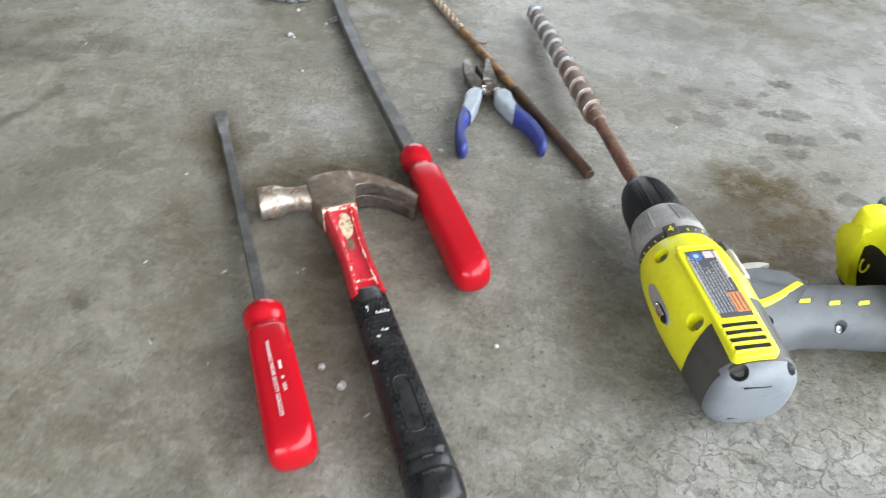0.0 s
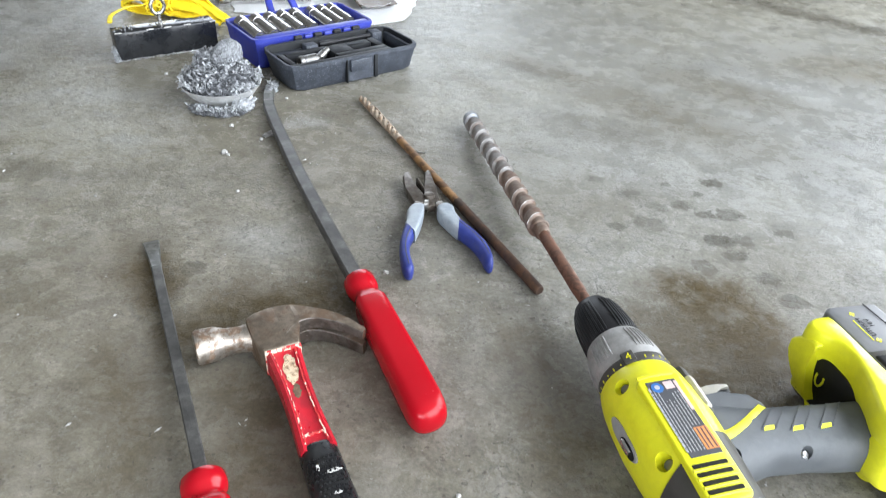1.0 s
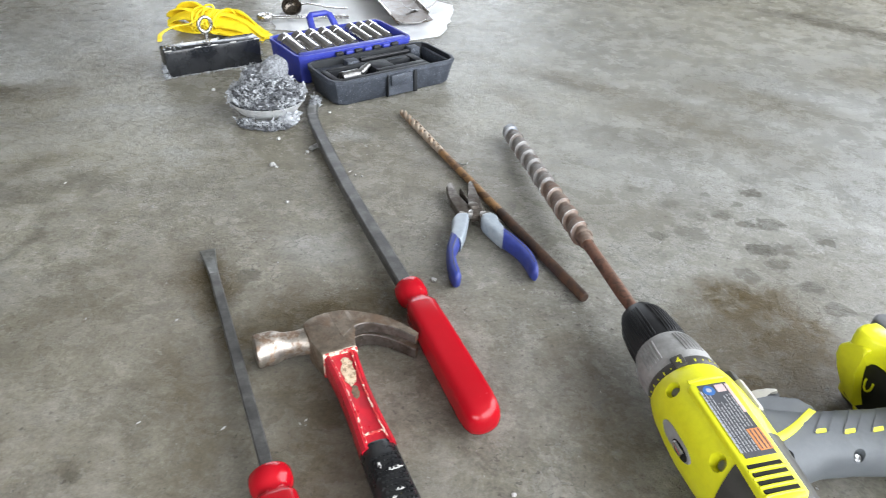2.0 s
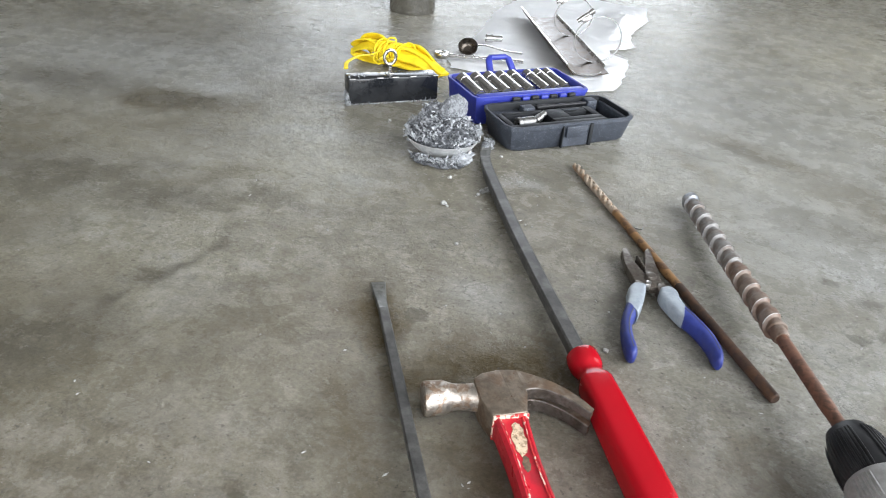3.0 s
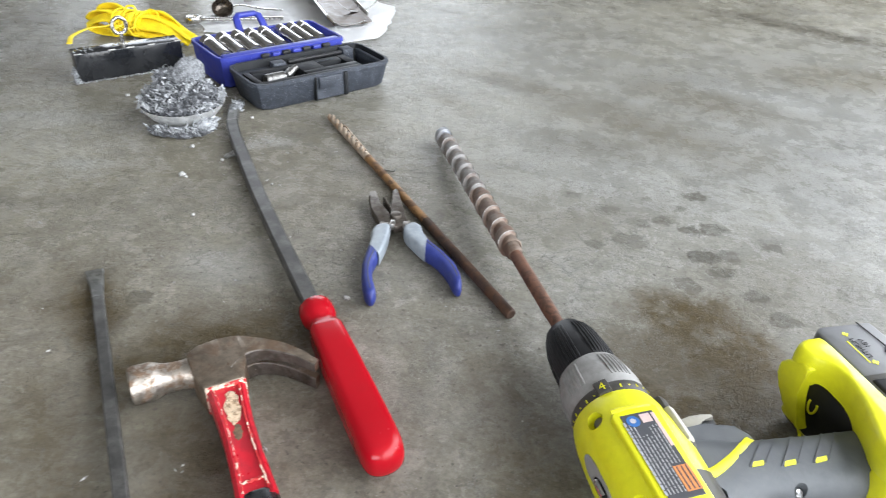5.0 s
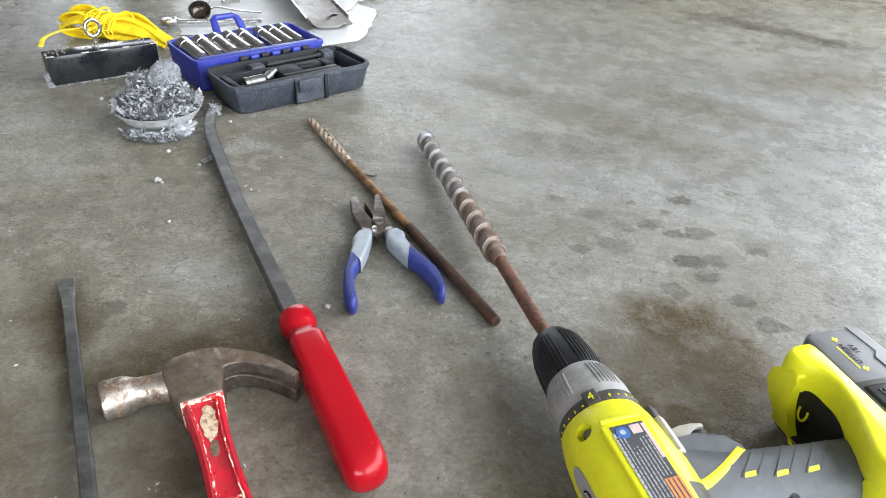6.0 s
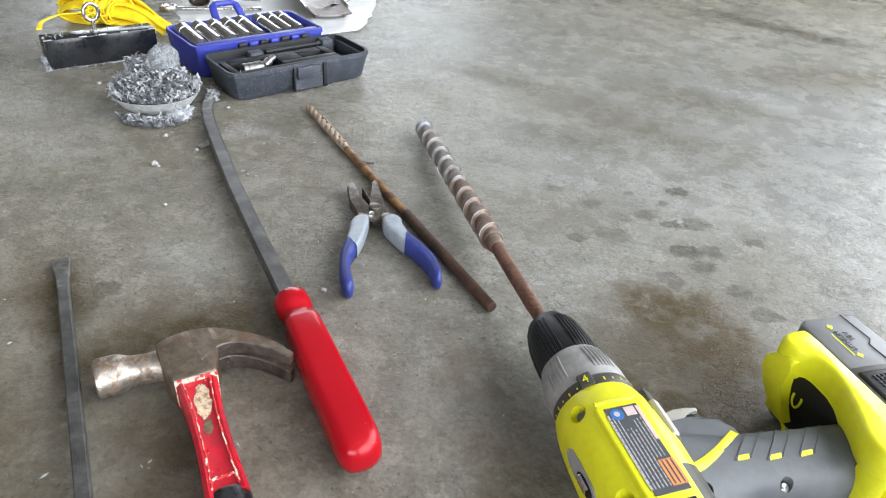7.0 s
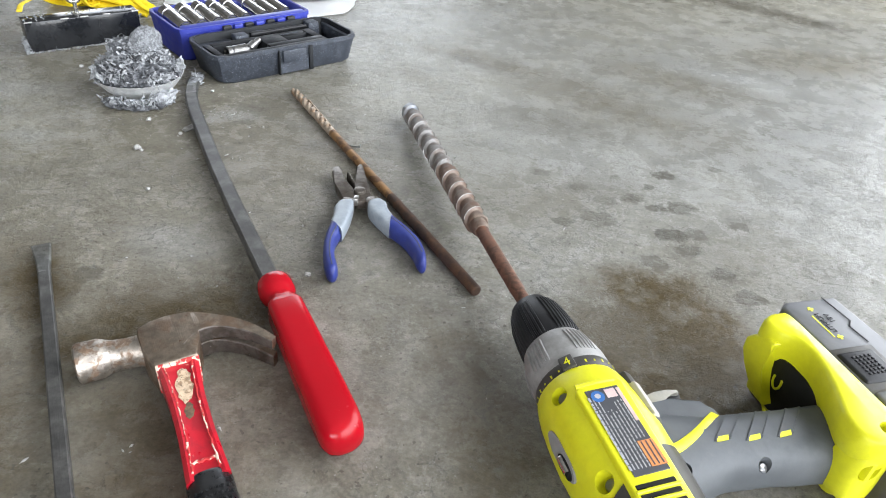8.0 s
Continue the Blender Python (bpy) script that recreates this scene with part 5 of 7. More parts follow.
    # piping from the panel's corner over the grip
    pts = smooth_path([(0.0625, -0.0110, cz + 0.0280), (0.0627, -0.0190, cz + 0.0240), (0.0640, -0.0270, cz + 0.0222), (0.0680, -0.0370, cz + 0.0212), (0.0735, -0.0480, cz + 0.0200),
                       (0.0795, -0.0585, cz + 0.0188), (0.0850, -0.0675, cz + 0.0160), (0.0880, -0.0720, cz + 0.0120)], 6)
    part("piping", sweep(pts, lambda t: (0.0026 + 0.0014 * (1 - t) ** 3, 0.0011), 14, e=6), lime, grip, "lime-green piping on the grip")
    # trigger and direction switch
    bm = prism([(0.1150, -0.0360), (0.1172, -0.0460), (0.1172, -0.0550), (0.1155, -0.0625), (0.1122, -0.0620), (0.1130, -0.0550), (0.1095, -0.0500), (0.1005, -0.0400)], cz - 0.0100, cz + 0.0085, 0.0010, 2)
    part("trigger", bm, trigger_pale, dr, "pale grey trigger")
    bm = prism([(0.1085, -0.0350), (0.1150, -0.0480), (0.1156, -0.0560), (0.1145, -0.0635), (0.1080, -0.0625), (0.100, -0.0400)], cz - 0.0090, cz + 0.0060, 0.0010, 2)
    part("trigger_side", bm, black_plastic, newest[dr], "black cheek of the trigger")
    bm = prism([(0.070, -0.018), (0.107, -0.022), (0.1025, -0.035), (0.0995, -0.047), (0.1025, -0.0575), (0.0970, -0.0650), (0.0905, -0.0725), (0.080, -0.072), (0.068, -0.050)],
               cz - 0.016, cz + 0.0165, 0.0035, 3)
    part("trigger_guard", bm, grey_rubber, dr, "grey rubber around the trigger")
    bm = block(0.028, 0.0075, 0.006, (0.0995, -0.0240, cz + 0.0240), 0.0018, 2, Matrix.Rotation(radians(42), 4, "X"))
    part("direction_switch", bm, trigger_pale, dr, "pale sliding direction switch")
    bm = block(0.044, 0.010, 0.008, (0.1035, -0.0240, cz + 0.0205), 0.003, 2, Matrix.Rotation(radians(42), 4, "X"))
    part("switch_bed", bm, dark_shell, dr, "dark channel beside the switch")

    # foot: a loop of yellow plastic with a dark hollow on the side of the grip
    corners = [(0.0245, -0.138), (0.0260, -0.1300), (0.0305, -0.1240), (0.038, -0.1205), (0.049, -0.1220), (0.060, -0.1275), (0.073, -0.1335), (0.086, -0.1385), (0.100, -0.1410), (0.112, -0.1390),
               (0.120, -0.1330), (0.127, -0.1300), (0.1335, -0.1310), (0.1365, -0.1365), (0.1370, -0.1450), (0.1330, -0.1525), (0.100, -0.1535), (0.060, -0.1535), (0.033, -0.1530), (0.0260, -0.1500)]
    outline = [(q.x, q.y) for q in smooth_path([(x, y, 0) for x, y in corners + corners[:1]], 3)[:-1]]

    def foot_ring(z, inset, back=0.0, tuck=0.0, nose=1.0):
        """back pulls the side of the grip away from it, as far as a share of the depth."""
        out = []
        for i, (x, y) in enumerate(outline):
            a, b = Vector(outline[i - 1]), Vector(outline[(i + 1) % len(outline)])
            d = (b - a).normalized()
            yy = -0.1535 + (y + 0.1535) * (1 - back)
            x = 0.06 - (0.06 - x) * (1 - tuck) if x < 0.06 else min(x, nose + 0.1 * (x - nose))
            out.append(Vector((x + d.y * inset, yy - d.x * inset * (1 - back), z)))
        return out

    part("foot_rim", loft([foot_ring(0.0008, 0.005, 0.64, 0.5, 0.110), foot_ring(0.004, 0.002, 0.58, 0.44, 0.112), foot_ring(0.014, 0.0, 0.50, 0.30, 0.116), foot_ring(0.026, 0.0, 0.46, 0.16, 0.124)]), lime, dr,
         "lime-green lower flank of the battery foot", sharp=40)
    part("foot_rim", loft([foot_ring(0.052, 0.002, 0.10), foot_ring(0.060, 0.0, 0.03), foot_ring(0.069, 0.0), foot_ring(0.0760, 0.0002, 0.02), foot_ring(0.0780, 0.0009, 0.04), foot_ring(0.0788, 0.0022, 0.07)]),
         lime, dr, "lime-green upper flank of the battery foot", sharp=32)
    upper = newest[dr]
    bm = block(0.106, 0.012, 0.056, (0.083, -0.1475, cz + 0.001), 0.005, 3)
    part("foot_bridge", bm, lime, dr, "lime-green base of the foot", sharp=40)
    bm = loft([oval(x, hy, 0.0245, -0.1370, cz + 0.009, 3.0, 32) for x, hy in ((0.0255, 0.0060), (0.0265, 0.0100), (0.0290, 0.0130), (0.0335, 0.0145), (0.0400, 0.0150), (0.0460, 0.0135))])
    part("foot_heel", bm, lime, dr, "rounded lime-green heel", sharp=40)
    heel = newest[dr]
    # front wall of the loop, with the arch cut into it and a pointed lower blade
    arch = [(0.1275, 0.0680), (0.1345, 0.0635), (0.1408, 0.0555), (0.1404, 0.0460), (0.1345, 0.0370), (0.1265, 0.0292), (0.1160, 0.0245), (0.1055, 0.0205), (0.1110, 0.0275), (0.1148, 0.0350),
            (0.1178, 0.0450), (0.1192, 0.0560), (0.1188, 0.0630), (0.1160, 0.0690), (0.1220, 0.0700)]
    bm = prism(arch, 0.1300, 0.1460, 0.0022, 3)
    bmesh.ops.transform(bm, matrix=Matrix(((1, 0, 0, 0), (0, 0, -1, 0), (0, 1, 0, 0), (0, 0, 0, 1))), verts=bm.verts)
    part("foot_toe", bm, lime, dr, "lime-green front wall of the foot with a pointed lip", sharp=40)
    bm = block(0.078, 0.010, 0.044, (0.087, -0.1440, cz + 0.001), 0.002, 2)
    part("foot_hollow", bm, hole_black, dr, "black hollow between the flanks")
    hollow = newest[dr]
    pts = [Vector((0.1095 + 0.0036 * math.cos(a), -0.1385, cz + 0.006 + 0.0070 * math.sin(a))) for a in [math.pi * (0.85 + 1.25 * i / 12) for i in range(13)]]
    part("hook_mark", sweep(pts, lambda t: (0.0009, 0.0006), 8, up=(0, 1, 0)), lime, hollow, "lime-green hook mark")
    bore(0.0345, -0.1400, 0.0786, (-0.10, 0.1, 1), 0.0046, upper, 0.012, False)
    wells[heel] = lime
    pocket(heel, block(0.020, 0.013, 0.014, (0.0240, -0.1330, cz + 0.017), 0.004, 2))
    part("slot_bar", block(0.008, 0.0042, 0.016, (0.0290, -0.1330, cz + 0.017), 0.0012, 2), lime, heel, "thin bar across the lanyard slot")

    # battery
    bat = part("battery", block(0.122, 0.054, 0.072, (0.076, -0.1730, cz + 0.0015), 0.007, 3), dark_shell, dr, "grey and charcoal slide-on battery", sharp=40)
    out = [(0.068, -0.1550), (0.066, -0.1990), (0.100, -0.2000), (0.118, -0.2045), (0.147, -0.2025), (0.149, -0.1610), (0.144, -0.1550)]
    part("battery_cover", prism(out, cz + 0.030, cz + 0.0410, 0.003, 3), battery_grey, bat, "mid-grey battery cover", sharp=40)
    out = [(0.020, -0.1570), (0.018, -0.2025), (0.064, -0.2005), (0.066, -0.1590)]
    part("battery_cover", prism(out, cz + 0.030, cz + 0.0400, 0.003, 3), battery_grey, bat, "mid-grey battery cover", sharp=40)
    part("latch_bed", prism([(0.062, -0.1520), (0.061, -0.1880), (0.098, -0.1890), (0.099, -0.1520)], cz + 0.030, cz + 0.0422, 0.0015, 2), dark_shell, bat, "charcoal latch surround")
    part("latch_button", prism([(0.067, -0.1560), (0.066, -0.1830), (0.093, -0.1840), (0.094, -0.1560)], cz + 0.036, cz + 0.0440, 0.0022, 3), black_plastic, bat, "black textured latch button")
    btn = newest[bat]
    bm = bmesh.new()
    for i in range(6):
        for j in range(5):
            block(0.0019, 0.0019, 0.0012, (0.0730 + i * 0.0029, -0.1635 - j * 0.0032, cz + 0.0443), 0.0003, 1, bm=bm)
    part("button_pip", bm, black_plastic, btn)
    part("seam", sweep([Vector(p) for p in ((0.147, -0.1910, cz + 0.0415), (0.121, -0.1930, cz + 0.0416), (0.116, -0.1880, cz + 0.0416), (0.100, -0.1890, cz + 0.0416))], lambda t: (0.0006, 0.0003), 6),
         hole_black, bat, "dark moulded seam")
    lettering("battery_text", "18V", 0.0056, black_plastic, bat, Matrix.Translation((0.1260, -0.1800, cz + 0.0418)))
    lettering("battery_text", "LITHIUM", 0.0052, black_plastic, bat, Matrix.Translation((0.1225, -0.1735, cz + 0.0418)))
    bm = bmesh.new()
    for x, y in ((0.1375, -0.1735), (0.1085, -0.1735)):
        block(0.0044, 0.0016, 0.0004, (x, y, cz + 0.0412), bm=bm)
        block(0.0016, 0.0044, 0.0004, (x, y, cz + 0.0413), bm=bm)
    block(0.022, 0.0010, 0.0004, (0.1200, -0.1695, cz + 0.0412), bm=bm)
    part("plus_mark", bm, lime, bat, "lime-green plus signs and underline", smooth=False)


cordless_drill()


# ---------- bowl of metal shavings ----------
def flakes(places, size, seed, bm=None, blunt=0.25, curl_most=1.3, stray=0.8):
    """Curled ragged ribbons of metal; places are (position, outward direction)."""
    bm = bm or bmesh.new()
    rnd = random.Random(seed)
    for pos, out in places:
        d = (Vector(out) + Vector((rnd.uniform(-stray, stray), rnd.uniform(-stray, stray), rnd.uniform(-0.6 * stray, stray)))).normalized()
        side = d.cross(Vector((rnd.uniform(-1, 1), rnd.uniform(-1, 1), rnd.uniform(-1, 1)))).normalized()
        curl = d.cross(side)
        n = size * rnd.uniform(0.5, 1.4)
        w = size * rnd.uniform(0.14, 0.34)
        bow, spin_by = rnd.uniform(-curl_most, curl_most), rnd.uniform(-2.2, 2.2)
        prev = None
        for i in range(6):
            t = i / 5
            c = Vector(pos) + d * n * (t - 0.3) * (1 - 0.25 * abs(bow) * t) + curl * n * bow * (t - 0.3) ** 2 * 1.6
            ww = w * (1 - (1 - blunt) * t ** 2) * rnd.uniform(0.55, 1.3)
            tw = side * math.cos(t * spin_by + bow) + curl * math.sin(t * spin_by + bow)
            pair = (bm.verts.new(c - tw * ww), bm.verts.new(c + curl * ww * 0.55), bm.verts.new(c + tw * ww))
            if prev:
                bm.faces.new((prev[0], prev[1], pair[1], pair[0]))
                bm.faces.new((prev[1], prev[2], pair[2], pair[1]))
            prev = pair
    return bm


def crumbly(profile, seed, k=170, rows=56, deep=0.0036):
    """A mound of packed crumbs: a fine mesh over the profile, broken up by ridged relief at two scales."""
    rings = []
    for i in range(rows + 1):
        u = i / rows * (len(profile) - 1)
        j = min(len(profile) - 2, int(u))
        z, r, ox, oy = (a + (b - a) * (u - j) for a, b in zip(profile[j], profile[j + 1]))
        ring = []
        for m in range(k):
            a = 2 * math.pi * m / k
            d = Vector((math.cos(a), math.sin(a), 0.6))
            q = Vector((ox + r * d.x, oy + r * d.y, z))
            lump_by = noise.noise(q * 70 + Vector((seed, 0, 0))) * 0.0030
            ridge = 1 - 2 * abs(noise.noise(q * 190 + Vector((0, seed, 0)))) * 1.6
            fine = noise.noise(q * 480 + Vector((0, 0, seed)))
            ring.append(q + d * (lump_by + deep * ridge * 0.8 + 0.0013 * fine) + Vector((0.0010 * noise.noise(q * 300), 0.0010 * noise.noise(q * 310 + Vector((5, 5, 5))), 0)))
        rings.append(ring)
    return loft(rings)


def bowl_and_shavings():
    c = Matrix.Translation((-0.0615, 0.1480, 0))
    bowl = thing("bowl", "shallow spun aluminium bowl full of grey metal shavings", "bowl", c)
    prof = [(0.0, 0.026), (0.0015, 0.029), (0.005, 0.036), (0.012, 0.0450), (0.020, 0.0515), (0.0255, 0.0545), (0.0270, 0.0562), (0.0272, 0.0555), (0.0258, 0.0532), (0.020, 0.0500), (0.012, 0.0435),
            (0.006, 0.034), (0.003, 0.026)]
    prof = [(z, r * 0.962) for z, r in prof]
    bm = spin(prof, 56)
    bmesh.ops.rotate(bm, cent=(0, 0, 0), matrix=Matrix.Rotation(radians(-90), 3, "Y"), verts=bm.verts)
    part("dish", bm, bowl_alu, bowl, "thin spun aluminium dish with a rolled rim")

    heap = thing("shavings_heap", "bristling heap of grey steel shavings in a bowl", "metal shavings", c, kind="stuff")
    prof = [(0.018, 0.042, 0, 0), (0.027, 0.0475, 0.000, 0.000), (0.033, 0.0440, 0.000, 0.001), (0.040, 0.036, 0.000, 0.003), (0.047, 0.0265, 0.000, 0.006), (0.053, 0.0180, 0.000, 0.009),
            (0.058, 0.0100, 0.000, 0.011), (0.060, 0.0040, 0.000, 0.012)]
    part("core", crumbly(prof, 3, deep=0.0046), filing_shade, heap, "packed crumbly grey shavings darkened as in shade", sharp=25)
    rnd = random.Random(21)
    # tufts: each a fan of blunt curls that share a root and a direction, with the darkened core in the gaps between
    spots, small = [], []
    for _ in range(210):
        t = rnd.random() ** 0.75
        i = min(len(prof) - 2, int(t * (len(prof) - 1)))
        f = t * (len(prof) - 1) - i
        z, r, ox, oy = (a + (b - a) * f for a, b in zip(prof[i], prof[i + 1]))
        a = rnd.random() * 2 * math.pi
        root = Vector((ox + r * math.cos(a), oy + r * math.sin(a), z))
        lead = Vector((math.cos(a), math.sin(a), 0.45 + 0.5 * rnd.random()))
        for _ in range(6):
            q = root + Vector((rnd.gauss(0, 0.0028), rnd.gauss(0, 0.0028), rnd.gauss(0, 0.0022)))
            spots.append((tuple(q), tuple(lead)))
        small += [(tuple(root + Vector((rnd.gauss(0, 0.004), rnd.gauss(0, 0.004), rnd.gauss(0, 0.003)))), tuple(lead)) for _ in range(2)]
    # curls that hang over the rim
    for a0, a1, count in ((150, 235, 60), (-40, 40, 70)):
        for _ in range(count):
            a = radians(rnd.uniform(a0, a1))
            spots.append(((0.050 * math.cos(a), 0.050 * math.sin(a), 0.029 + 0.008 * rnd.random()), (math.cos(a), math.sin(a), 0.25)))
    # the ragged clump on the far side of the wad
    part("clump", crumbly([(0.040, 0.006, -0.018, 0.004), (0.046, 0.0105, -0.020, 0.003), (0.054, 0.0125, -0.021, 0.003), (0.061, 0.0100, -0.020, 0.004), (0.065, 0.0045, -0.019, 0.005), (0.066, 0.001, -0.019, 0.005)], 8, 90, 30), filing_shade, heap, "ragged clump of shavings", sharp=25)
    for _ in range(150):
        q = Vector((rnd.gauss(-0.021, 0.0062), rnd.gauss(0.003, 0.0070), 0.055 + rnd.gauss(0, 0.0058)))
        spots.append((tuple(q), tuple(q - Vector((-0.014, 0.006, 0.049)))))
    part("curl", flakes(spots, 0.0076, 4, blunt=0.75, stray=0.6), filing_grey, heap, "small curled steel chips", sharp=20)
    part("chip", flakes(small, 0.0042, 14, blunt=0.7, stray=1.0), filing_grey, heap, "fine steel chips between the curls", sharp=20)
    # the smooth wad on top: a thick leaning disc
    rings = []
    for i in range(25):
        t = i / 24
        r = 0.0200 * math.sin(math.pi * (0.08 + 0.82 * t)) ** 0.6
        cen = Vector((-0.006 + 0.030 * t, 0.001 + 0.018 * t, 0.0560 + 0.0100 * t))
        ring = []
        for j in range(56):
            a = 2 * math.pi * j / 56
            w = 1 + 0.30 * noise.noise(Vector((math.cos(a) * 2, math.sin(a) * 2, t * 2.0))) + 0.07 * noise.noise(Vector((math.cos(a) * 9, math.sin(a) * 9, t * 9)))
            w += 0.05 * math.sin(a * 9 + t * 26 + 3 * noise.noise(Vector((math.cos(a) * 3, math.sin(a) * 3, 5))))
            ring.append(cen + Vector((-0.20 * math.sin(a) * r, math.cos(a) * r * w * 0.85, math.sin(a) * r * w * 0.95)))
        rings.append(ring)
    part("wad", loft(rings), felt_grey, heap, "felted wad of fine filings", sharp=60)
    spots = [(tuple(q), tuple((q - sum(ring, Vector()) / len(ring)).normalized())) for ring in rings[1:-1] for q in ring[::2] if rnd.random() < 0.6]
    part("fuzz", flakes(spots, 0.0021, 24, stray=0.5), felt_grey, heap, "short bristles on the wad", sharp=20)

    # spilled in front of the bowl
    spill = thing("spilled_shavings", "clumps of grey steel shavings spilled beside a bowl", "metal shavings", c, kind="stuff")
    spots = []
    for _ in range(34):
        t = rnd.random()
        a = radians(-126 + 84 * t)
        r = 0.0450 + 0.011 * rnd.random()
        root = Vector((r * math.cos(a) + 0.006, r * math.sin(a) - 0.002, 0.004 + 0.006 * rnd.random()))
        spots += [(tuple(root + Vector((rnd.gauss(0, 0.0025), rnd.gauss(0, 0.0025), abs(rnd.gauss(0, 0.0025))))), (math.cos(a), math.sin(a), 0.5)) for _ in range(9)]
    for a in (-124, -112, -101, -90, -79, -69, -59, -50):
        r, h = 0.048 + 0.004 * rnd.random(), 0.006 + 0.006 * rnd.random()
        x, y = r * math.cos(radians(a)) + 0.006, r * math.sin(radians(a)) - 0.002
        part("clump", crumbly([(0.0005, 0.0062, x, y), (h * 0.4, 0.0075, x, y), (h * 0.8, 0.005, x, y), (h, 0.001, x, y)], a, 48, 16, 0.0030), filing_shade, spill, sharp=25)
    part("curl", flakes(spots, 0.0060, 9, stray=0.7), filing_grey, spill, "small curled steel chips", sharp=20)
    # fan of long strands at one end
    spots = []
    for _ in range(120):
        k = rnd.random()
        spots.append(((0.034 + 0.012 * k, -0.042 + 0.022 * rnd.random(), 0.003 + 0.010 * rnd.random()), (0.75, 0.65, 0.18)))
    part("strand", flakes(spots, 0.0165, 15, blunt=0.5, curl_most=0.4, stray=0.22), filing_grey, spill, "fan of longer steel strands", sharp=20)


bowl_and_shavings()


def bar_fuzz():
    """A tuft of filings held by the curved tip of the long bar."""
    tuft = thing("filing_tuft", "wisp of grey filings stuck to a pry bar tip", "metal filings", Matrix.Translation((0.000, 0.176, 0)), kind="stuff")
    rnd = random.Random(61)
    spots = [((rnd.uniform(-0.014, 0.007), 0.0, 0.007 + 0.008 * rnd.random()), (0.5, 0.5, 0.5)) for _ in range(60)]
    spots = [((x, 0.006 - 0.9 * x + rnd.uniform(-0.005, 0.005), z - 0.2 * x), d) for (x, y, z), d in spots]
    part("tuft", flakes(spots, 0.0050, 8), filing_grey, tuft, sharp=20)
    m = tuft.matrix_world.inverted() @ floor_pose(-0.0235, 0.1770, 0.517, -0.8555)
    rings = []
    for i in range(22):
        t = i / 21
        x = -0.014 + 0.034 * t
        swell = math.sin(math.pi * (0.10 + 0.82 * t)) ** 0.5
        ring = [Vector((x, sway(x), 0.0095)) + Vector((0, 0.0092 * swell * math.cos(a), 0.0052 * swell * math.sin(a))) * (1 + 0.3 * noise.noise(Vector((math.cos(a) * 3, math.sin(a) * 3, t * 7))))
                for a in [2 * math.pi * j / 26 for j in range(26)]]
        rings.append([m @ q for q in ring])
    part("felt", loft(rings), felt_grey, tuft, "felted filings wrapped round the tip", sharp=50)


bar_fuzz()


# ---------- lifting magnet ----------
def magnet_block():
    m = floor_pose(-0.2590, 0.2350, 0.745, 0.667)
    mag = thing("lifting_magnet", "black steel lifting magnet bar with an eyebolt", "magnet", m)
    n = 0.152
    part("body", block(n, 0.032, 0.041, (n / 2, 0.0165, 0.0228), 0.0016, 2), magnet_black, mag, "glossy black enamelled bar")
    part("base_plate", block(n + 0.001, 0.0335, 0.0022, (n / 2, 0.0165, 0.0012), 0.0006, 1), chrome_dull, mag, "thin pale steel base edge")
    for x in (0.006, 0.052, 0.078, 0.108, 0.148):
        part("edge_chip", block(0.010 + 0.05 * (x % 0.02), 0.0022, 0.0016, (x, 0.0015, 0.0429), 0.0005, 1), scuff, mag, "bright chipped edge")
    bm = spin([(0.0425, 0.0055), (0.0435, 0.0062), (0.0445, 0.0062), (0.0450, 0.0042), (0.0452, 0.0030), (0.060, 0.0028)], 16)
    bmesh.ops.rotate(bm, cent=(0, 0, 0), matrix=Matrix.Rotation(radians(-90), 3, "Y"), verts=bm.verts)
    bmesh.ops.translate(bm, vec=(0.072, 0.0165, 0), verts=bm.verts)
    part("bolt_shank", bm, chrome_dull, mag, "zinc-plated bolt shank")
    pts = [Vector((0.072 + 0.0102 * math.sin(a), 0.0165 + 0.0022 * math.cos(a / 2), 0.0715 - 0.0118 * math.cos(a))) for a in [radians(-8 + 345 * i / 32) for i in range(33)]]
    part("eye", sweep(pts, lambda t: (0.0027, 0.0027), 12, up=(0, 1, 0)), chrome_dull, mag, "zinc-plated ring eye")
    fuzz = thing("clinging_filings", "tufts of grey filings clinging to a magnet", "metal filings", m, kind="stuff")
    rnd = random.Random(31)
    spots = []
    for _ in range(420):
        k = rnd.random()
        if k < 0.42:
            spots.append(((rnd.uniform(-0.005, 0.002), rnd.uniform(-0.003, 0.020), 0.002 + 0.018 * rnd.random() ** 1.5), (-1, -0.4, 0.3)))
        elif k < 0.47:
            spots.append(((rnd.uniform(0, 0.035), rnd.uniform(0.004, 0.030), 0.0445), (-0.2, 0, 1)))
        elif k < 0.75:
            spots.append(((rnd.uniform(0, n), -0.001, 0.0016), (0, -0.6, 0.1)))
        elif k < 0.90:
            spots.append(((n + rnd.uniform(0, 0.003), rnd.uniform(0, 0.03), 0.004 + 0.034 * rnd.random()), (1, 0, 0.1)))
        elif k < 0.915:
            spots.append(((rnd.uniform(0.05, n), rnd.uniform(0.006, 0.032), 0.0442), (0, 0, 1)))
    part("tuft", flakes(spots, 0.0042, 6), filing_grey, fuzz, sharp=20)


magnet_block()


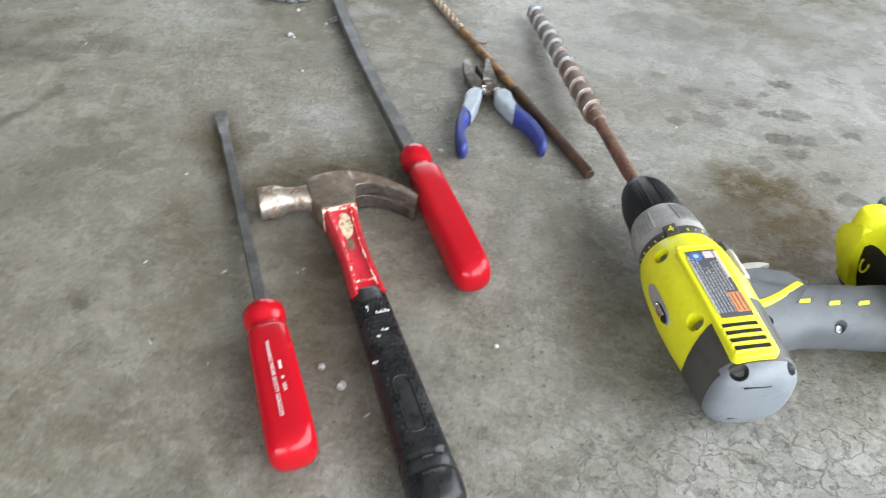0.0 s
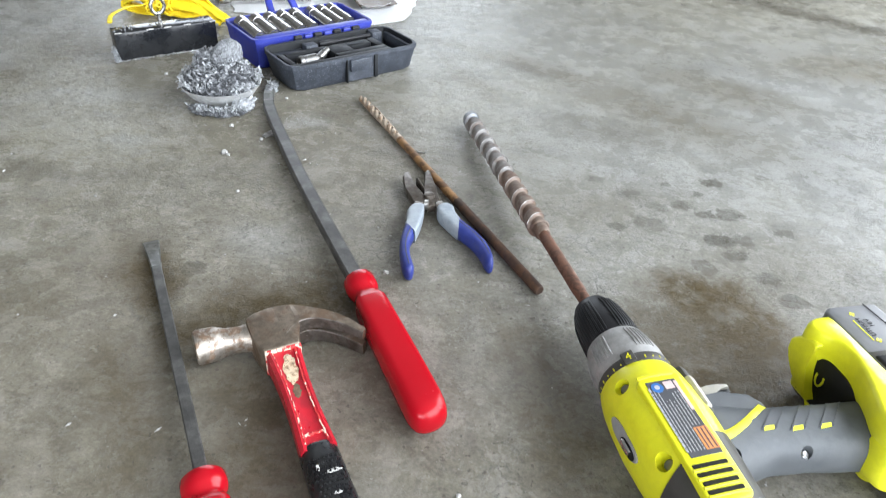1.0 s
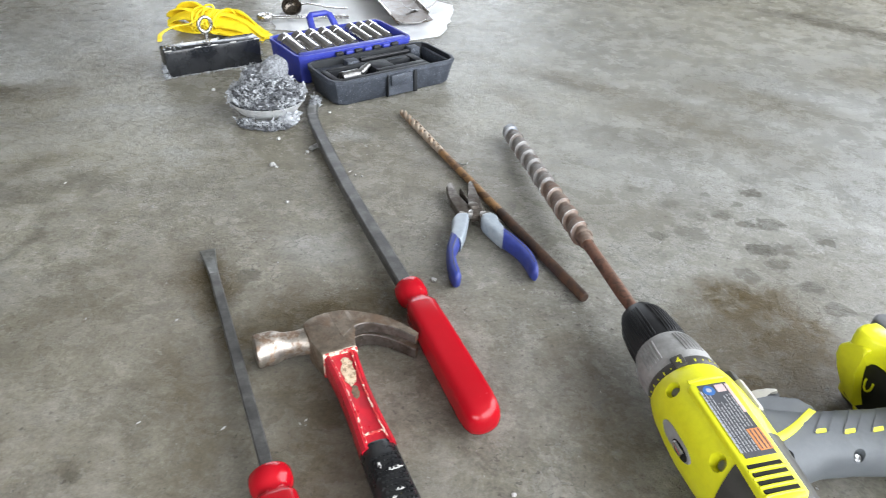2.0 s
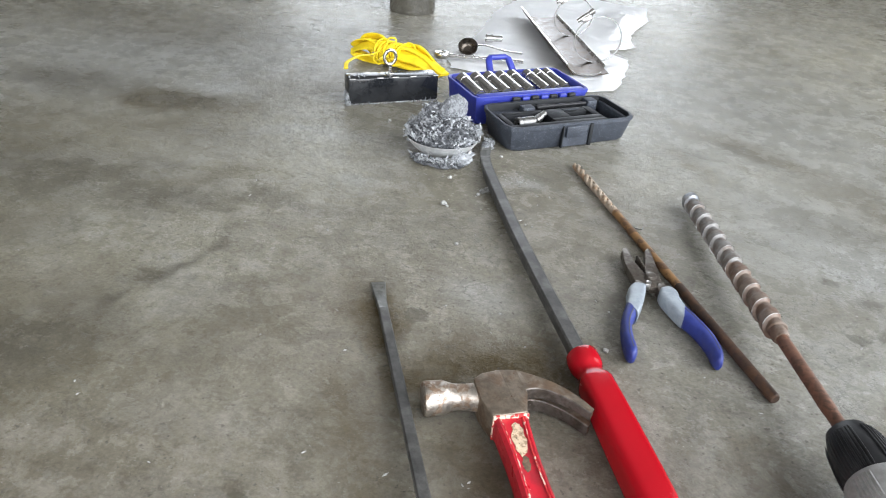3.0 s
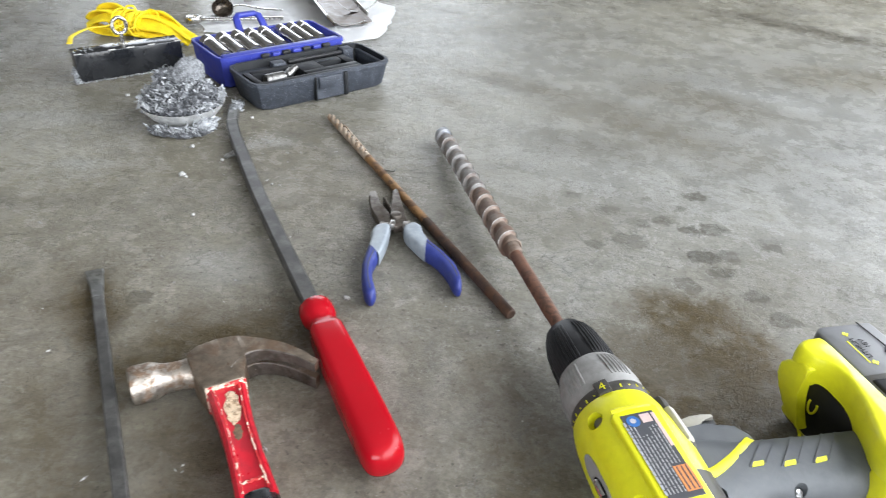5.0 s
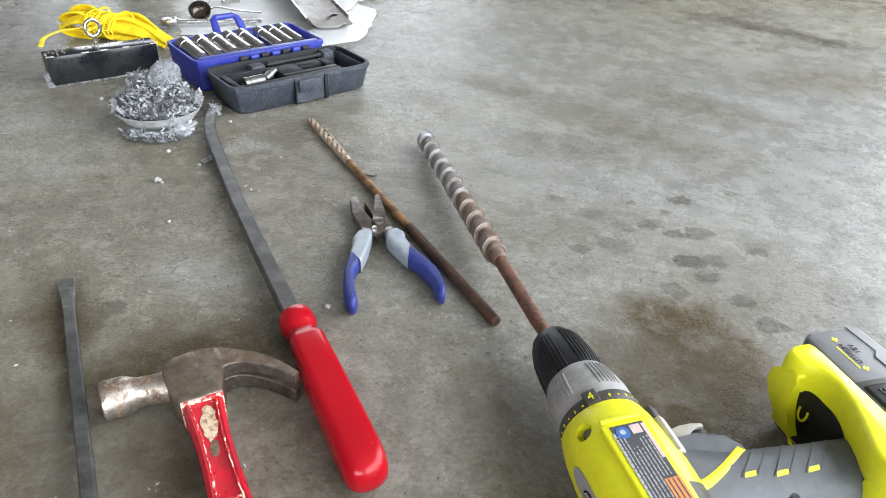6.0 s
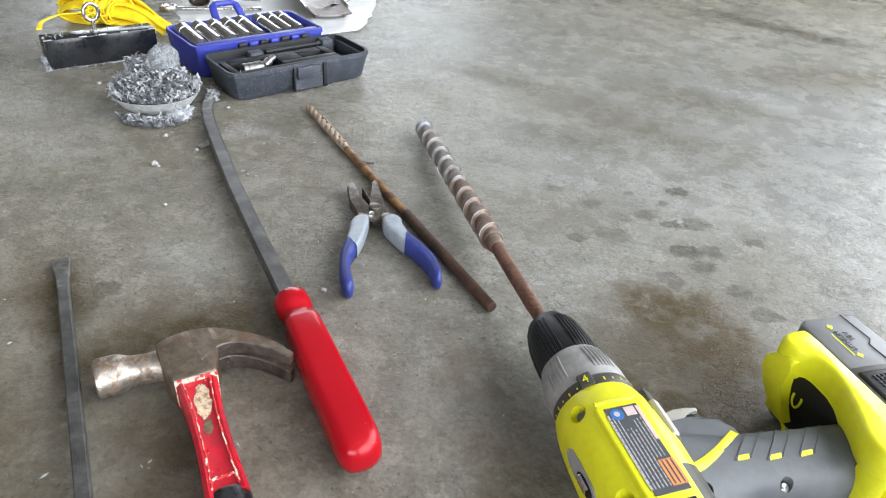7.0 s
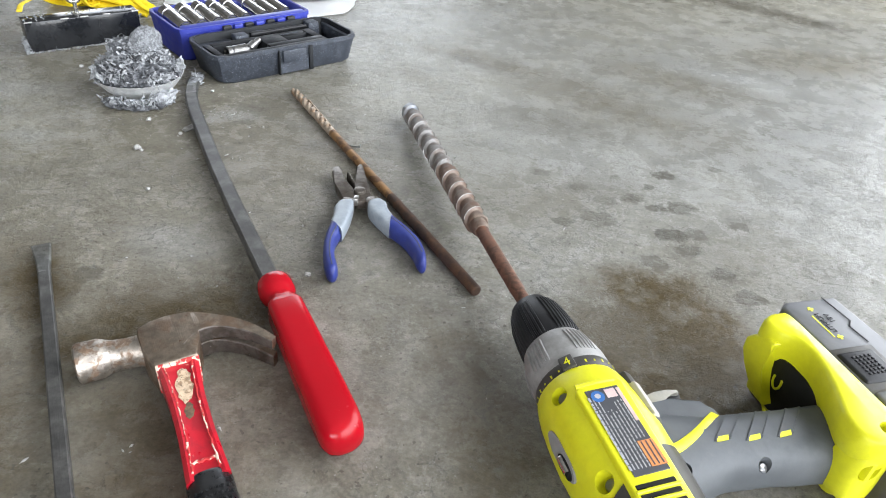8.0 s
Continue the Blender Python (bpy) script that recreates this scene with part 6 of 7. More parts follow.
# ---------- yellow webbing ----------
def webbing():
    hank = thing("webbing_hank", "tied hank of bright yellow nylon webbing and cord", "strap", Matrix.Translation((-0.2800, 0.4620, 0)) @ Matrix.Rotation(radians(-4), 4, "Z"))
    rnd = random.Random(41)

    def ribbon(points, w, h, lean=0.0, label=""):
        """A flat strap: half width w, half thickness h, turned on its edge by lean."""
        path = smooth_path(points, 8)
        up = (0, math.sin(lean), math.cos(lean))
        return part("strap_fold", sweep(path, lambda t: (w * (1 + 0.10 * math.sin(t * 9 + w * 900)), h * (1 + 0.25 * math.sin(t * 13))), 16, up=up, e=5.0), yellow_cloth, hank, label)

    # flat folds at the far end, doubled back
    ribbon([(-0.030, 0.004, 0.030), (-0.060, 0.010, 0.037), (-0.088, 0.014, 0.030), (-0.099, 0.016, 0.018), (-0.090, 0.016, 0.008), (-0.050, 0.010, 0.006)], 0.013, 0.0022, 0.25, "flat folded strap")
    ribbon([(-0.028, -0.006, 0.026), (-0.055, -0.006, 0.031), (-0.080, -0.004, 0.024), (-0.091, -0.002, 0.014), (-0.080, 0.000, 0.006), (-0.040, 0.000, 0.004)], 0.012, 0.0020, -0.35)
    ribbon([(-0.024, 0.014, 0.034), (-0.050, 0.022, 0.042), (-0.076, 0.026, 0.036), (-0.088, 0.028, 0.022), (-0.070, 0.026, 0.010)], 0.010, 0.0020, 0.9)
    # tail of four overlapping folds running out to a point
    ribbon([(-0.005, 0.006, 0.034), (0.025, 0.008, 0.036), (0.055, 0.006, 0.028), (0.085, 0.000, 0.014), (0.103, -0.004, 0.0065)], 0.014, 0.0026, 0.15, "flat folded strap")
    ribbon([(-0.005, -0.008, 0.026), (0.030, -0.010, 0.026), (0.060, -0.010, 0.020), (0.098, -0.008, 0.0075)], 0.013, 0.0026, -0.45)
    ribbon([(-0.002, 0.018, 0.030), (0.028, 0.020, 0.038), (0.050, 0.016, 0.034), (0.074, 0.010, 0.020)], 0.010, 0.0022, 0.75)
    ribbon([(0.000, -0.016, 0.014), (0.035, -0.018, 0.013), (0.072, -0.014, 0.010), (0.094, -0.010, 0.006)], 0.012, 0.0028, -0.2)
    ribbon([(0.004, 0.020, 0.012), (0.040, 0.020, 0.014), (0.075, 0.012, 0.010)], 0.012, 0.0030, 0.2)
    # cord wound round the middle, each turn at its own slant
    for i in range(15):
        x = -0.034 + 0.0031 * i
        tilt, r = rnd.uniform(-0.55, 0.55), 0.0185 + 0.0030 * math.sin(i * 1.1) + 0.0012 * rnd.random()
        pts = []
        for j in range(25):
            a = 2 * math.pi * j / 24
            pts.append(Vector((x + r * 0.9 * math.sin(a) * tilt + 0.002 * math.cos(a), 0.004 + 1.30 * r * math.cos(a), 0.0222 + r * math.sin(a) * 0.95)))
        part("cord_wrap", sweep(pts, lambda t: (0.0016, 0.0016), 8, up=(1, 0, 0)), yellow_cloth, hank, "thin yellow cord wound round the strap")
    ribbon([(-0.036, 0.004, 0.020), (-0.015, 0.004, 0.022), (0.008, 0.004, 0.020)], 0.020, 0.0155)
    # loops that stand up and loose ends running over the magnet
    for points in ([(-0.022, -0.004, 0.036), (-0.020, 0.002, 0.049), (-0.008, 0.006, 0.050), (-0.004, 0.004, 0.038)], [(0.006, 0.010, 0.034), (0.014, 0.014, 0.044), (0.028, 0.012, 0.043), (0.036, 0.008, 0.032)],
                   [(-0.012, -0.018, 0.034), (-0.002, -0.030, 0.022), (0.010, -0.032, 0.012), (0.022, -0.024, 0.016)], [(-0.030, -0.016, 0.030), (-0.034, -0.030, 0.018), (-0.022, -0.034, 0.010), (-0.010, -0.026, 0.014)]):
        part("cord_loop", sweep(smooth_path(points, 8), lambda t: (0.0017, 0.0017), 8), yellow_cloth, hank, "small cord loop")
    ends = (([(-0.026, -0.014, 0.030), (-0.020, -0.060, 0.034), (-0.012, -0.115, 0.046), (-0.004, -0.165, 0.0500), (0.012, -0.196, 0.0490)], 0.0026),
            ([(-0.010, -0.016, 0.030), (0.012, -0.070, 0.040), (0.034, -0.132, 0.050), (0.052, -0.134, 0.062)], 0.0012),
            ([(0.004, -0.014, 0.024), (0.034, -0.080, 0.040), (0.050, -0.130, 0.060)], 0.0010))
    for points, w in ends:
        part("loose_cord", sweep(smooth_path(points, 8), lambda t, w=w: (w * (0.8 + 0.7 * t), min(w, 0.0012)), 8), yellow_cloth, hank, "loose yellow cord end")


webbing()

# ---------- socket case ----------
CASE = floor_pose(0.0270, 0.1895, 0.714, 0.700)


def tray_shell(x0, x1, y0, y1, h, mat, parent, name, corner, taper, deck, label):
    """An open tray: outer wall tapering to the base, a rim, and an inner deck below the rim."""
    def outline(grow):
        a, b, c, d, k = x0 - grow, x1 + grow, y0 - grow, y1 + grow, corner
        return [(a + k, c), (b - k, c), (b - k * 0.3, c + k * 0.3), (b, c + k), (b, d - k), (b - k * 0.3, d - k * 0.3), (b - k, d), (a + k, d), (a + k * 0.3, d - k * 0.3), (a, d - k), (a, c + k),
                (a + k * 0.3, c + k * 0.3)]

    rows = [(0.0006, -taper - 0.002), (0.003, -taper), (h - 0.006, -0.0012), (h - 0.0055, 0.0), (h - 0.0006, 0.0), (h, -0.0007), (h, -0.0034), (h - 0.0006, -0.0040), (deck, -taper - 0.0030)]
    return part(name, loft([[Vector((x, y, z)) for x, y in outline(g)] for z, g in rows]), mat, parent, label, sharp=30)


def socket(r, n, m, group, mat=chrome):
    """A chrome deep socket along x, open end at x = 0."""
    s = thing("deep_socket", "polished chrome deep socket lying in its case slot", "socket", m, group=group)
    bm = spin([(0.010, r * 0.72), (0.002, r * 0.74), (0.0, r * 0.80), (0.0, r * 0.94), (0.0012, r * 1.04), (n * 0.22, r * 1.04), (n * 0.225, r * 0.93), (n * 0.26, r * 0.93), (n * 0.265, r * 0.985), (n * 0.97, r * 0.985),
               (n, r * 0.90), (n, r * 0.02)], 28, caps=False)
    part("barrel", bm, mat, s, sharp=16)
    part("bore", spin([(0.010, r * 0.73), (0.012, r * 0.73)], 20), hole_black, s, "dark open end")
    part("drive_end", spin([(n - 0.0005, r * 0.80), (n + 0.0004, r * 0.80), (n + 0.0004, r * 0.05)], 20, caps=False), label_dark, s, "dark square-drive end")
    part("groove", spin([(n * 0.222, r * 0.94), (n * 0.226, r * 0.955), (n * 0.262, r * 0.955), (n * 0.266, r * 0.94)], 24, caps=False), label_dark, s, "dark groove round the barrel")
    return s


def socket_case():
    case = thing("socket_case", "open socket set case with blue and black plastic halves", "tool case", CASE)
    w = 0.2155
    black = tray_shell(-0.005, w, -0.005, 0.096, 0.0405, case_black, case, "black_half", 0.016, 0.007, 0.010, "black textured plastic half with empty moulded slots")
    black.data.materials.append(case_shaded)
    # inward faces and the floor take the darker copy, painting the shade inside
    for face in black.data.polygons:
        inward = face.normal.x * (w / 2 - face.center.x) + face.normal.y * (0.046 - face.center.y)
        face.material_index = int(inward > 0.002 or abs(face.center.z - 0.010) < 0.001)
    # the moulded deck stands as blocks with deep slots between them, coloured as in shade
    def bar(x0, x1, y0, y1, z1, name="moulded_deck", mat=case_shaded, label=""):
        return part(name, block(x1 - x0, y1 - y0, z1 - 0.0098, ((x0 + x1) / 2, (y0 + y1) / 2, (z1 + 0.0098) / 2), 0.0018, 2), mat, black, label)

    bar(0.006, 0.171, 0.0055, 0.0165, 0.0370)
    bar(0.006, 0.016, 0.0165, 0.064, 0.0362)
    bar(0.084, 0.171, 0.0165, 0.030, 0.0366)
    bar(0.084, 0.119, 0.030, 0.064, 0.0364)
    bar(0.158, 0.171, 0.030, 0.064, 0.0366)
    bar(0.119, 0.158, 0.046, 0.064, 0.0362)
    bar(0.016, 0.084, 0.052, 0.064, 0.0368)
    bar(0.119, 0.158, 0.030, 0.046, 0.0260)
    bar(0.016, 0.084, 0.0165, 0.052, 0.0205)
    # back channel: floor ledge, posts and the dark rod between them
    bar(0.004, 0.058, 0.066, 0.090, 0.0300, mat=case_black)
    bar(0.056, 0.076, 0.066, 0.082, 0.0400, "clip_post", case_black, "square moulded clip post")
    bar(0.176, 0.194, 0.072, 0.090, 0.0400, "clip_post", case_black, "square moulded clip post")
    part("rod", spin([(0.082, 0.0030), (0.084, 0.0040), (0.100, 0.0040), (0.102, 0.0028), (0.172, 0.0028)], 12, 0.074, 0.0365), black_plastic, black, "thin dark rod in the back channel")
    bar(0.204, 0.2105, 0.010, 0.086, 0.0345, "side_rail", case_black, "thin rail beside the deep recess")
    part("embossed_line", block(0.030, 0.0016, 0.0006, (0.132, 0.054, 0.0364)), case_black, black, smooth=False)
    # front face: a sunken plate with the snap latch, and the post beside it
    part("latch_recess", block(0.046, 0.004, 0.032, (0.108, -0.0026, 0.0190), 0.0008, 1), case_black, black, "flat latch plate")
    for x in (0.0845, 0.1335):
        part("front_rib", block(0.0022 if x < 0.1 else 0.006, 0.007, 0.035, (x, -0.0038, 0.0200), 0.0009, 2), case_shaded, black, "dark edge of the latch bay")
    part("latch", prism([(-0.018, -0.009), (0.014, -0.009), (0.017, -0.006), (0.018, 0.009), (-0.018, 0.009)], 0, 0.0055, 0.0018, 2), case_black, black, "black snap latch")
    newest[black].matrix_basis = Matrix.Translation((0.107, -0.0042, 0.0280)) @ Matrix.Rotation(radians(90), 4, "X")
    # blue half
    blue = tray_shell(-0.010, 0.2005, 0.104, 0.222, 0.0465, case_blue, case, "blue_half", 0.012, 0.004, 0.030, "blue plastic half holding sockets")
    part("deck", block(0.190, 0.104, 0.006, (0.0950, 0.163, 0.030), 0.001, 1), case_blue, blue)
    part("front_sill", block(0.194, 0.016, 0.018, (0.0955, 0.115, 0.0385), 0.003, 2), case_blue, blue)
    part("back_sill", block(0.194, 0.018, 0.013, (0.0955, 0.210, 0.0370), 0.002, 2), case_blue, blue)
    for k in range(7):
        part("hinge_knuckle", block(0.013, 0.007, 0.006, (0.060 + 0.017 * k, 0.1005, 0.0420), 0.002, 2), case_blue if k % 2 else black_plastic, case, "moulded hinge knuckle")
    pts = [Vector(p) for p in ((0.076, 0.222, 0.038), (0.077, 0.234, 0.050), (0.079, 0.243, 0.059), (0.084, 0.247, 0.062), (0.112, 0.247, 0.062), (0.117, 0.243, 0.059), (0.119, 0.234, 0.050), (0.120, 0.222, 0.038))]
    part("carry_handle", sweep(pts, lambda t: (0.0058, 0.0042), 12, e=3.2), case_blue, blue, "blue loop carrying handle")
    # a row of sockets in the blue half, open ends at the back
    xs = (0.013, 0.038, 0.062, 0.085, 0.107, 0.138, 0.158, 0.177)
    rs = (0.0116, 0.0116, 0.0112, 0.0109, 0.0106, 0.0098, 0.0096, 0.0093)
    for x, r in zip(xs, rs):
        top = CASE @ Matrix.Translation((x - 0.003, 0.2020 + 0.045 * (x - 0.05), 0.0425 + (r - 0.010) * 0.5)) @ Matrix.Rotation(radians(-90), 4, "Z") @ Matrix.Rotation(radians(3), 4, "Y")
        socket(r, 0.075 if r > 0.0095 else 0.072, top, "sockets in the blue case")
    socket(0.0090, 0.030, CASE @ Matrix.Translation((0.026, 0.032, 0.0310)) @ Matrix.Rotation(radians(4), 4, "Z"), "loose sockets in the black case", worn_chrome)
    s = thing("socket_adapter", "small bright socket adapter leaning in the case", "adapter", CASE @ Matrix.Translation((0.068, 0.040, 0.0335)) @ Matrix.Rotation(radians(30), 4, "Z") @ Matrix.Rotation(radians(-12), 4, "Y"))
    part("barrel", spin([(-0.010, 0.0060), (0.004, 0.0062), (0.006, 0.0045), (0.016, 0.0045)], 16), worn_chrome, s, sharp=30)
    part("drive_square", block(0.010, 0.0085, 0.0085, (-0.014, 0, 0), 0.001, 1), worn_chrome, s)


socket_case()


# ---------- white cloth and the things on it ----------
def cloth_height(x, y):
    v = 0.5 + 0.5 * noise.noise(Vector((x * 6 + 3, y * 6, 0.3)))
    r = 1 - abs(noise.noise(Vector((x * 11, y * 9, 7.1))))
    f = 1 - abs(noise.noise(Vector((x * 24 + 5, y * 24, 2.1))))
    return 0.002 + 0.006 * v * r ** 5 + 0.0014 * f ** 7


def cloth():
    """A crumpled sheet with an uneven hem."""
    sheet = thing("white_cloth", "crumpled white cloth spread on the concrete floor", "cloth", Matrix())
    rim_left = [(0.50, -0.185), (0.56, -0.214), (0.60, -0.216), (0.68, -0.217), (0.77, -0.225), (0.885, -0.240), (0.99, -0.257), (1.13, -0.252), (1.32, -0.230)]
    rim_right = [(0.50, 0.050), (0.535, 0.090), (0.555, 0.118), (0.60, 0.124), (0.66, 0.122), (0.73, 0.119), (0.775, 0.112), (0.800, 0.070), (0.825, 0.062), (0.850, 0.092), (0.885, 0.112), (0.93, 0.094), (1.00, 0.088),
                 (1.07, 0.094), (1.15, 0.107), (1.22, 0.092), (1.32, 0.085)]

    def rim(rows, y):
        for (y0, x0), (y1, x1) in zip(rows, rows[1:]):
            if y <= y1:
                break
        k = min(1.0, max(0.0, (y - y0) / (y1 - y0)))
        return x0 + (x1 - x0) * k

    bm = bmesh.new()
    nx, ny = 72, 170
    grid = {}
    for i in range(nx + 1):
        for j in range(ny + 1):
            s, t = i / nx, j / ny
            y = 0.512 + 0.80 * t
            left = rim(rim_left, y) + 0.008 * noise.noise(Vector((t * 22, 0, 0)))
            right = rim(rim_right, y) + 0.005 * noise.noise(Vector((t * 30, 4, 0)))
            x = left + (right - left) * s
            y += 0.030 * noise.noise(Vector((s * 3, 2, 0))) * t + 0.012 * noise.noise(Vector((s * 6, 7, 0))) * (1 - t)
            edge = min(s, 1 - s, t, 1 - t)
            heap = math.exp(-((x - 0.060) / 0.050) ** 2 - ((y - 1.06) / 0.14) ** 2) + 0.12 * math.exp(-((x + 0.19) / 0.035) ** 2 - ((y - 0.80) / 0.10) ** 2)
            crease = abs(noise.noise(Vector((x * 13, y * 11, 4.0)))) + 0.5 * abs(noise.noise(Vector((x * 31, y * 27, 6.0))))
            z = 0.0012 + (cloth_height(x, y) + 0.030 * heap * (0.35 + 1.1 * crease)) * min(1.0, edge * 9 + 0.10)
            grid[i, j] = bm.verts.new((x, y, z))
    for i in range(nx):
        for j in range(ny):
            bm.faces.new((grid[i, j], grid[i + 1, j], grid[i + 1, j + 1], grid[i, j + 1]))
    bmesh.ops.solidify(bm, geom=list(bm.faces), thickness=0.0008)
    part("sheet", bm, white_cloth, sheet, sharp=80)


cloth()


def wrench():
    a, b = Vector((-0.222, 0.545)), Vector((-0.080, 0.590))
    tool = thing("combination_wrench", "chrome combination wrench with a ring end", "wrench", floor_pose(a.x, a.y, b.x - a.x, b.y - a.y, 0.0065))
    pts = [Vector((0.0115 * math.cos(t), 0.0115 * math.sin(t), 0.0065)) for t in [2 * math.pi * i / 28 for i in range(29)]]
    part("ring_end", sweep(pts, lambda t: (0.0040, 0.0058), 10, e=3), chrome_dull, tool, "polished ring end")
    path = [Vector((0.011 + 0.150 * i / 10, 0, 0.0062)) for i in range(11)]
    part("shank", sweep(path, lambda t: (0.0062 - 0.0018 * math.sin(math.pi * t), 0.0034), 12, e=3), chrome_dull, tool, "flat polished shank")


def measuring_spoon():
    m = floor_pose(-0.1900, 0.6100, 0.86, 0.25, 0.0085)
    sp = thing("steel_spoon", "small tarnished steel scoop with a long handle", "scoop", m)
    prof = [(0.0, 0.002), (0.0008, 0.009), (0.004, 0.0145), (0.010, 0.0185), (0.0175, 0.0200), (0.0182, 0.0196), (0.0105, 0.0176), (0.005, 0.0135), (0.0022, 0.008), (0.0018, 0.001)]
    bm = spin(prof, 30)
    bmesh.ops.rotate(bm, cent=(0, 0, 0), matrix=Matrix.Rotation(radians(-90), 3, "Y"), verts=bm.verts)
    bmesh.ops.rotate(bm, cent=(0, 0, 0), matrix=Matrix.Rotation(radians(38), 3, "X"), verts=bm.verts)
    part("cup", bm, scoop_dark, sp, "dark tarnished round cup")
    pts = smooth_path([(0.019, 0, 0.014), (0.035, -0.002, 0.016), (0.070, -0.004, 0.010), (0.110, -0.006, 0.008)], 6)
    part("handle", sweep(pts, lambda t: (0.0045, 0.0012), 10, e=3), chrome_dull, sp, "flat bright handle")


def small_socket():
    m = floor_pose(-0.1780, 0.6850, 0.80, 0.45, 0.0200)
    s = thing("small_socket", "small chrome socket lying on white cloth", "socket", m)
    part("barrel", spin([(0.004, 0.0060), (0.0, 0.0072), (0.001, 0.0085), (0.014, 0.0085), (0.016, 0.0068), (0.034, 0.0068), (0.035, 0.0055)], 20), chrome, s, sharp=30)


def steel_trough():
    """A mirror-bright sheet-metal trough: one tall leaning side, a flat bottom and a low rail."""
    near, far = Vector((0.040, 0.568)), Vector((-0.162, 0.958))
    m = floor_pose(near.x, near.y, far.x - near.x, far.y - near.y, 0.0085)
    n = (far - near).length
    tr = thing("steel_trough", "mirror-bright sheet-metal trough lying on white cloth", "sheet metal", m)

    def strip(points, x0, x1, thick):
        """A bent sheet: points across the trough, from x0 to x1, with a thickness."""
        rows = []
        for x in (x0, x0 + 0.001, x1 - 0.001, x1):
            up = [Vector((x, y, z)) for y, z in points]
            rows.append(up + [Vector((x, y + thick * dy, z + thick * dz)) for (y, z), (dy, dz) in reversed(list(zip(points, normals(points))))])
        return loft(rows)

    def normals(points):
        out = []
        for i in range(len(points)):
            (a, b), (c, d) = points[max(i - 1, 0)], points[min(i + 1, len(points) - 1)]
            k = math.hypot(c - a, d - b)
            out.append(((d - b) / k, -(c - a) / k))
        return out

    # side and bottom carry the reflected room as a dark brown colour
    wall_side = [(0.002, 0.006), (0.006, 0.010), (0.010, 0.015), (0.014, 0.020), (0.017, 0.0245)]
    part("side_wall", strip(wall_side, 0.0, n, 0.0016), brown_mirror, tr, "tall polished side coloured like the dark room it reflects", sharp=30)
    part("rim", sweep([Vector((n * i / 10, 0.0175, 0.0255)) for i in range(11)], lambda t: (0.0022, 0.0016), 10), chrome, tr, "bright folded rim")
    part("bottom", strip([(-0.070, 0.0075), (-0.056, 0.0045), (-0.036, 0.0030), (-0.014, 0.0040), (0.002, 0.0075)], 0.014, n, 0.0014), brown_mirror, tr, "mirror bottom coloured brown like the room it reflects")
    part("rail", strip([(-0.068, 0.002), (-0.071, 0.008), (-0.0725, 0.014)], 0.045, n, 0.0014), chrome_dull, tr, "low bright rail", sharp=30)
    part("end_lip", sweep(smooth_path([(0.030, -0.066, 0.0045), (0.008, -0.040, 0.0050), (0.004, -0.010, 0.0060), (0.012, 0.004, 0.0090)], 6), lambda t: (0.0016, 0.0012), 10), chrome_dull, tr, "bright curled end lip")
    for x in (0.150, 0.172, 0.262):
        part("rivet", block(0.010, 0.0045, 0.0045, (x, 0.0165, 0.0265), 0.0012, 2), chrome, tr, "bright clip on the rim")


def hose_clamp(x, y, r, turn, lean):
    """A slotted band in a ring with a worm-screw housing."""
    m = Matrix.Translation((x, y, 0.0135)) @ Matrix.Rotation(radians(turn), 4, "Z") @ Matrix.Rotation(radians(lean), 4, "X")
    ring = thing("hose_clamp", "large stainless hose clamp with a worm screw", "hose clamp", m, group="hose clamps on the trough")
    rings = []
    for i in range(57):
        a = 2 * math.pi * i / 56
        c, sn = math.cos(a), math.sin(a)
        rr = r * (1 + 0.04 * math.sin(2 * a + 0.6))
        rings.append([Vector(((rr + dr) * c, w, r + (rr + dr) * sn)) for dr, w in ((0.0, -0.0045), (0.0, 0.0045), (0.0011, 0.0045), (0.0011, -0.0045))])
    part("band", loft(rings, False), worn_chrome, ring, "thin stainless band", sharp=30)
    band = newest[ring]
    for i in range(12):
        a = math.radians(10 + 6.2 * i)
        rr = r * (1 + 0.04 * math.sin(2 * a + 0.6)) + 0.0012
        q = Matrix.Rotation(-a, 4, "Y")
        part("slot", block(0.0006, 0.0055, 0.0022, (rr * math.cos(a), 0, r + rr * math.sin(a)), 0, 1, q), hole_black, band, smooth=False)
    a = radians(128)
    at = Vector((r * 1.05 * math.cos(a), 0, r + r * 1.05 * math.sin(a)))
    q = Matrix.Rotation(-a, 4, "Y")
    part("housing", block(0.010, 0.013, 0.018, tuple(at), 0.002, 2, q), chrome_dull, ring, "pressed steel screw housing")
    bm = spin([(-0.016, 0.0042), (-0.010, 0.0046), (0.012, 0.0046), (0.0125, 0.0062), (0.020, 0.0062), (0.021, 0.0048)], 14)
    bmesh.ops.rotate(bm, cent=(0, 0, 0), matrix=Matrix.Rotation(radians(90) - a, 3, "Y"), verts=bm.verts)
    bmesh.ops.translate(bm, vec=at * 1.0 + Vector((0.006 * math.cos(a), 0, 0.006 * math.sin(a))), verts=bm.verts)
    part("worm_screw", bm, chrome, ring, "bright hex-headed worm screw", sharp=30)


wrench()
measuring_spoon()
small_socket()
steel_trough()
hose_clamp(0.0560, 0.6750, 0.044, 18, -8)
hose_clamp(-0.0300, 0.8450, 0.040, 22, -6)


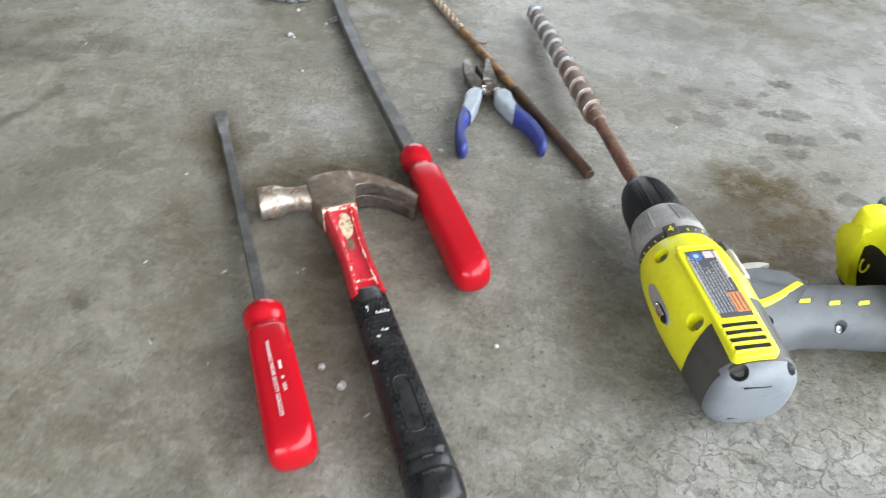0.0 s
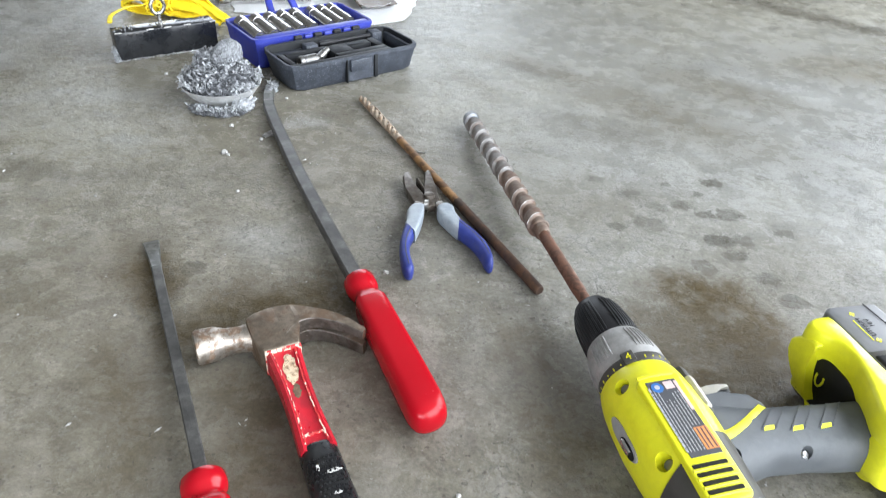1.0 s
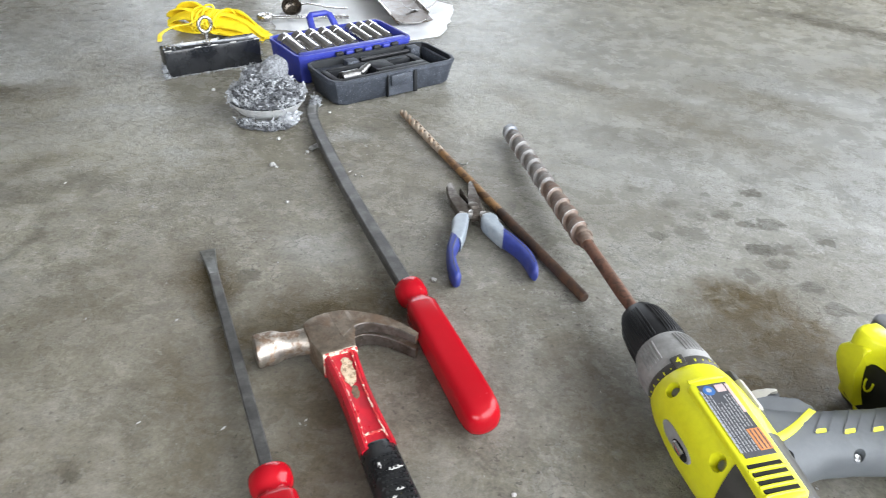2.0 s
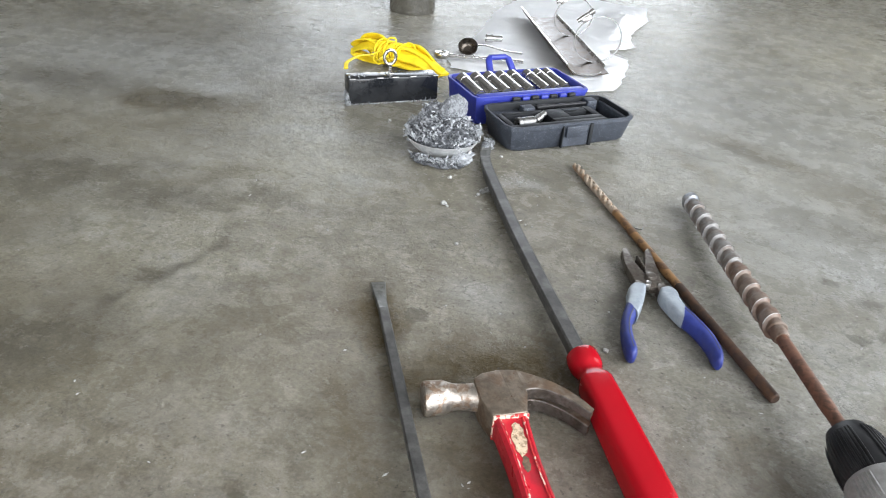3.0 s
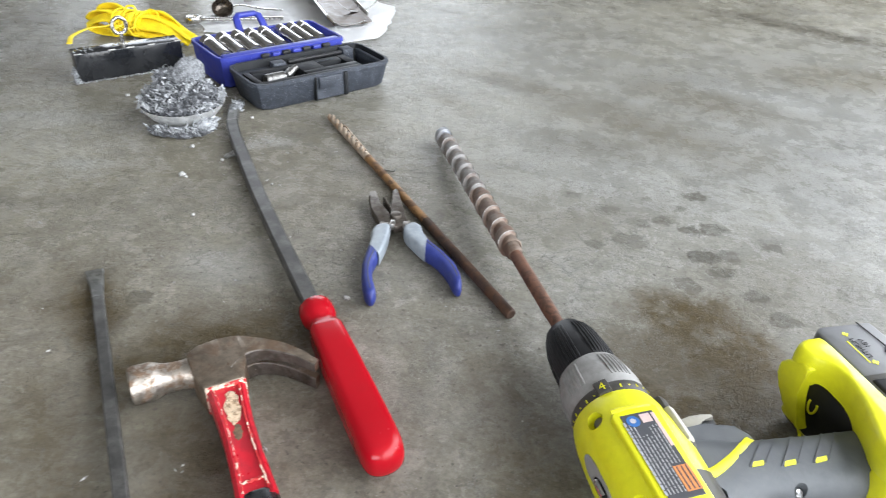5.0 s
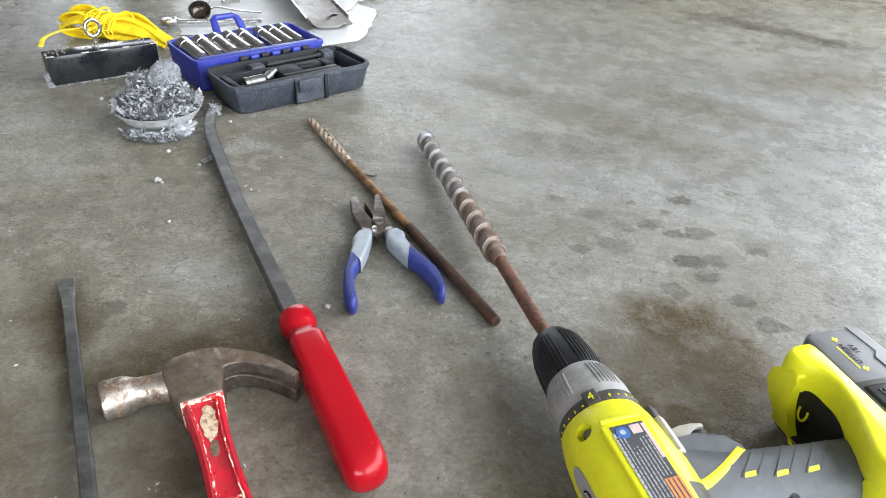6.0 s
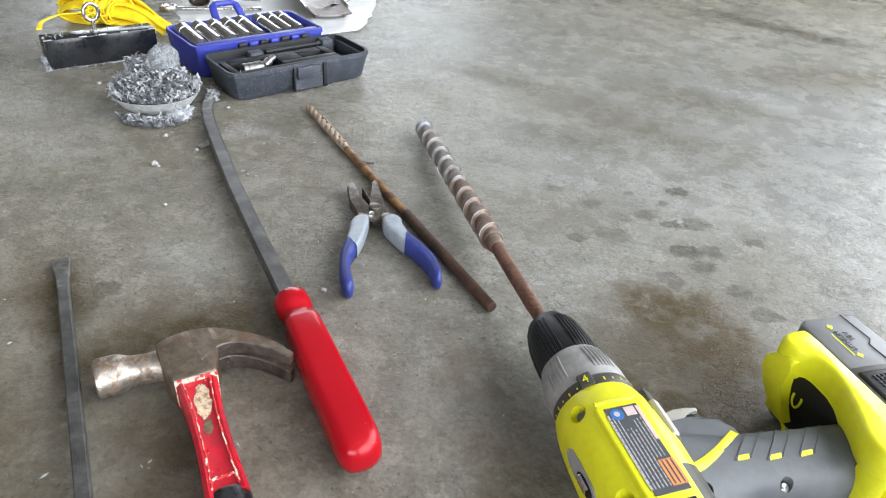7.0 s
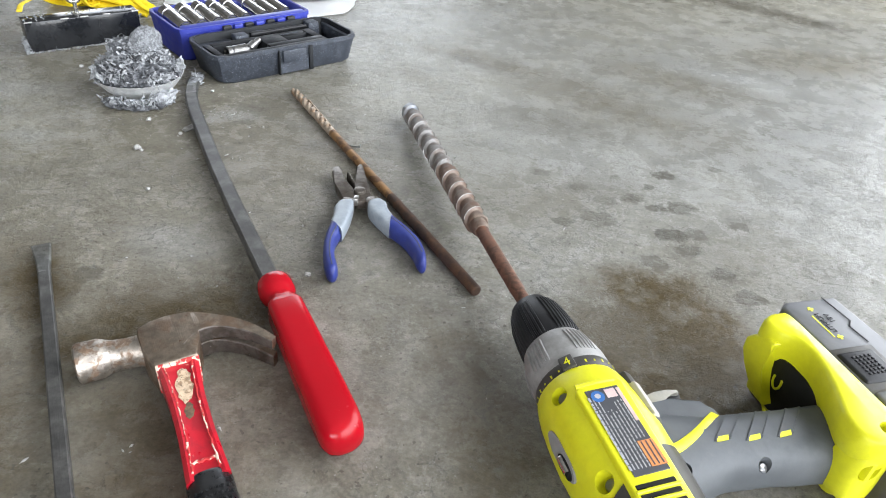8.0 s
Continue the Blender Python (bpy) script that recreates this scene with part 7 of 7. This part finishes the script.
def steel_can():
    can = thing("steel_cylinder", "polished stainless steel cylinder standing on the floor", "canister", Matrix.Translation((-0.434, 0.883, 0)))
    prof = [(0.0, 0.051), (0.001, 0.0545), (0.004, 0.0560), (0.150, 0.0560), (0.153, 0.0574), (0.156, 0.0574), (0.158, 0.0555), (0.158, 0.0535), (0.020, 0.0530)]
    bm = spin(prof, 64)
    bmesh.ops.rotate(bm, cent=(0, 0, 0), matrix=Matrix.Rotation(radians(-90), 3, "Y"), verts=bm.verts)
    part("wall", bm, chrome, can, "mirror-polished steel wall", sharp=30)


steel_can()


# ---------- chips and crumbs on the floor ----------
def crumb(x, y, size, seed, mat, name, label, category):
    rnd = random.Random(seed)
    ob = thing(name, label, category, Matrix.Translation((x, y, 0)), group="crumbs on the floor")
    bm = bmesh.new()
    bmesh.ops.create_icosphere(bm, subdivisions=2, radius=size)
    for v in bm.verts:
        v.co *= 0.72 + 0.5 * rnd.random()
        v.co.z = max(v.co.z * 0.75, -size * 0.45) + size * 0.45
    part("crumb", bm, mat, ob, sharp=20)


for k, (x, y, size) in enumerate(((0.000, 0.000, 0.0042), (0.006, -0.003, 0.0020), (0.0475, -0.080, 0.0022), (0.030, 0.045, 0.0026), (0.240, -0.483, 0.0036), (0.221, -0.471, 0.0026),
                                  (0.335, -0.420, 0.0020), (0.238, -0.190, 0.0030), (-0.174, 0.209, 0.0032), (-0.0195, 0.072, 0.0030), (0.021, 0.172, 0.0024), (0.106, 0.000, 0.0014), (0.115, -0.001, 0.0014))):
    crumb(x, y, size, 50 + k, grit_pale, "metal_crumb", "small pale metal chip lying on the concrete", "metal chip")


def leaf(x, y):
    ob = thing("dry_flake", "curled pale grey flake lying beside a pry bar", "flake", Matrix.Translation((x, y, 0)) @ Matrix.Rotation(radians(35), 4, "Z"))
    bm = bmesh.new()
    grid = {}
    for i in range(9):
        for j in range(5):
            s, t = i / 8 - 0.5, j / 4 - 0.5
            w = 0.014 * math.sqrt(max(0.02, 1 - (2 * s) ** 2)) * (1 + 0.3 * noise.noise(Vector((s * 6, 2, 1))))
            grid[i, j] = bm.verts.new((s * 0.019, t * w, 0.0012 + 0.007 * (2 * t) ** 2 * abs(s + 0.4) + 0.001 * noise.noise(Vector((s * 9, t * 9, 0)))))
    for i in range(8):
        for j in range(4):
            bm.faces.new((grid[i, j], grid[i + 1, j], grid[i + 1, j + 1], grid[i, j + 1]))
    bmesh.ops.solidify(bm, geom=list(bm.faces), thickness=0.0004)
    part("flake", bm, grit_pale, ob)


leaf(0.037, 0.057)


def dust():
    """Fine pale chips strewn over the slab."""
    grit = thing("scattered_grit", "fine pale metal grit strewn over the concrete", "grit", Matrix(), kind="stuff")
    rnd = random.Random(77)
    bm = bmesh.new()
    spots = []
    for _ in range(80):
        spots.append((rnd.gauss(0.12, 0.22), rnd.gauss(-0.12, 0.22), 0.0006 + 0.0007 * rnd.random()))
    for _ in range(36):
        spots.append((rnd.gauss(0.02, 0.06), rnd.gauss(0.07, 0.05), 0.0006 + 0.0008 * rnd.random()))
    for _ in range(40):
        spots.append((rnd.gauss(0.062, 0.014), rnd.gauss(0.111, 0.009), 0.0008))
    for _ in range(30):
        spots.append((rnd.uniform(-0.6, 1.2), rnd.uniform(-0.4, 1.0), 0.0008))
    for x, y, s in spots:
        a = rnd.random() * 6.28
        l = s * rnd.uniform(1.0, 3.2)
        u, v = Vector((math.cos(a), math.sin(a), 0)), Vector((-math.sin(a), math.cos(a), 0))
        c = Vector((x, y, 0.0001))
        q = [bm.verts.new(c + u * l), bm.verts.new(c + v * s), bm.verts.new(c - u * l), bm.verts.new(c - v * s), bm.verts.new(c + Vector((0, 0, s)) + u * l * rnd.uniform(-0.5, 0.5))]
        for i in range(4):
            bm.faces.new((q[i], q[(i + 1) % 4], q[4]))
    part("grit", bm, grit_pale, grit, smooth=False)


dust()


def nail():
    ob = thing("bent_nail", "tiny bent steel pin lying beside a drill bit", "nail", Matrix())
    pts = smooth_path([(0.2235, 0.0590, 0.0011), (0.2300, 0.0575, 0.0012), (0.2370, 0.0560, 0.0020), (0.2382, 0.0590, 0.0036)], 5)
    part("pin", sweep(pts, lambda t: (0.0009, 0.0009), 8), bright_steel, ob)


nail()
